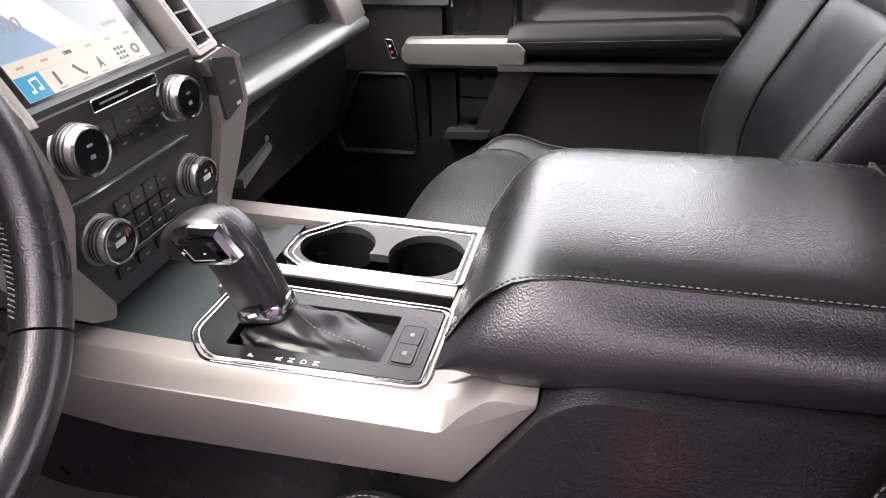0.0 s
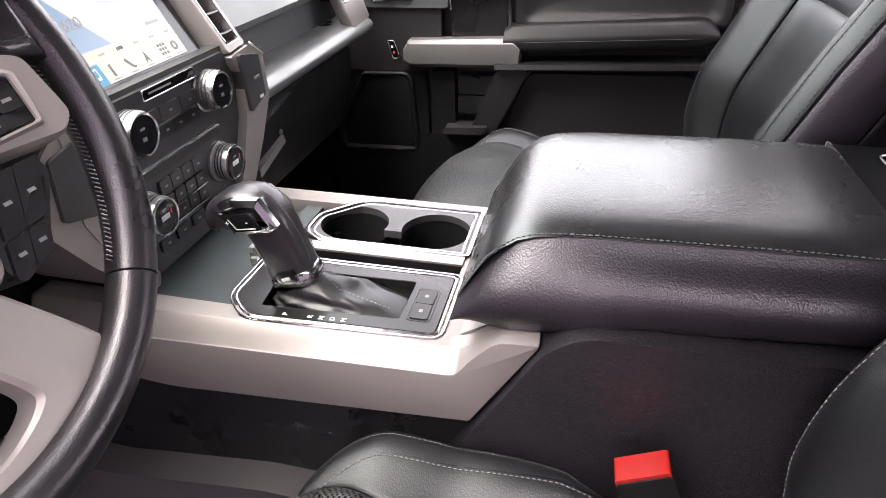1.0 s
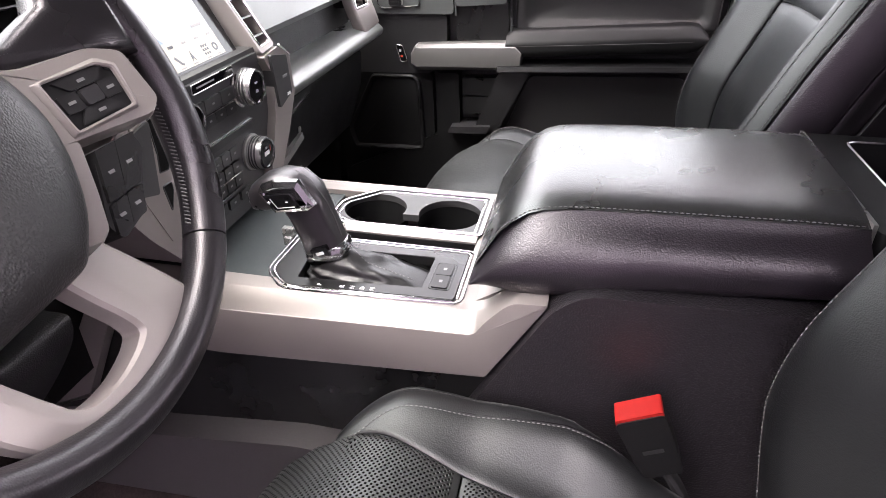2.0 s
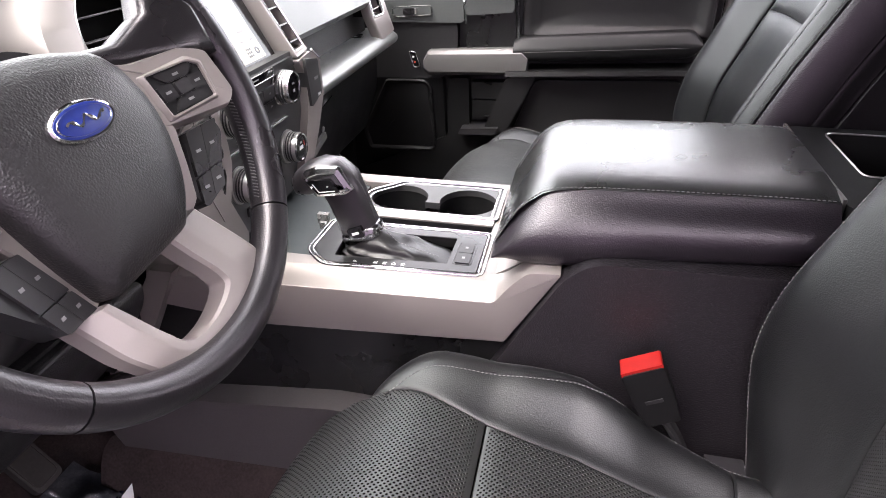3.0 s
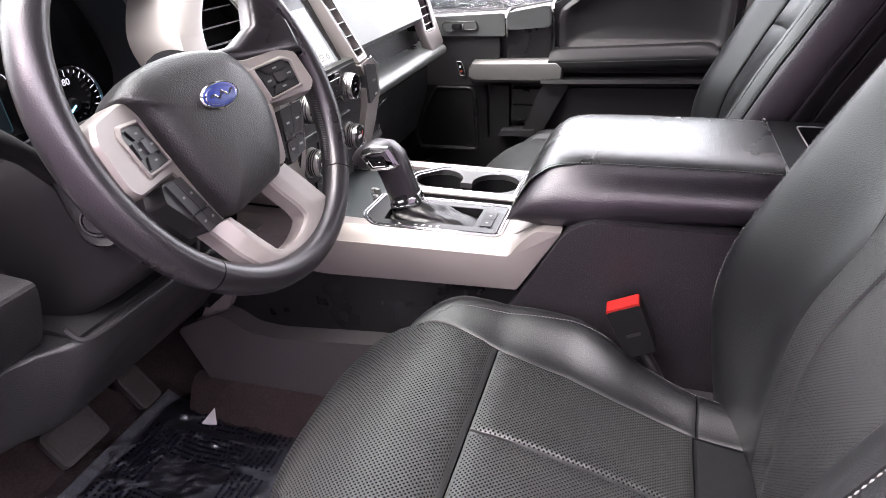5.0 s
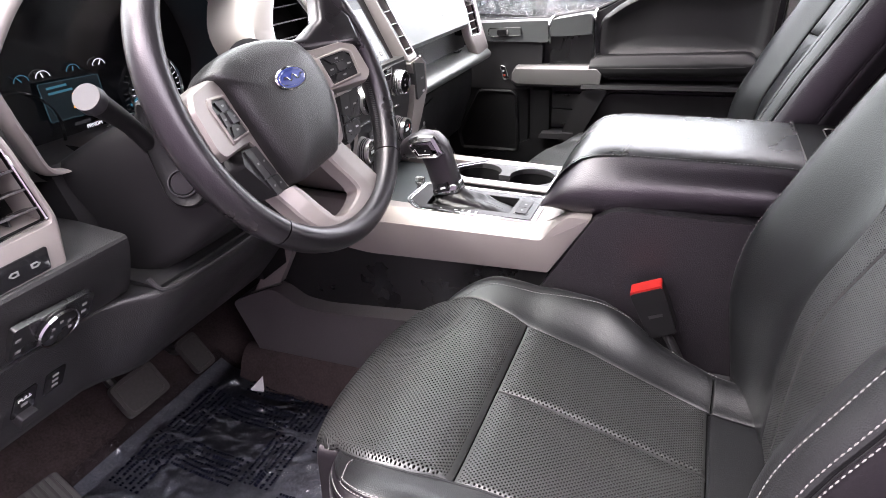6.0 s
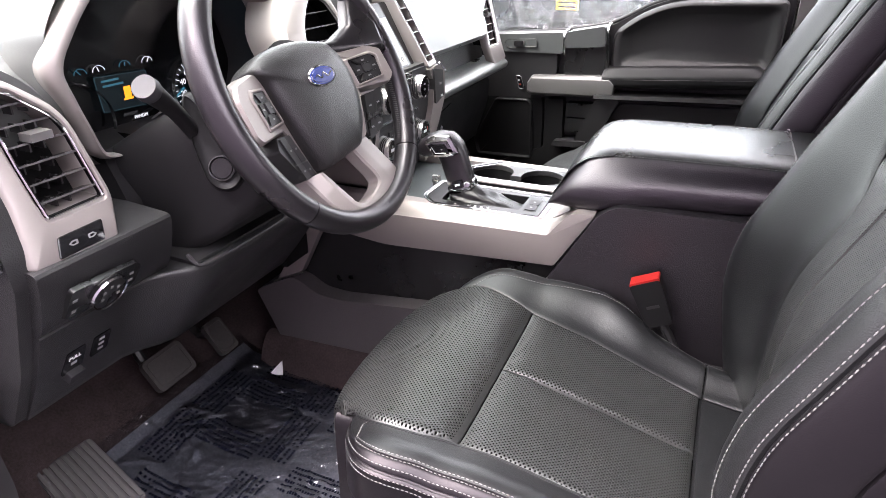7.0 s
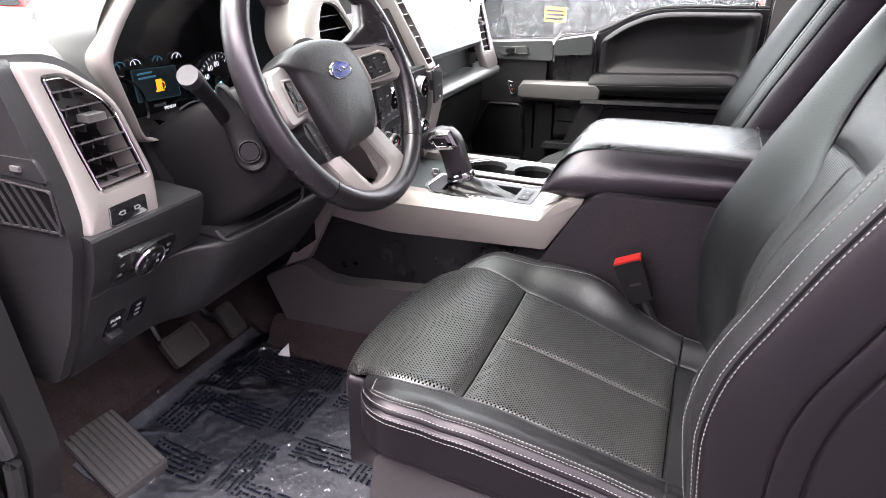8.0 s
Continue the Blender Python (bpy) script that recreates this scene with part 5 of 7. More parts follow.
# dark bin side, grey base and the silver strut that runs down under the dash
part("bin_side", prism([(-0.60, 0.80), (-0.62, 0.66), (-0.50, 0.58), (-0.02, 0.60), (-0.02, 0.80)], "y", 0.358, 0.666, 0.004), PANEL, con)
part("bin_edge", tube([(-0.592, 0.357, 0.79), (-0.602, 0.357, 0.70), (-0.595, 0.357, 0.655), (-0.50, 0.357, 0.645), (-0.2, 0.357, 0.665)], 0.0025, 6), PANEL, con)
strut = [(-0.540, 0.862), (-0.506, 0.862), (-0.598, 0.688), (-0.664, 0.657)]
for s in (1, -1):
    y0, y1 = (0.333, 0.352) if s > 0 else (2 * MID - 0.352, 2 * MID - 0.333)
    part("front_strut", prism(strut, "y", y0, y1, 0.003), SILVER, con, "silver painted strut under the dashboard")
base = rounded([(-0.714, 0.628), (-0.665, 0.655), (-0.614, 0.680), (-0.590, 0.674), (-0.553, 0.653), (-0.50, 0.650), (-0.30, 0.674), (0.30, 0.66), (0.30, 0.44), (-0.64, 0.44), (-0.664, 0.520)], 0.012, 3)
part("console_base", prism(base, "y", 0.318, 0.706, 0.008, 3), BASEGREY, con, "grey plastic tunnel cover")
# thin bright bead between the strut and the tunnel cover
part("strut_bead", tube([(-0.672, 0.331, 0.652), (-0.594, 0.331, 0.690)], 0.0022, 6), SATIN, con)
# storage body under the armrest
body = rounded([(-0.064, 0.800), (0.000, 0.914), (0.030, 0.938), (0.50, 0.948), (0.50, 0.46), (-0.16, 0.46), (-0.20, 0.56)], [0.004, 0.012, 0.03, 0.02, 0.02, 0.01, 0.02], 4)
part("storage_body", prism(body, "y", 0.334, 0.690, 0.026, 6), STORAGE, con, "black grained console side")

# padded armrest lid
def lid_cross(u):
    """Outline across the lid, at u metres along it from its front foot."""
    x = -0.088 + u
    top = lerp_list(smooth_table([(-0.096, 0.905), (-0.078, 0.944), (-0.060, 0.980), (-0.038, 1.003), (-0.010, 1.0125), (0.05, 1.0165), (0.2, 1.020), (0.275, 1.019)], 5), x)
    foot = lerp_list([(-0.09, 0.912), (-0.03, 0.906), (0.03, 0.916), (0.08, 0.928), (0.275, 0.945)], x)
    return x, min(foot, top - 0.004), top
def lid_ring(u, part_id):
    x, f, t = lid_cross(u)
    h = t - f
    k = min(1.0, h / 0.085)
    if part_id == "top":
        half = 0.126 - 0.006 * (1 - k)
        pts = [(MID + half * c, t - k * (0.002 * c * c + 0.009 * abs(c) ** 6)) for c in (-1, -0.985, -0.96, -0.92, -0.86, -0.75, -0.5, -0.25, 0, 0.25, 0.5, 0.75, 0.86, 0.92, 0.96, 0.985, 1)]
        return [(x, a, b) for a, b in pts]
    y0 = MID - 0.126 + 0.006 * (1 - k) + 0.010 * max(0.0, min(1.0, (0.03 - x) / 0.10))
    edge = (y0, t - 0.0114 * k)
    prof = [edge, (y0 - 0.009, t - 0.022 * k), (y0 - 0.027, f + 0.58 * h), (y0 - 0.036, f + 0.40 * h), (y0 - 0.034, f + 0.18 * h), (y0 - 0.022, f + 0.03 * h), (y0 + 0.01, f)]
    q = [(p.x, p.y) for p in spline([(a, b, 0) for a, b in prof], 4)]
    return [(x, a, b) if part_id == "near" else (x, 2 * MID - a, b) for a, b in q]
us = [0.0, 0.004, 0.010, 0.018, 0.028, 0.04, 0.055, 0.07, 0.09, 0.12, 0.17, 0.23, 0.30, 0.34, 0.356, 0.362]
lid = part("armrest_lid", loft([[(lid_cross(u)[0], MID - 0.12, lid_cross(u)[1]), (lid_cross(u)[0], MID + 0.12, lid_cross(u)[1]), (lid_cross(u)[0], MID + 0.12, lid_cross(u)[2] - 0.024), (lid_cross(u)[0], MID - 0.12, lid_cross(u)[2] - 0.024)] for u in us[2:]]), HARD, con, "glossy black leather armrest lid")
# lid top takes the lightened leather, the sides the darker one
part("lid_top", loft([lid_ring(u, "top") for u in us], closed=False), LEATHER_LID_LIT, lid, smooth=60)
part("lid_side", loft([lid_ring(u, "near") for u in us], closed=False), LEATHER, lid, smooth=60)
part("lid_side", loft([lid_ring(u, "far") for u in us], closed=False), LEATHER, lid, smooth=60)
nearseam = [Vector(lid_ring(u, "near")[0]) + Vector((0, 0.0005, 0.0004)) for u in us]
farseam = [Vector((p.x, 2 * MID - p.y, p.z)) for p in nearseam]
part("lid_piping", tube([p for p in nearseam], 0.0009, 8), RUBBER, lid)
part("lid_piping", tube([p for p in farseam], 0.0009, 8), RUBBER, lid)
for sg in (-1, 1):
    seam_line = [Vector((p[0] - 0.0004, p[1] - sg * 0.001, p[2] + 0.0006)) for p in (lid_ring(u, "top")[1 if sg < 0 else -2] for u in us)]
    part("lid_stitching", stitches([seam_line], 0.0052, 0.66, 0.0007), THREAD, lid)
# rear tray with a recess
part("rear_edge_strip", box(0.2745, 0.2785, 0.387, 0.637, 0.985, 1.0145, 0.0008), SATIN, con, "thin bright strip")
bm = ring_frame(rounded([(0.279, 0.378), (0.50, 0.378), (0.50, 0.646), (0.279, 0.646)], 0.012, 3), rounded([(0.322, 0.470), (0.46, 0.470), (0.46, 0.622), (0.322, 0.622)], 0.012, 3), "z", 0.93, 1.009, 0.002)
part("rear_panel", bm, HARD_DK, con, "black rear tray panel")
part("rear_recess_rim", tube([(a, b, 1.0095) for a, b in rounded([(0.322, 0.470), (0.46, 0.470), (0.46, 0.622), (0.322, 0.622)], 0.012, 3)], 0.0012, 6, closed=True), SATIN, con)

# ---- gear shifter ----
shift = thing("gear_shifter", "black leather gear selector with chrome trim and boot", "gear shifter", at=(-0.245, 0.43, 0.87))
def srect(c, d, a, b, ang, n=24, power=3.2):
    """A soft rectangle round c, half sizes a (along x-z turn ang) and b (along y)."""
    t = Vector((math.cos(ang), 0, math.sin(ang)))
    out = []
    for k in range(n):
        q = 2 * math.pi * k / n
        cx, cy = math.cos(q), math.sin(q)
        cx, cy = math.copysign(abs(cx) ** (2 / power), cx), math.copysign(abs(cy) ** (2 / power), cy)
        out.append(Vector(c) + t * a * cx + Vector((0, 1, 0)) * b * cy)
    return out
Y = 0.430
handle = [((-0.2735, Y, 0.906), 0.0266, 0.0197, 0.40), ((-0.276, Y, 0.913), 0.0262, 0.0195, 0.40), ((-0.282, Y, 0.931), 0.0255, 0.020, 0.40), ((-0.289, Y, 0.952), 0.0255, 0.0215, 0.45), ((-0.296, Y, 0.968), 0.027, 0.023, 0.62),
          ((-0.309, Y, 0.977), 0.027, 0.0245, 0.95), ((-0.326, Y, 0.976), 0.0255, 0.025, 1.30), ((-0.342, Y, 0.971), 0.021, 0.0245, 1.5), ((-0.352, Y, 0.967), 0.016, 0.0225, 1.6), ((-0.3575, Y, 0.965), 0.009, 0.016, 1.65)]
grip = part("shift_grip", loft([srect(c, 0, a, b, g) for c, a, b, g in handle]), LEATHER_WHEEL, shift, "black leather grip", smooth=70)
for dy in (-0.007, 0.007):
    part("grip_stitching", stitches([[(-0.2505, Y + dy, 0.925), (-0.2555, Y + dy, 0.945), (-0.2645, Y + dy, 0.968), (-0.281, Y + dy, 0.993), (-0.30, Y + dy, 1.0045)]], 0.0042, 0.66, 0.0006), THREAD_DK, grip)
part("shift_collar", loft([srect((-0.268, Y, 0.891), 0, 0.027, 0.020, 0.40), srect((-0.270, Y, 0.896), 0, 0.0285, 0.0215, 0.40), srect((-0.2728, Y, 0.9035), 0, 0.0285, 0.0215, 0.40), srect((-0.2738, Y, 0.906), 0, 0.0265, 0.0195, 0.40)]), SMOKED, shift, "chrome collar", smooth=50)
part("mode_button", prism(rounded([(-0.280, 0.896), (-0.260, 0.904), (-0.265, 0.918), (-0.285, 0.910)], 0.002), "y", Y - 0.0245, Y - 0.016, 0.001), GLOSS, shift)
part("button_mark", box(-0.005, 0.005, -0.0018, 0.0018, 0.0, 0.0006, 0), WHITE, shift, m=basis((-0.2725, Y - 0.0246, 0.907), (0.93, 0, 0.36), (-0.36, 0, 0.93)))
dia = rounded([(-0.336, 0.989), (-0.318, 0.997), (-0.288, 1.000), (-0.269, 0.970), (-0.280, 0.962), (-0.321, 0.955), (-0.340, 0.980)], 0.003)
tg = part("thumb_switch_frame", loft([[(a, y, b) for a, b in P] for P, y in ((grow(dia, -0.004), Y - 0.012), (dia, Y - 0.022), (grow(dia, -0.0015), Y - 0.0265), (grow(dia, -0.0075), Y - 0.0295), (grow(dia, -0.009), Y - 0.0285))]), SMOKED, shift, "bright metal frame of the thumb switch", smooth=30)
inner_d = rounded([(-0.331, 0.979), (-0.298, 0.984), (-0.286, 0.968), (-0.316, 0.962)], 0.002)
sw_ = part("thumb_switch", prism(inner_d, "y", Y - 0.0310, Y - 0.026, 0.001), GLOSS, tg)
part("switch_line", tube([(-0.322, Y - 0.0312, 0.976), (-0.314, Y - 0.0312, 0.9655), (-0.293, Y - 0.0312, 0.969)], 0.0007, 5), SATIN, sw_)
letters("thumb_mark", "+", 0.008, WHITE, basis((-0.3235, Y - 0.0313, 0.971), (1, 0, 0.1), (-0.1, 0, 1)), sw_)
letters("thumb_mark", "-", 0.009, WHITE, basis((-0.302, Y - 0.0313, 0.975), (1, 0, 0.1), (-0.1, 0, 1)), sw_)
# leather boot with folds
rings = []
for i in range(13):
    u = i / 12
    ring = []
    for k in range(48):
        q = 2 * math.pi * k / 48
        cx, cy = math.cos(q), math.sin(q)
        ex, ey = math.copysign(abs(cx) ** 0.5, cx), math.copysign(abs(cy) ** 0.5, cy)
        low = Vector((-0.2235 + 0.0735 * ex, 0.4335 + 0.034 * ey, 0.8655))
        high = Vector((-0.269 + 0.026 * cx, 0.430 + 0.019 * cy, 0.892 + 0.010 * cx))
        w = u ** 0.8
        p = low.lerp(high, w)
        p.y = low.y + (high.y - low.y) * u ** 1.7
        rear = max(0.0, cx)
        p.z += 0.004 * math.sin(math.pi * u) * (1 - rear) - 0.006 * math.sin(math.pi * u) * (1 - rear) - 0.003 * rear * math.sin(math.pi * u)
        fold = math.sin(q * 5 + 9 * u) * 0.0025 + math.sin(q * 9 - 13 * u) * 0.0012
        p += Vector((cx, cy, 0.5)) * fold * math.sin(math.pi * min(1, u * 1.05))
        ring.append(p)
    rings.append(ring)
part("shift_boot", loft(rings, cap=False), LEATHER_BOOT, shift, "creased black leather boot", smooth=80)
part("boot_stitching", stitches([[(-0.238, 0.421, 0.910), (-0.22, 0.420, 0.892), (-0.19, 0.419, 0.884), (-0.16, 0.418, 0.876)]], 0.005, 0.6, 0.0007), THREAD, shift)


# ---- front seats ----
def make_seat(name, yc, label, cushion_leather, back_leather):
    seat = thing(name, label, "car seat", "front seats", at=(0.1, yc, 0.5))
    mid_z = smooth_table([(-0.300, 0.655), (-0.293, 0.700), (-0.275, 0.735), (-0.240, 0.759), (-0.19, 0.772), (-0.145, 0.776), (-0.10, 0.770), (-0.07, 0.762), (-0.02, 0.756), (0.08, 0.733), (0.20, 0.704), (0.30, 0.695)], 4)
    rise = smooth_table([(0.0, 0.0), (0.10, 0.0), (0.15, 0.002), (0.172, 0.007), (0.19, 0.016), (0.208, 0.026), (0.222, 0.030), (0.236, 0.028), (0.247, 0.021), (0.255, 0.010)], 4)
    swell = smooth_table([(-0.28, 0.60), (-0.14, 0.75), (-0.07, 1.05), (-0.02, 1.30), (0.047, 1.58), (0.090, 1.30), (0.125, 0.88), (0.19, 0.85), (0.30, 0.80)], 4)
    waist = smooth_table([(-0.28, 1.0), (0.0, 1.0), (0.045, 0.965), (0.093, 0.90), (0.13, 0.86), (0.19, 0.775), (0.23, 0.755), (0.31, 0.75)], 4)
    door_swell = [(-0.28, 0.60), (-0.12, 0.80), (0.05, 0.95), (0.30, 0.90)]
    door_waist = smooth_table([(-0.30, 1.03), (-0.14, 1.035), (-0.08, 1.0), (-0.015, 0.98), (0.055, 0.953), (0.116, 0.925), (0.153, 0.915), (0.30, 0.90)], 4)
    to_console = lambda d: (d > 0) == (yc < MID)

    def S(x, d):
        """Cushion top: x along the truck, d metres across the surface from its middle; the bolsters round off at the front."""
        a, sg = abs(d), (1 if d >= 0 else -1)
        nose = max(0.0, min(1.0, (-0.13 - x) / 0.16))
        wide = (1.0 - 0.20 * nose ** 2.2) * lerp_list(waist if to_console(d) else door_waist, x)
        lift = lerp_list(swell if to_console(d) else door_swell, x)
        corner = math.sqrt(max(0.0, 1 - (max(0.0, -0.13 - x) / 0.112) ** 2))
        if a <= 0.255:
            dy, dz = a, lerp_list(rise, a) * lift
        else:
            dy, dz = 0.255 + (a - 0.255) * 0.08, lerp_list(rise, 0.255) * lift - (a - 0.255) * 0.98
        if a > 0.168:
            dy = 0.168 + (dy - 0.168) * max(corner, 0.12)
            dz *= max(corner, 0.3) if dz > 0 else 1.0
        back = 0.032 * nose * (min(a, 0.20) / 0.19) ** 3
        return (x + back, yc + sg * dy * wide, lerp_list(mid_z, x) + dz)

    seams = {True: smooth_table([(-0.30, 0.165), (-0.26, 0.180), (-0.21, 0.190), (-0.14, 0.1765), (-0.08, 0.162), (0.0, 0.149), (0.108, 0.152), (0.20, 0.160), (0.31, 0.160)], 4),
             False: smooth_table([(-0.30, 0.155), (-0.262, 0.172), (-0.232, 0.192), (-0.205, 0.192), (-0.16, 0.187), (-0.11, 0.182), (-0.07, 0.172), (0.0, 0.169), (0.075, 0.172), (0.134, 0.169), (0.31, 0.166)], 4)}
    seam = lambda x, sg: sg * lerp_list(seams[to_console(sg)], x)
    lo, hi = (lambda x: seam(x, -1)), (lambda x: seam(x, 1))
    part("front_panel", panel(S, -0.298, -0.0715, lo, hi, 40, 30, 0.0115, 0.20, 0.012, 0.035), cushion_leather, seat, "perforated black leather front panel")
    part("insert_panel", panel(S, -0.0705, 0.200, lo, -0.0006, 28, 18, 0.0065, 0.09, 0.010, 0.07), cushion_leather, seat, "perforated black leather insert")
    part("insert_panel", panel(S, -0.0705, 0.200, 0.0006, hi, 28, 18, 0.0065, 0.09, 0.010, 0.07), cushion_leather, seat, "perforated black leather insert")
    part("rear_panel", panel(S, 0.2015, 0.300, lo, hi, 10, 16, 0.003, 0.10, 0.010, 0.05), LEATHER_SEAT, seat)
    for sg in (1, -1):
        a, b, c = (lambda x: seam(x, sg)), sg * 0.2515, sg * 0.312
        if to_console(sg):
            part("bolster_top", panel(S, -0.2405, 0.2035, a, b, 44, 20, 0.0022, 0.03, 0.006, 0.08), LEATHER_SEAT, seat)
        else:
            part("bolster_top", panel(S, -0.2405, 0.2035, a, sg * 0.2365, 44, 18, 0.0010, 0.03, 0.004, 0.08), LEATHER_SEAT, seat)
            # darkened leather on the outer band tones down its sky highlight
            part("bolster_edge", panel(S, -0.2405, 0.2035, sg * 0.2368, b, 44, 8, 0.0018, 0.03, 0.004, 0.2), LEATHER_SHADED, seat)
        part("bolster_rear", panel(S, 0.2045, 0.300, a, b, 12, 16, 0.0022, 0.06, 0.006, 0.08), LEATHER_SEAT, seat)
        part("bolster_side", panel(S, -0.2405, 0.300, sg * 0.2525, c, 44, 16, 0.0022, 0.03, 0.006, 0.06), LEATHER_SHADED, seat)
        up = Vector((0, 0, 0.0027))

        def run(d, x0=-0.226, lift=1.0, out=0.0):
            """A seam line that keeps to one distance across and follows the rounded front."""
            xs = [x0 + (0.29 - x0) * (k / 80) ** 1.5 for k in range(81)]
            return [Vector(S(x, sg * d)) + up * lift + Vector((0, sg * out, 0)) for x in xs]

        if to_console(sg):
            inner = smooth_table([(-0.214, 0.186), (-0.2015, 0.1915), (-0.18, 0.204), (-0.142, 0.212), (-0.0655, 0.214), (0.0, 0.218), (0.05, 0.225), (0.085, 0.238)], 4)
            l5 = [Vector(S(x, sg * d)) + up * 1.05 for x, d in inner]
            rows = [l5, run(0.2400, lift=0.8)]
            part("bolster_piping", tube([p + Vector((0, sg * 0.003, -0.0012)) for p in l5], 0.0015, 6), LEATHER_SHADED, seat)
        else:
            curl = [Vector(S(x, sg * d)) + up for x, d in ((-0.196, 0.198), (-0.1985, 0.205), (-0.1975, 0.214))]
            rows = [curl + run(0.2345, -0.190), curl + run(0.2395, -0.190, 0.9), run(0.2478, lift=0.8, out=0.001), run(0.2560, lift=0.5, out=0.0022), run(0.2625, lift=0.3, out=0.0026)]
            part("bolster_piping", tube([p - Vector((0, 0, 0.0014)) for p in curl + run(0.2370, -0.190)], 0.0012, 6), LEATHER_SHADED, seat)
            part("seam_piping", tube([Vector(S(x / 200, seam(x / 200, sg))) + up * 0.4 for x in range(-56, 58)], 0.0018, 6), LEATHER_SEAT, seat)
        for seam_line in rows:
            part("seat_stitching", stitches([seam_line], 0.0052, 0.64, 0.00075), THREAD, seat, "pale grey stitching")
    front = rounded([(yc - 0.150, 0.735), (yc + 0.150, 0.735), (yc + 0.155, 0.56), (yc - 0.155, 0.56)], 0.02)
    part("cushion_front", prism(front, "x", -0.262, 0.0, 0.025, 3), LEATHER_SHADED, seat)
    part("cushion_pan", box(-0.17, 0.36, yc - 0.20, yc + 0.19, 0.52, 0.69, 0.02, 3), HARD, seat)
    for sg in (1, -1):
        val = rounded([(-0.165, 0.705), (0.34, 0.65), (0.40, 0.60), (0.38, 0.53), (-0.16, 0.53), (-0.178, 0.60)], 0.02, 3)
        y0, y1 = sorted((yc + sg * (0.175 if to_console(sg) else 0.200), yc + sg * (0.190 if to_console(sg) else 0.247)))
        part("side_valance", prism(val, "y", y0, y1, 0.008, 3), VALANCE, seat, "dark grey plastic seat side cover")
        part("seat_rail", box(-0.15, 0.32, yc + sg * 0.15 - 0.02, yc + sg * 0.15 + 0.02, 0.44, 0.53, 0.004), HARD, seat)

    # backrest
    crest = smooth_table([(0.66, 0.212), (0.76, 0.204), (0.825, 0.200), (0.885, 0.200), (0.932, 0.207), (0.965, 0.217), (1.002, 0.233), (1.076, 0.265), (1.11, 0.282), (1.184, 0.319), (1.257, 0.357), (1.40, 0.440), (1.52, 0.51)], 4)
    dip = smooth_table([(0.0, 0.066), (0.08, 0.063), (0.125, 0.052), (0.155, 0.030), (0.185, 0.008), (0.212, 0.0), (0.238, 0.010), (0.256, 0.036), (0.264, 0.07)], 4)

    def B(z, d):
        a, sg = abs(d), (1 if d >= 0 else -1)
        top = max(0.0, min(1.0, (z - 1.30) / 0.22))
        wide = 1.0 - 0.22 * top ** 2
        if a <= 0.264:
            dy, dx = a, lerp_list(dip, a)
        else:
            dy, dx = 0.264 + (a - 0.264) * 0.05, 0.07 + (a - 0.264)
        low = max(0.0, min(1.0, (0.86 - z) / 0.16))
        dx = dx * (1 - 0.45 * low) + 0.02 * low if a < 0.264 else dx
        return (lerp_list(crest, z) + 0.007 + dx + 0.05 * top ** 2, yc + sg * dy * wide, z)

    door_side = -1
    wing = [(0.60, 0.125), (1.52, 0.140)] if yc > MID else smooth_table([(0.60, 0.088), (0.90, 0.088), (1.00, 0.090), (1.05, 0.097), (1.10, 0.126), (1.17, 0.143), (1.30, 0.150), (1.52, 0.150)], 4)
    edge_in = lambda z: -door_side * lerp_list(wing, z)
    edge_out = lambda z: door_side * 0.132
    ordered = lambda p, q: (p, q) if door_side > 0 else (q, p)
    mid_line = lambda z: -door_side * 0.034
    for lo_e, hi_e, n in ((mid_line, edge_out, 18), (edge_in, mid_line, 10)) if yc < MID else ((edge_in, edge_out, 22),):
        p, q = ordered(lo_e, hi_e)
        part("back_insert", panel(B, 0.70, 1.0972, p, q, 30, n, 0.0045, 0.06, 0.003, 0.08), back_leather, seat)
    p, q = ordered(edge_in, edge_out)
    part("back_upper", panel(B, 1.0974, 1.50, p, q, 20, 18, 0.0055, 0.07, 0.003, 0.06), LEATHER_SEAT, seat)
    for sg in (1, -1):
        if sg == door_side:
            part("back_wing", panel(B, 0.68, 1.50, sg * 0.1325, sg * 0.2165, 34, 14, 0.003, 0.05, 0.005, 0.10), LEATHER_SEAT, seat)
            part("back_bolster", panel(B, 0.66, 1.50, sg * 0.217, sg * 0.2445, 40, 8, 0.0025, 0.05, 0.005, 0.16), LEATHER_SEAT, seat)
            lines = (0.2200, 0.2418, 0.2478)
        else:
            inside = (lambda z: sg * (lerp_list(wing, z) + 0.0008))
            part("back_wing", panel(B, 0.66, 1.50, inside, sg * 0.242, 40, 20, 0.0035, 0.05, 0.005, 0.07), LEATHER_SEAT, seat)
            part("back_piping", tube([Vector(B(z / 100, sg * 0.243)) + Vector((-0.002, 0, 0)) for z in range(70, 150, 2)], 0.0022, 6), LEATHER_SHADED, seat)
            lines = (0.226,)
        # passenger side catches light, so lighter leather; driver side takes the shaded copy
        part("back_side", panel(B, 0.66, 1.50, sg * 0.245, sg * 0.2745, 40, 10, 0.0025, 0.05, 0.005, 0.12), LEATHER if yc > MID else LEATHER_SHADED, seat)
        part("back_flank", panel(B, 0.64, 1.50, sg * 0.2755, sg * 0.306, 36, 8, 0.0035, 0.05, 0.006, 0.2), LEATHER_SHADED, seat)
        part("back_flank", panel(B, 0.62, 1.50, sg * 0.307, sg * 0.43, 30, 10, 0.004, 0.05, 0.006, 0.08), LEATHER_SHADED, seat)
        off = Vector((-0.0030 if sg == door_side else -0.0044, sg * 0.0004, 0.0006))
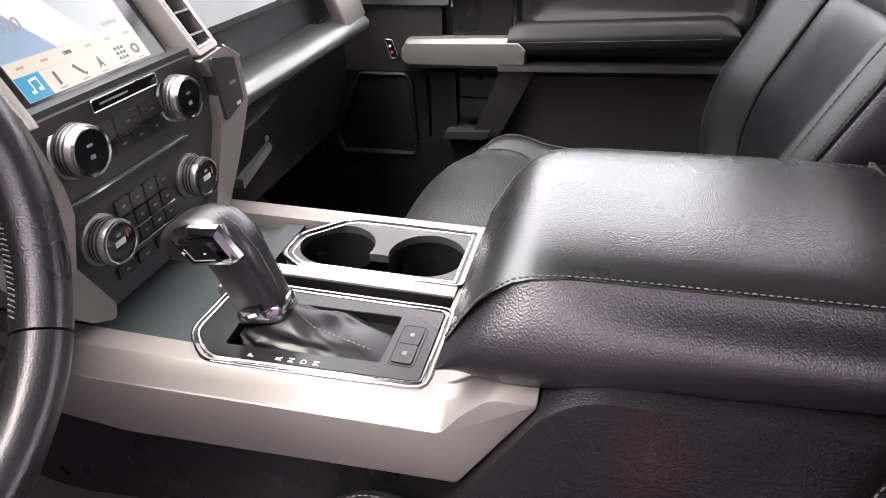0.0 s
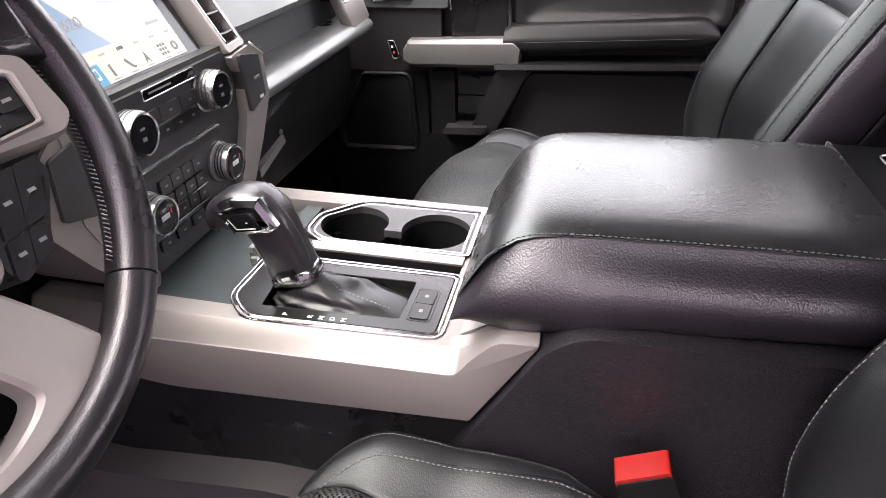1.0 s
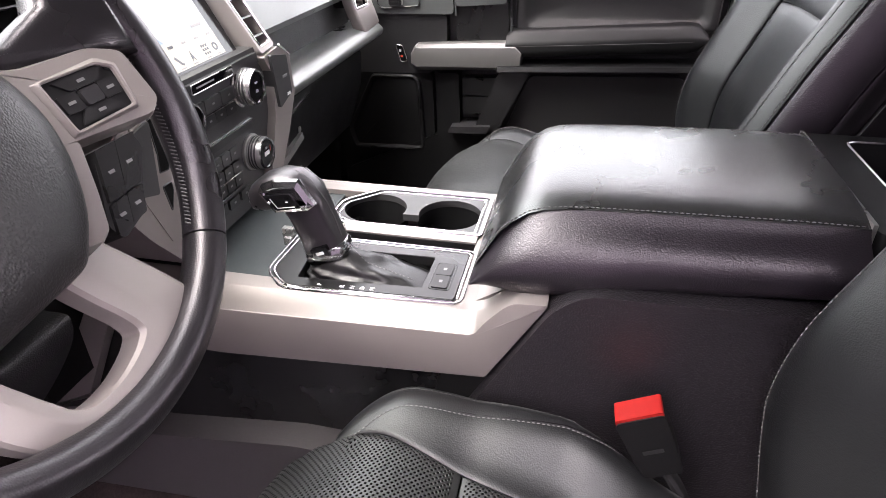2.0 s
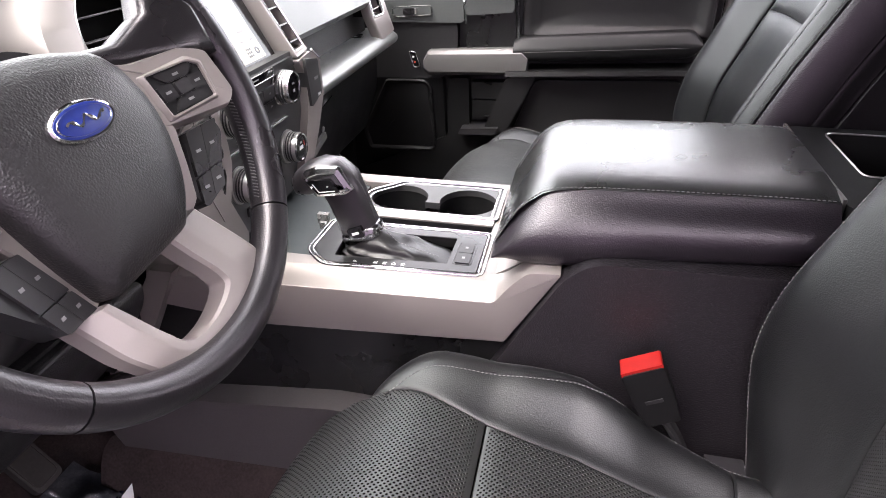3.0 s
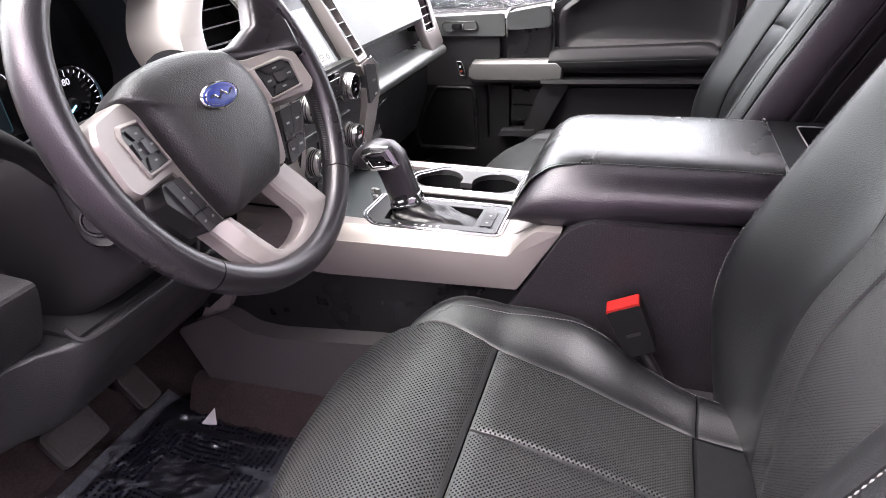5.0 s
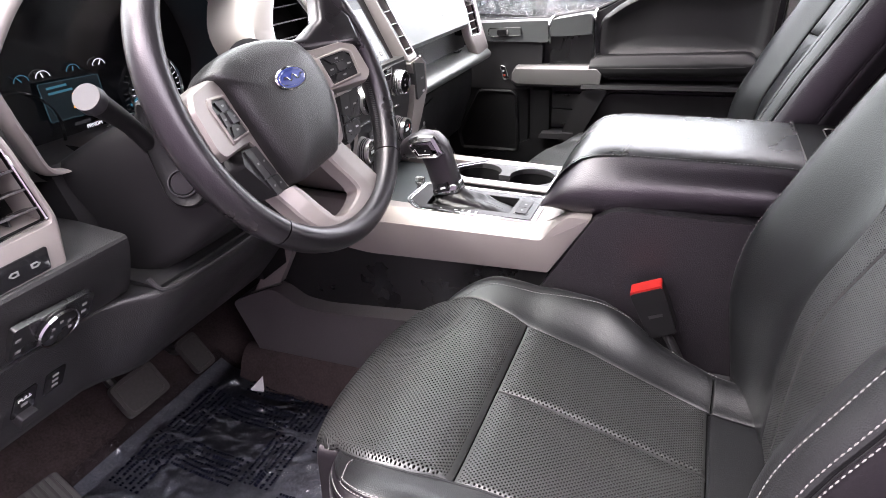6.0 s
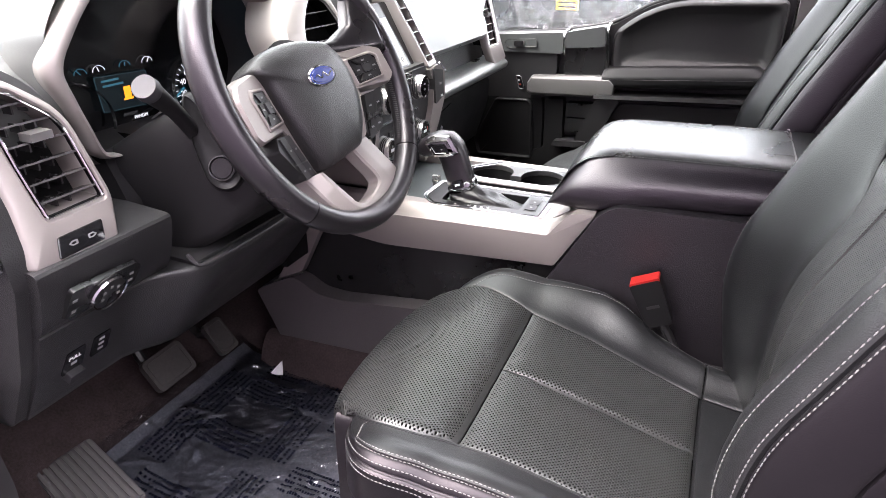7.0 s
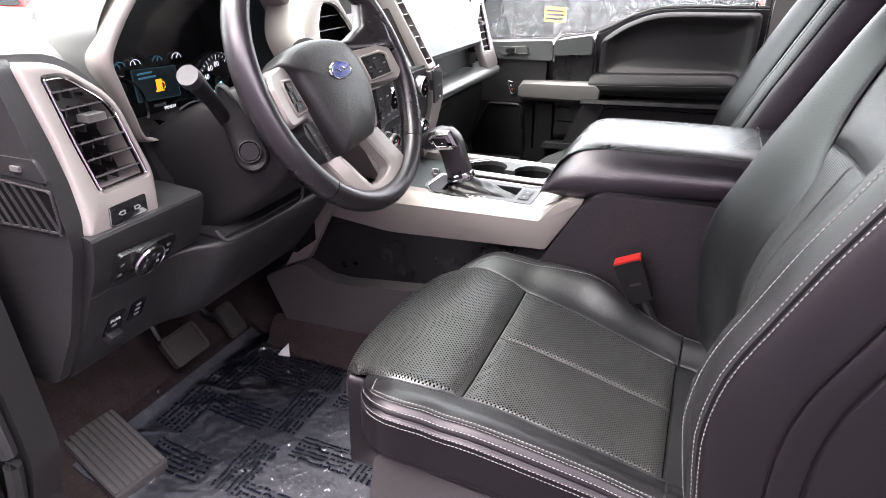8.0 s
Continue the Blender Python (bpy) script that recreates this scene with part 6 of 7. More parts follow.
        for q in lines:
            proud = Vector((-0.0004, sg * 0.0026, 0)) if q > 0.245 else Vector((0, 0, 0))
            seam_line = [Vector(B(z / 100, sg * q)) + off + proud for z in range(68, 150, 2)]
            part("back_stitching", stitches([seam_line], 0.0064, 0.64, 0.0008), THREAD, seat, "pale grey stitching")
    part("back_shell", loft([[(lerp_list(crest, z) + 0.19, yc + s * 0.22, z) if k else (lerp_list(crest, z) + 0.14, yc + s * 0.24, z) for s, k in ((-1, 0), (1, 0), (1, 1), (-1, 1))] for z in (0.60, 0.8, 1.0, 1.2, 1.4, 1.5)]), SOFT, seat)
    return seat


make_seat("driver_seat", 0.083, "black perforated leather driver seat with grey stitching", PERF, PERF_BACK)
make_seat("passenger_seat", 2 * MID - 0.083, "black leather passenger seat with grey stitching", PERF_BACK, LEATHER_SEAT)

# seat belt buckle beside the console
buckle = thing("seat_belt_buckle", "black seat belt buckle with a red release button", "seat belt buckle", at=(0.12, 0.30, 0.75))
bmx = basis((0.110, 0.298, 0.802), (1, 0.03, 0.48), (-0.48, -0.02, 1.0))
case = part("buckle_case", prism(rounded([(-0.0195, -0.038), (0.0195, -0.038), (0.0225, 0.000), (0.0240, 0.040), (-0.0240, 0.040), (-0.0225, 0.0)], 0.005), "z", -0.014, 0.014, 0.004, 3), HARD_DK, buckle, m=bmx)
part("release_button", prism(rounded([(-0.0235, 0.0365), (0.0235, 0.0365), (0.0235, 0.0435), (-0.0235, 0.0435)], 0.003), "z", -0.0125, 0.0125, 0.002), RED, case, "red release button", m=bmx)
part("buckle_mark", box(-0.010, 0.010, -0.005, 0.0, 0.015, 0.0156, 0), DARKGREY, case, m=bmx)
part("buckle_stalk", tube(spline([(0.124, 0.300, 0.772), (0.150, 0.302, 0.730), (0.175, 0.305, 0.67), (0.19, 0.305, 0.60)], 5), 0.013, 10, flat=0.5), RUBBER, buckle)
part("buckle_anchor", box(0.19, 0.235, 0.285, 0.325, 0.60, 0.69, 0.006), DARKGREY, buckle)

# ---- passenger door ----
door = thing("passenger_door", "closed black passenger door with silver pull handle and wet window", "car door", at=(-0.15, 1.37, 0.6))
sill = [(-0.70, 1.048), (-0.511, 1.052), (-0.316, 1.068), (-0.187, 1.092), (-0.13, 1.118), (-0.077, 1.148), (-0.03, 1.166), (0.014, 1.176), (0.12, 1.183), (0.302, 1.187)]
outl = [(p.x, p.y) for p in spline([(a, b, 0) for a, b in sill], 4)] + [(0.302, 0.46), (-0.70, 0.46)]
part("door_shell", prism(outl, "y", 1.372, 1.47, 0.006), SOFT, door)
# upper panel with its pressed-in field
up0 = rounded([(-0.160, 1.080), (-0.10, 1.128), (-0.03, 1.160), (0.03, 1.172), (0.288, 1.180), (0.288, 0.985), (-0.160, 0.975)], [0.02, 0.05, 0.05, 0.03, 0.02, 0.02, 0.02], 4)
c0 = Vector((0.08, 1.07))
sc = lambda P, a, b: [(c0.x + (p[0] - c0.x) * a, c0.y + (p[1] - c0.y) * b) for p in P]
rr = lambda P, y: [(a, y, b) for a, b in P]
part("upper_panel", loft([rr(up0, 1.375), rr(grow(up0, -0.001), 1.352), rr(grow(up0, -0.006), 1.343), rr(sc(up0, 0.93, 0.88), 1.341), rr(sc(up0, 0.89, 0.80), 1.346), rr(sc(up0, 0.84, 0.71), 1.356), rr(sc(up0, 0.79, 0.62), 1.363), rr(sc(up0, 0.4, 0.3), 1.366)]), DOORGREY, door, "charcoal upper door panel with a pressed-in field", smooth=45)
# front upper section and the glossy middle section
part("front_upper", prism(rounded([(-0.66, 1.055), (-0.50, 1.060), (-0.302, 1.074), (-0.302, 1.012), (-0.66, 1.006)], 0.012, 3), "y", 1.328, 1.40, 0.010, 3), DOORTOP, door)
part("front_lower", prism(rounded([(-0.66, 1.004), (-0.320, 1.010), (-0.320, 0.93), (-0.36, 0.87), (-0.66, 0.86)], 0.012, 3), "y", 1.338, 1.40, 0.008, 3), SOFT, door)
part("middle_cap", prism(rounded([(-0.296, 1.076), (-0.18, 1.098), (-0.176, 1.04), (-0.297, 1.03)], 0.012, 3), "y", 1.322, 1.40, 0.012, 3), DOORTOP, door)
part("middle_section", prism(rounded([(-0.298, 1.032), (-0.176, 1.042), (-0.170, 0.93), (-0.296, 0.93)], 0.010, 3), "y", 1.340, 1.40, 0.008, 3), PANEL, door)
part("chrome_strip", tube(spline([(-0.300, 1.375, 1.078), (-0.300, 1.327, 1.070), (-0.299, 1.325, 1.045), (-0.298, 1.336, 1.010)], 5), 0.0042, 8), CHROME, door, "thin chrome strip")
part("chrome_strip", tube(spline([(-0.176, 1.378, 1.100), (-0.173, 1.328, 1.092), (-0.170, 1.328, 1.05), (-0.165, 1.338, 0.975)], 5), 0.0042, 8), CHROME, door, "thin chrome strip")
# armrest roll
ar = []
for i in range(25):
    u = i / 24
    x = -0.175 + 0.44 * u
    k = 1 - max(0.0, (u - 0.93) / 0.07) ** 2 * 0.75
    k *= 1 - max(0.0, (0.05 - u) / 0.05) ** 2 * 0.3
    zc = 0.953 + 0.028 * u
    prof = rounded([(1.38, zc + 0.031 * k), (1.326, zc + 0.029 * k), (1.303, zc + 0.002 * k), (1.302, zc - 0.020 * k), (1.310, zc - 0.030 * k), (1.38, zc - 0.032 * k)], [0.006, 0.010, 0.006, 0.008, 0.006, 0.006], 4)
    ar.append([(x, y, z) for y, z in prof])
arm = part("door_armrest", loft(ar), HARD_DK, door, "padded black armrest", smooth=60)
part("armrest_stitching", stitches([[(-0.165, 1.3032, 0.9495), (-0.06, 1.3026, 0.9562), (0.075, 1.3026, 0.9648), (0.235, 1.3030, 0.9752)]], 0.0052, 0.66, 0.0007), THREAD, arm)
part("armrest_shelf", loft([[(x, y, z) for y, z in ((1.38, 0.905 + d), (1.288, 0.905 + d), (1.284, 0.895 + d), (1.38, 0.87 + d))] for x, d in ((-0.19, 0.0), (0.27, 0.022))]), HARD_DK, door)
# silver pull handle, hollow behind
sc2 = lambda P, a, b: [(-0.27 + (p[0] + 0.27) * a, 0.922 + (p[1] - 0.922) * b) for p in P]
hnd = rounded([(-0.404, 0.922), (-0.392, 0.944), (-0.150, 0.958), (-0.134, 0.940), (-0.136, 0.902), (-0.148, 0.894), (-0.390, 0.884), (-0.404, 0.896)], 0.0025, 2)
part("pull_handle", loft([rr(hnd, 1.345), rr(hnd, 1.312), rr(sc2(hnd, 0.975, 0.72), 1.300), rr(sc2(hnd, 0.965, 0.66), 1.2995)]), HANDLE, door, "grey metallic pull handle", smooth=18)
# lower door: speaker, pockets
spk = rounded([(-0.578, 0.68), (-0.588, 0.72), (-0.515, 0.862), (-0.405, 0.866), (-0.390, 0.85), (-0.378, 0.68), (-0.39, 0.668), (-0.57, 0.662)], 0.012, 3)
part("door_lower", prism(rounded([(-0.64, 0.862), (-0.36, 0.868), (-0.35, 0.60), (-0.64, 0.58)], 0.01), "y", 1.345, 1.40, 0.006), HARD_DK, door)
g = part("speaker_grille", loft([rr(spk, 1.35), rr(spk, 1.334), rr(grow(spk, -0.005), 1.331), rr(grow(spk, -0.012), 1.336), rr(sc(spk, 1, 1), 1.345)][:4]), HARD_DK, door, "black speaker grille")
part("grille_edge", tube([(a, 1.3325, b) for a, b in grow(spk, -0.003)], 0.0016, 6, closed=True), PANEL, g)
part("door_post", prism(rounded([(-0.345, 0.872), (-0.290, 0.874), (-0.285, 0.72), (-0.345, 0.70)], 0.008), "y", 1.334, 1.40, 0.006, 3), HARD_DK, door)
for z0, z1 in ((0.822, 0.864), (0.774, 0.816)):
    part("pocket_slot", prism(rounded([(-0.280, z1), (-0.165, z1 + 0.004), (-0.18, z0), (-0.280, z0)], 0.004), "y", 1.335, 1.40, 0.003), PANEL, door)
part("pocket_lip", prism(rounded([(-0.305, 0.748), (-0.205, 0.755), (-0.214, 0.736), (-0.312, 0.732)], 0.004), "y", 1.300, 1.39, 0.004), DARKGREY, door, "black lip of the door pocket")
part("door_brace", prism(rounded([(-0.190, 0.885), (-0.115, 0.890), (-0.19, 0.735), (-0.255, 0.72)], 0.012, 3), "y", 1.315, 1.40, 0.008, 3), HARD, door)
part("door_field", prism(rounded([(-0.12, 0.872), (0.24, 0.885), (0.24, 0.62), (-0.215, 0.62)], 0.02, 3), "y", 1.352, 1.385, 0.006, 3), DOORGREY, door)
part("door_lower_rear", prism(rounded([(-0.345, 0.715), (-0.21, 0.72), (0.30, 0.70), (0.30, 0.47), (-0.60, 0.47), (-0.60, 0.60)], 0.02, 3), "y", 1.335, 1.39, 0.008, 3), HARD_DK, door)
# release handle, lock switch
rel = part("release_bezel", prism(rounded([(-0.482, 1.046), (-0.385, 1.052), (-0.382, 1.030), (-0.470, 1.022), (-0.485, 1.030)], 0.006, 3), "y", 1.322, 1.335, 0.002), DOORTOP, door)
part("release_rim", tube([(a, 1.3225, b) for a, b in rounded([(-0.482, 1.046), (-0.385, 1.052), (-0.382, 1.030), (-0.470, 1.022), (-0.485, 1.030)], 0.006, 3)], 0.0012, 6, closed=True), PANEL, rel)
part("release_lever", prism(rounded([(-0.455, 1.043), (-0.425, 1.045), (-0.425, 1.030), (-0.455, 1.030)], 0.004), "y", 1.315, 1.33, 0.003), GLOSS, rel)
part("release_catch", box(-0.432, -0.422, 1.316, 1.326, 1.032, 1.044, 0.002), SATIN, rel)
lk = rounded([(-0.447, 0.938), (-0.430, 0.936), (-0.418, 0.900), (-0.434, 0.896)], 0.005, 3)
lock = part("lock_switch", prism(lk, "y", 1.330, 1.345, 0.002), GLOSS, door)
part("lock_rim", tube([(a, 1.3305, b) for a, b in lk], 0.0012, 6, closed=True), SATIN, lock)
part("lock_mark", box(-0.438, -0.433, 1.3285, 1.331, 0.921, 0.926, 0), WHITE, lock)
part("lock_mark", box(-0.434, -0.429, 1.3285, 1.331, 0.908, 0.913, 0), REDMK, lock)
part("lock_pin", lathe([(0.006, 0.0), (0.006, 0.004), (0.003, 0.006), (0.003, 0.018), (0.0045, 0.022), (0.0, 0.024)], 14, Matrix.Translation((0.265, 1.38, 1.183))), HARD, door)
# window: frame, seal and rain-wet glass
part("window_seal", tube([(a, 1.40, b + 0.004) for a, b in sill], 0.006, 8), RUBBER, door)
def tinted(name, tint):
    """Thin glass: tinted see-through with a mirror sheen."""
    m = bpy.data.materials.new(name)
    m.use_nodes = True
    n, l = m.node_tree.nodes, m.node_tree.links
    n.remove(n["Principled BSDF"])
    gl, tr_, mx = n.new("ShaderNodeBsdfGlossy"), n.new("ShaderNodeBsdfTransparent"), n.new("ShaderNodeMixShader")
    gl.inputs["Roughness"].default_value = 0.02
    mx.inputs[0].default_value = 0.06
    tr_.inputs["Color"].default_value = (*tint, 1)
    l.new(tr_.outputs[0], mx.inputs[1]), l.new(gl.outputs[0], mx.inputs[2])
    l.new(mx.outputs[0], n["Material Output"].inputs[0])
    return m


wet = tinted("wet_glass", (0.86, 0.90, 0.89))
pane = tinted("tinted_glass", (0.85, 0.94, 0.88))
glass = part("window_glass", prism([(-0.70, 1.045), (0.30, 1.18), (0.30, 1.56), (-0.25, 1.56)], "y", 1.405, 1.4054), wet, door, "clear glass covered with raindrops", smooth=0)
glass.visible_shadow = False
water = bpy.data.materials.new("rain_water")
water.use_nodes = True
wb = water.node_tree.nodes["Principled BSDF"]
wb.inputs["Transmission Weight"].default_value, wb.inputs["Roughness"].default_value, wb.inputs["IOR"].default_value = 1.0, 0.0, 1.33
rain = random.Random(11)
verts, faces = [], []
for _ in range(19000):
    x, z = rain.uniform(-0.60, 0.29), rain.uniform(1.03, 1.30)
    if z < lerp_list(sill, x) - 0.01:
        continue
    r = 0.0005 + 0.0010 * rain.random() ** 2.4
    st = len(verts)
    for h, q in ((0.0, 1.0), (0.55, 0.78)):
        verts += [(x + r * q * math.cos(a), 1.4048 - h * r * 0.8, z + r * q * 1.1 * math.sin(a)) for a in (math.pi * k / 3.5 for k in range(7))]
    verts.append((x, 1.4048 - 0.72 * r, z))
    for k in range(7):
        j = (k + 1) % 7
        faces += [(st + k, st + j, st + 7 + j, st + 7 + k), (st + 7 + k, st + 7 + j, st + 14)]
    faces.append(tuple(st + k for k in range(6, -1, -1)))
me = bpy.data.meshes.new("raindrops")
me.from_pydata(verts, [], faces)
for f in me.polygons:
    f.use_smooth = True
me.materials.append(water)
drops = new("raindrops", me)
drops.parent = glass
drops.visible_shadow = False
tagged(drops, "small raindrops on the glass", kind="stuff")
part("window_frame", tube([(-0.70, 1.41, 1.05), (-0.25, 1.39, 1.56), (0.30, 1.39, 1.57), (0.302, 1.41, 1.18)], 0.016, 8), RUBBER, door)

# ---- body round the cab ----
def setting(name, bm, material, label, category):
    return tagged(part(name, bm, material), label, category, kind="structure")
setting("pillar_b_passenger", prism([(0.308, 0.44), (0.308, 1.20), (0.335, 1.60), (0.52, 1.60), (0.50, 0.44)], "y", 1.350, 1.47, 0.006), PILLAR, "grey plastic trimmed pillar behind the passenger door", "pillar")
setting("door_seal_passenger", tube([(0.314, 1.385, 0.46), (0.314, 1.385, 1.20), (0.325, 1.36, 1.58)], 0.010, 8), RUBBER, "black rubber door seal", "door seal")
roof_out = rounded([(-0.36, -0.20), (1.45, -0.20), (1.45, 1.23), (-0.36, 1.23)], 0.06, 4)
setting("headliner", prism(roof_out, "z", 1.605, 1.66, 0.008), HEADLINER, "grey cloth headliner and roof", "ceiling")
setting("wall_rear", box(1.45, 1.52, -0.35, 1.40, 0.40, 1.15, 0.01), PILLAR, "grey trimmed rear wall of the cab", "wall")
for yy, nm in ((-0.36, "driver"), (1.345, "passenger")):
    setting("rear_side_" + nm, box(0.62, 1.50, yy, yy + 0.05, 0.40, 1.15, 0.01), SOFT, "black trimmed rear side of the cab", "wall")
    setting("pillar_a_" + nm, tube([(-1.02, yy + 0.02, 1.16), (-0.36, 0.10 if yy < 0 else 0.92, 1.62)][:1] + [(-0.70, yy + (0.06 if yy < 0 else -0.02), 1.40), (-0.36, yy + (0.16 if yy < 0 else -0.12), 1.62)], 0.04, 10), PILLAR, "grey trimmed windscreen pillar", "pillar")
setting("kick_panel_passenger", box(-1.06, -0.62, 1.325, 1.37, 0.42, 1.16, 0.01), HARD_DK, "black kick panel beside the passenger footwell", "wall")
setting("windscreen", loft([[(x, MID + w * j / 8, z + 0.03 * (1 - (j / 8) ** 2)) for j in range(-8, 9)] for x, z, w in ((-1.22, 1.17, 0.84), (-0.80, 1.40, 0.77), (-0.37, 1.62, 0.70))], closed=False), pane, "green-tinted windscreen", "windscreen")
setting("window_rear_passenger", prism([(0.52, 1.15), (1.48, 1.15), (1.40, 1.60), (0.52, 1.60)], "y", 1.33, 1.334), pane, "tinted rear side window", "window")
setting("firewall", box(-1.12, -1.04, -0.30, 1.33, 0.44, 1.14, 0.01), HARD, "black firewall behind the dashboard", "wall")
setting("pillar_b_driver", prism([(0.62, 0.44), (0.60, 1.60), (0.70, 1.60), (0.74, 0.44)], "y", -0.40, -0.30, 0.01), PILLAR, "grey trimmed pillar behind the driver door", "pillar")
# door opening on the driver's side
setting("door_jamb", prism(rounded([(-1.05, 1.15), (-0.66, 1.10), (-0.628, 0.95), (-0.608, 0.79), (-0.596, 0.68), (-0.63, 0.57), (-0.60, 0.49), (-0.60, 0.30), (-1.05, 0.30)], 0.025, 4), "y", -0.345, -0.302, 0.012, 3), HARD, "black kick panel and door jamb trim", "door jamb")
setting("door_seal_driver", tube(spline([(-0.70, -0.358, 1.20), (-0.645, -0.358, 0.95), (-0.628, -0.358, 0.79), (-0.618, -0.358, 0.68), (-0.64, -0.358, 0.56), (-0.60, -0.358, 0.47), (-0.50, -0.358, 0.43), (0.6, -0.358, 0.43)], 6), 0.012, 8), RUBBER, "black rubber door seal", "door seal")
setting("pillar_hinge", box(-0.95, -0.66, -0.44, -0.36, 0.30, 1.18, 0.02), HARD, "dark door hinge pillar", "pillar")
setting("door_sill", box(-0.60, 0.62, -0.44, -0.29, 0.30, 0.425, 0.012), DARKGREY, "charcoal plastic door sill", "door sill")

# ---- driver's footwell ----
hump = rounded([(0.30, 0.43), (0.262, 0.43), (0.272, 0.452), (0.296, 0.512), (0.312, 0.532), (0.34, 0.535), (0.34, 0.43)], 0.012, 3)
setting("carpet_tunnel", loft([[(x, y, z + d) for y, z in hump] for x, d in ((-0.70, -0.012), (-0.60, -0.006), (-0.30, 0.008), (0.30, 0.012))]), CARPET, "dark brown carpet rising against the tunnel cover", "floor")
def floor_z(x):
    return lerp_list([(-1.02, 0.80), (-0.92, 0.60), (-0.74, 0.46), (-0.62, 0.44), (1.5, 0.44)], x)
mat_ = thing("floor_mat", "dark blue-grey floor mat under printed clear plastic film", "floor mat", at=(-0.5, 0.06, 0.45))
def sheet_grid(x0, x1, y0, y1, nx, ny, zf, thick):
    rows = [[(x0 + (x1 - x0) * i / nx, y0 + (y1 - y0) * j / ny) for j in range(ny + 1)] for i in range(nx + 1)]
    bm = bmesh.new()
    tops = [[bm.verts.new((x, y, zf(x, y))) for x, y in r] for r in rows]
    bots = [[bm.verts.new((x, y, zf(x, y) - thick)) for x, y in r] for r in rows] if thick > 0 else []
    for i in range(nx):
        for j in range(ny):
            bm.faces.new((tops[i][j], tops[i + 1][j], tops[i + 1][j + 1], tops[i][j + 1]))
            if thick > 0:
                bm.faces.new((bots[i][j], bots[i][j + 1], bots[i + 1][j + 1], bots[i + 1][j]))
    for i in range(nx if thick > 0 else 0):
        for j in (0, ny):
            bm.faces.new((tops[i][j], tops[i + 1][j], bots[i + 1][j], bots[i][j]))
    for j in range(ny if thick > 0 else 0):
        for i in (0, nx):
            bm.faces.new((tops[i][j], tops[i][j + 1], bots[i][j + 1], bots[i][j]))
    return bm
part("mat_cloth", sheet_grid(-0.76, -0.10, -0.20, 0.30, 26, 20, lambda x, y: floor_z(x) + 0.010, 0.008), MATFELT, mat_)

# clear protective film, creased, with rows of printed words too small to read
film_m = bpy.data.materials.new("clear_film")
film_m.use_nodes = True
n, l = film_m.node_tree.nodes, film_m.node_tree.links
n.remove(n["Principled BSDF"])
gl, tr_, mx, fr = n.new("ShaderNodeBsdfGlossy"), n.new("ShaderNodeBsdfTransparent"), n.new("ShaderNodeMixShader"), n.new("ShaderNodeFresnel")
gl.inputs["Roughness"].default_value = 0.03
fr.inputs["IOR"].default_value = 1.7
tr_.inputs["Color"].default_value = (0.93, 0.94, 0.97, 1)
l.new(fr.outputs[0], mx.inputs[0]), l.new(tr_.outputs[0], mx.inputs[1]), l.new(gl.outputs[0], mx.inputs[2])
l.new(mx.outputs[0], n["Material Output"].inputs[0])


def film_z(x, y):
    w = noise.noise((x * 9, y * 9, 0.3)) * 0.004 + max(0.0, 0.05 - abs(noise.noise((x * 13 + y * 5, y * 12 - x * 4, 3.1)))) * 0.10 + max(0.0, 0.06 - abs(noise.noise((x * 27 - y * 9, y * 24 + x * 11, 8.4)))) * 0.05 + 0.4 * (0.35 - abs(noise.noise((x * 22 + y * 12, y * 25 - x * 8, 1.7)))) * 0.016 + (0.3 - abs(noise.noise((x * 48 - y * 30, y * 40 + x * 10, 7.7)))) * 0.005
    w += max(0.0, noise.noise((x * 55, y * 38, 4.0))) * 0.005 * max(0.0, min(1.0, (x + 0.62) * 3))
    return floor_z(x) + 0.013 + max(0.0, w)


film_bm = sheet_grid(-0.775, -0.12, -0.19, 0.31, 230, 176, film_z, 0.0)
film = part("plastic_film", film_bm, film_m, mat_, "crumpled clear plastic film", smooth=80)
if sum(p.normal.z for p in film.data.polygons) < 0:
    film.data.flip_normals()
film.visible_shadow = False
INK = mat("film_ink", (0.006, 0.007, 0.014), 0.8, vary=0.2, spec=0.0)
bm = bmesh.new()
rng = random.Random(5)
for bx_, by_, ang in ((-0.70, 0.02, 90), (-0.70, 0.16, 90), (-0.60, 0.06, 0), (-0.60, 0.20, 0), (-0.50, -0.06, 90), (-0.50, 0.11, 90), (-0.50, 0.25, 90), (-0.38, 0.02, 0), (-0.38, 0.18, 0), (-0.62, -0.10, 0), (-0.40, -0.12, 0), (-0.28, 0.05, 90), (-0.28, 0.2, 90), (-0.60, 0.28, 0)):
    for row in range(6):
        at = -0.062
        while at < 0.062:
            wl = rng.choice((0.0045, 0.0035, 0.004, 0.006))
            u0, u1, v0 = at, min(at + wl, 0.066), (row - 2.5) * 0.0112
            at += wl + (0.0014 if rng.random() < 0.8 else 0.006)
            q = []
            for u, v in ((u0, v0), (u1, v0), (u1, v0 + 0.0052), (u0, v0 + 0.0052)):
                x, y = (bx_ + u, by_ + v) if ang == 0 else (bx_ + v, by_ + u)
                q.append(bm.verts.new((x, y, film_z(x, y) + 0.0022)))
            bm.faces.new(q)
tagged(part("film_print", bm, INK, film, "dark rows of unreadable print", smooth=0), kind="stuff")
bm = loft([[(-0.655, 0.255, 0.458), (-0.625, 0.262, 0.459), (-0.642, 0.285, 0.476)], [(-0.655, 0.255, 0.4605), (-0.625, 0.262, 0.4615), (-0.642, 0.285, 0.4785)]])
tagged(part("paper_scrap", bm, WHITE, smooth=0), "small white folded paper scrap on the film", "paper scrap")

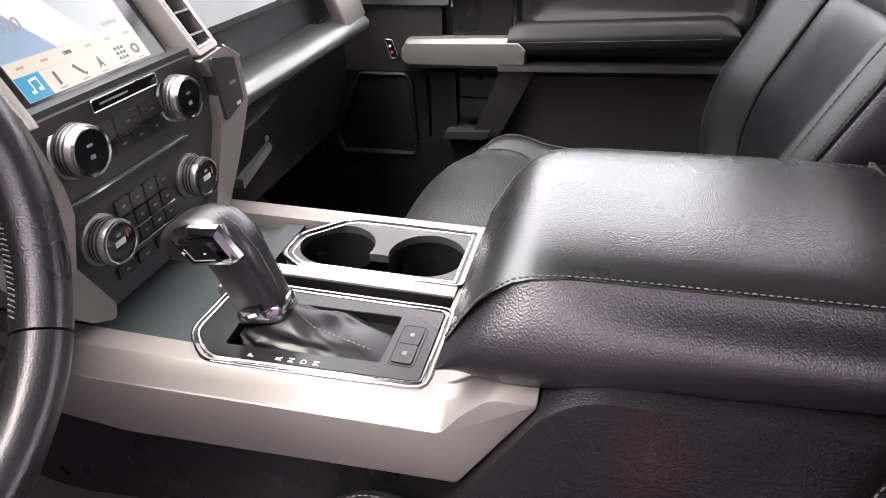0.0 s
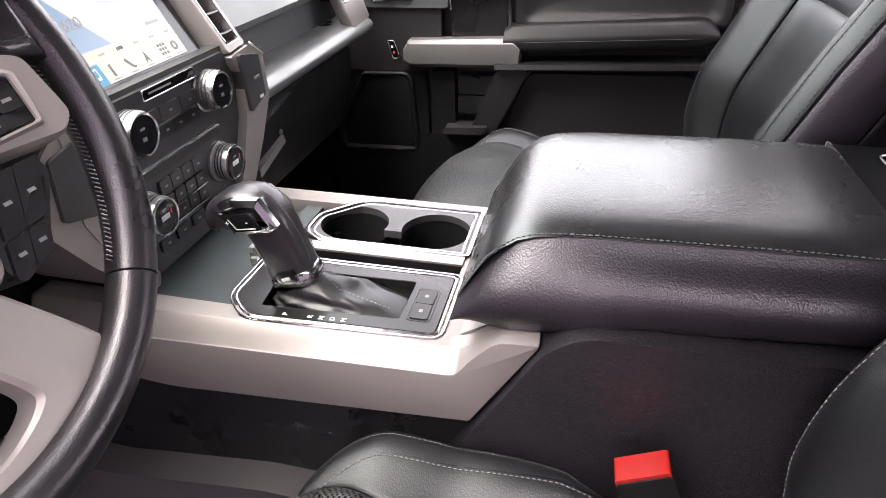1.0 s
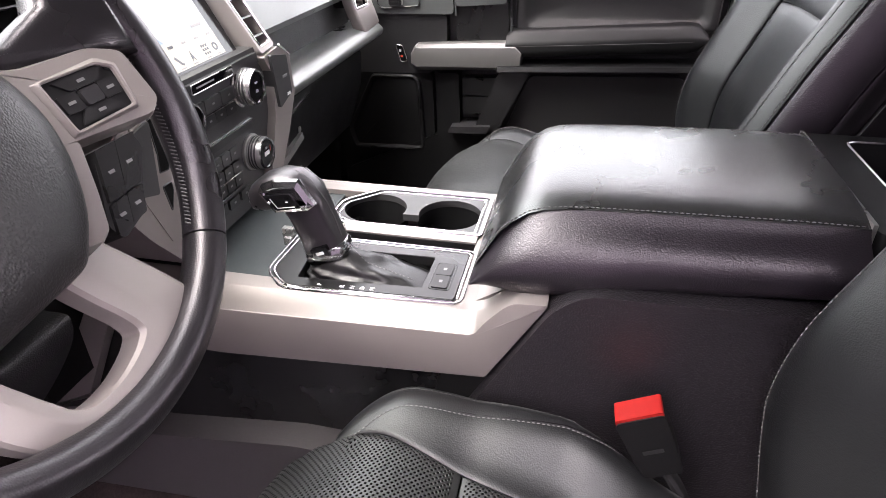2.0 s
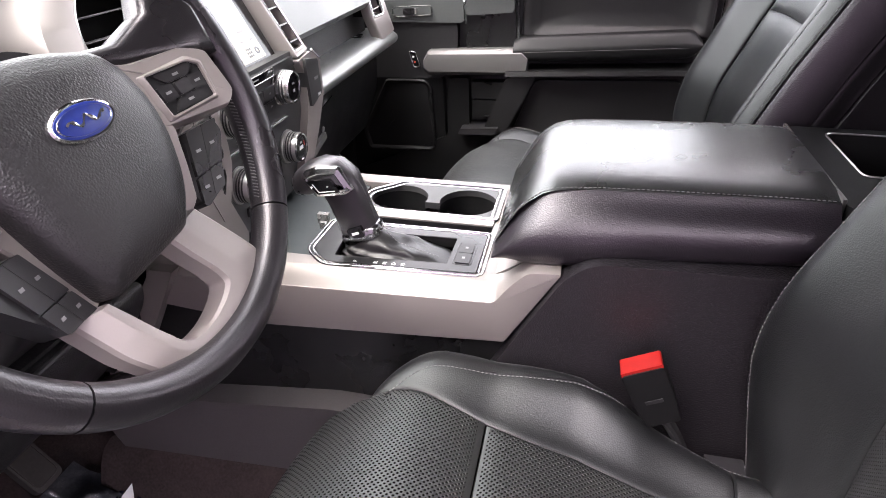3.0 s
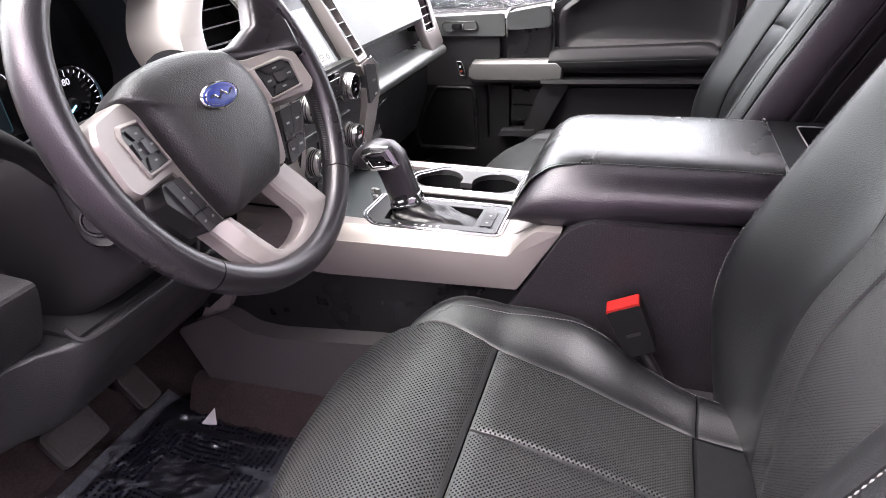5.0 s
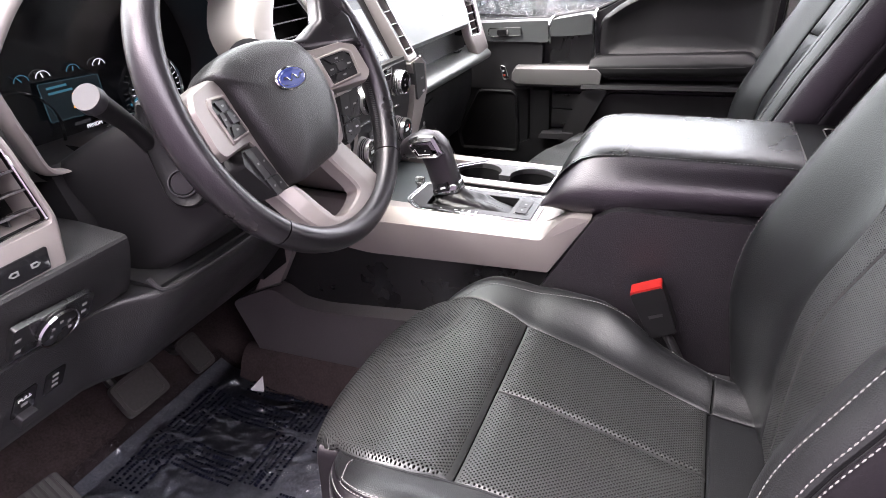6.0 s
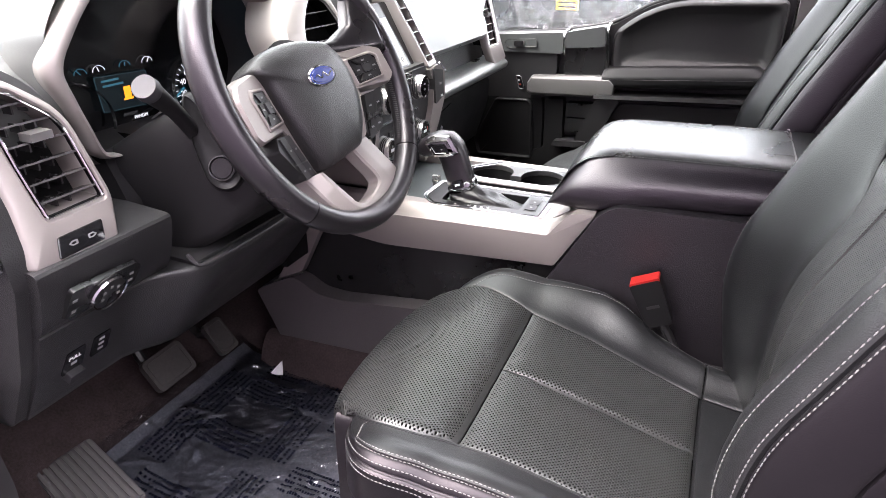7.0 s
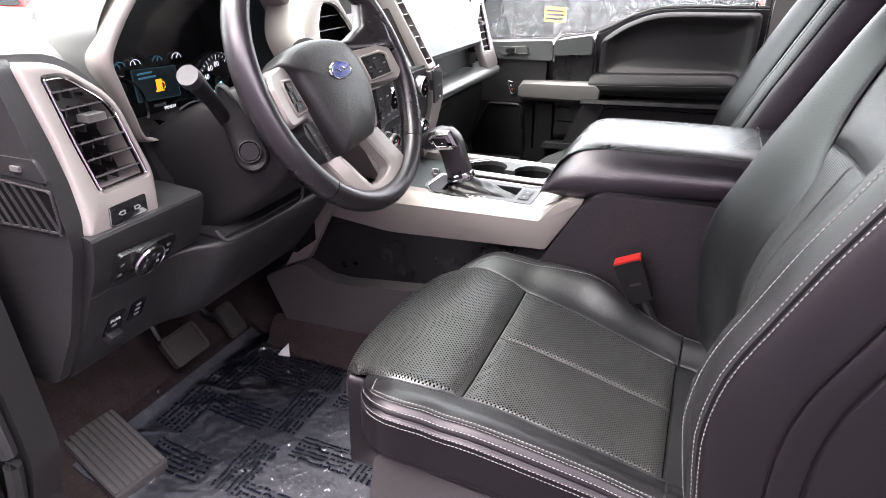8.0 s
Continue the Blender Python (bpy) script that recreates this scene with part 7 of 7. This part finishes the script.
# pedals
def pedal(name, centre, w, h, lean, label, arm_to):
    p = thing(name, label, "pedal", "pedals", at=centre)
    m = basis(centre, (0, 1, 0), (-math.sin(radians(lean)), 0, math.cos(radians(lean))))
    pad = part("pedal_pad", prism(rounded([(-w, -h), (w, -h), (w, h), (-w, h)], 0.012, 4), "z", -0.008, 0.006, 0.004, 3), PEDAL, p, m=m)
    part("pad_edge", tube([tuple(m @ Vector((a, b, 0.0062))) for a, b in rounded([(-w * 0.82, -h * 0.8), (w * 0.82, -h * 0.8), (w * 0.82, h * 0.8), (-w * 0.82, h * 0.8)], 0.01)], 0.0012, 6, closed=True), PEDAL, pad)
    part("pedal_arm", tube(spline([tuple(m @ Vector((0, h * 0.3, -0.01))), tuple(m @ Vector((0, h * 1.5, -0.06))), arm_to], 6), 0.010, 8), HARD, p)
pedal("brake_pedal", (-0.745, 0.078, 0.575), 0.047, 0.034, 38, "worn grey rubber brake pedal", (-0.92, 0.09, 0.86))
pedal("accelerator_pedal", (-0.765, 0.238, 0.540), 0.025, 0.040, 38, "worn grey rubber accelerator pedal", (-0.92, 0.24, 0.80))

# ribbed foot rest
rest = thing("foot_rest", "ribbed grey plastic foot rest on the carpet", "foot rest", at=(-0.72, -0.15, 0.46))
rm = basis((-0.715, -0.150, 0.492), (0.16, -0.035, -0.035), (0.02, 0.1, 0.012))
part("rest_plate", prism(rounded([(-0.088, -0.05), (0.088, -0.05), (0.088, 0.05), (-0.088, 0.05)], 0.01), "z", -0.03, 0.0, 0.004), BASEGREY, rest, m=rm)
for k in range(9):
    v = -0.044 + k * 0.011
    part("rest_rib", box(-0.082, 0.082, v - 0.0032, v + 0.0032, -0.002, 0.004, 0.0012), FOOTREST, rest, m=rm)

# ---- outside: wet car park, parked cars ----
tagged(part("ground", box(-150, 150, -150, 150, -0.35, -0.25, 0), ASPHALT), "wet dark asphalt of a car park", "ground", kind="structure")
part_h = part("truck_hood", loft([[(x, y, z - 0.05 * abs((y - MID) / 0.9) ** 2) for y in [MID + 0.88 * j / 8 for j in range(-8, 9)]] for x, z in ((-1.24, 1.06), (-1.6, 1.05), (-2.2, 0.98), (-2.5, 0.86), (-2.58, 0.7))], closed=False), PAINT, smooth=50)
tagged(part_h, "pale silver painted hood of the truck", "hood")
TYRE = mat("tyre", (0.02, 0.02, 0.02), 0.8, vary=0.2)
CARGLASS = mat("car_glass", (0.006, 0.007, 0.008), 0.12, vary=0.1, spec=0.25)


def parked_car(name, label, paint, at, heading, scale=1.0):
    car = thing(name, label, "car", "parked cars", at=at)
    m = Matrix.Translation(at) @ pose(0, 0, 0, 0, 0, heading) @ Matrix.Diagonal((scale, scale, scale, 1))
    low = [(-2.2, 0.35), (-2.25, 0.62), (-2.1, 0.78), (-1.1, 0.92), (1.2, 0.95), (2.15, 0.90), (2.25, 0.6), (2.2, 0.35)]
    rows = [[(x, y, z) for x, z in P] for P, y in ((grow(low, -0.10), -0.90), (low, -0.80), (low, 0.80), (grow(low, -0.10), 0.90))]
    part("car_body", loft(rows), paint, car, m=m, smooth=40)
    cab = [[(-1.2 , s * 0.74, 0.9), (1.75, s * 0.74, 0.9), (1.25, s * 0.60, 1.42), (-0.45, s * 0.60, 1.42)] for s in (-1, 1)]
    part("car_roof", bevel(loft(cab), 0.05, 3), paint, car, m=m)
    for s in (-1, 1):
        for a, b, c, d in ((-0.95, 0.20, 0.20, -0.42), (0.28, 1.45, 1.12, 0.28)):
            part("car_window", loft([[(a, s * (0.742 + e), 0.96), (b, s * (0.742 + e), 0.96), (c, s * (0.617 + e), 1.37), (d, s * (0.617 + e), 1.37)] for e in (0.0, 0.006)]), CARGLASS, car, m=m)
        for x in (-1.4, 1.4):
            wm = m @ Matrix.Translation((x, s * 0.83, 0.33)) @ pose(0, 0, 0, 90, 0, 0)
            w = part("wheel", lathe([(0.20, -0.1), (0.31, -0.1), (0.33, -0.06), (0.33, 0.06), (0.31, 0.1), (0.20, 0.1)], 24), TYRE, car, m=wm)
            part("rim", lathe([(0.21, -0.09), (0.18, -0.075), (0.05, -0.06), (0.0, -0.06), (0.0, 0.06), (0.05, 0.06), (0.18, 0.075), (0.21, 0.09)], 20), SATIN, w, m=wm)
        part("headlight", box(-2.24, -2.06, s * 0.68 - 0.14, s * 0.68 + 0.14, 0.62, 0.74, 0.03), WHITE, car, m=m)
        part("tail_light", box(2.10, 2.24, s * 0.70 - 0.12, s * 0.70 + 0.12, 0.66, 0.84, 0.03), RED, car, m=m)
    part("windscreen", loft([[(-1.10 - e, -0.68, 0.97), (-1.10 - e, 0.68, 0.97), (-0.52 - e, 0.57, 1.37), (-0.52 - e, -0.57, 1.37)] for e in (0.0, 0.03)]), CARGLASS, car, m=m)
    part("rear_screen", loft([[(1.66 + e, -0.68, 0.97), (1.66 + e, 0.68, 0.97), (1.30 + e, 0.57, 1.37), (1.30 + e, -0.57, 1.37)] for e in (0.0, 0.03)]), CARGLASS, car, m=m)
    return car, m


P_NAVY = mat("navy_paint", (0.010, 0.014, 0.03), 0.3, coat=0.0, vary=0.1)
P_GREY = mat("dark_grey_paint", (0.009, 0.010, 0.011), 0.55, metal=0.0, spec=0.12, vary=0.1)
P_WHITE = mat("white_paint", (0.75, 0.76, 0.76), 0.25, coat=0.6, vary=0.05)
P_RED = mat("red_paint", (0.5, 0.02, 0.015), 0.25, coat=0.6, vary=0.08)
YELLOW = mat("yellow_card", (0.8, 0.5, 0.03), 0.5, vary=0.05)
parked_car("parked_car", "navy blue car parked across the lot", P_NAVY, (-3.6, 12.5, -0.25), 92)
grey, gm = parked_car("parked_car", "dark grey car parked across the lot", P_GREY, (-1.6, 9.4, -0.25), 88)
parked_car("parked_car", "dark grey car parked in the next bay", P_GREY, (-1.2, 4.6, -0.25), 2, 1.08)
parked_car("parked_car", "red car parked across the lot", P_RED, (-0.6, 14.6, -0.25), 180)
parked_car("parked_car", "red car parked ahead of the truck", P_RED, (-9.2, 5.0, -0.25), 20)
parked_car("parked_car", "white car parked ahead of the truck", P_WHITE, (-9.5, 8.0, -0.25), 30)
sign = thing("price_card", "yellow price card with unreadable print on a car window", "sign", at=(-0.87, 3.82, 0.91))
part("card", box(-0.942, -0.794, 3.818, 3.842, 0.908, 1.005, 0.002), YELLOW, sign)
for k in range(3):
    part("print_bar", box(-0.930, -0.806, 3.8155, 3.818, 0.922 + k * 0.026, 0.934 + k * 0.026, 0), INK, sign)
mirror = thing("door_mirror", "dark blue-black passenger door mirror outside the window", "mirror", at=(-0.66, 1.6, 1.1))
part("mirror_housing", loft([[(x, y, z) for y, z in rounded([(1.52, 1.07), (1.74, 1.08), (1.76, 1.33), (1.54, 1.33)], 0.04, 4)] for x in (-0.70, -0.61)], cap=True), P_NAVY, mirror)
part("mirror_glass", prism(rounded([(1.535, 1.085), (1.725, 1.095), (1.74, 1.315), (1.555, 1.315)], 0.03, 4), "x", -0.612, -0.606), HARD_DK, mirror)
part("mirror_arm", box(-0.70, -0.62, 1.44, 1.54, 1.07, 1.13, 0.015), P_NAVY, mirror)
bld = setting("wall_building", box(-40, 40, 45.0, 45.4, -0.25, 4.4, 0.02), mat("cladding", (0.13, 0.135, 0.14), 0.5, vary=0.1), "grey metal clad building beyond the car park", "building")
for k in range(60):
    part("cladding_rib", box(-40 + k * 1.35, -39.8 + k * 1.35, 44.9, 45.0, -0.2, 4.3, 0.01), P_GREY, bld)
# unseen wall, added to cut the sky light and bounce mauve into the cab
setting("shade_wall_driver", box(-14, 10, -2.9, -2.7, -0.25, 3.5, 0.01), mat("mauve_bounce", (0.165, 0.132, 0.162), 0.8, grain=0.4, grain_scale=30, vary=0.2, vary_scale=1.5), "unseen dull mauve wall added to shade and tint the driver side", "wall")
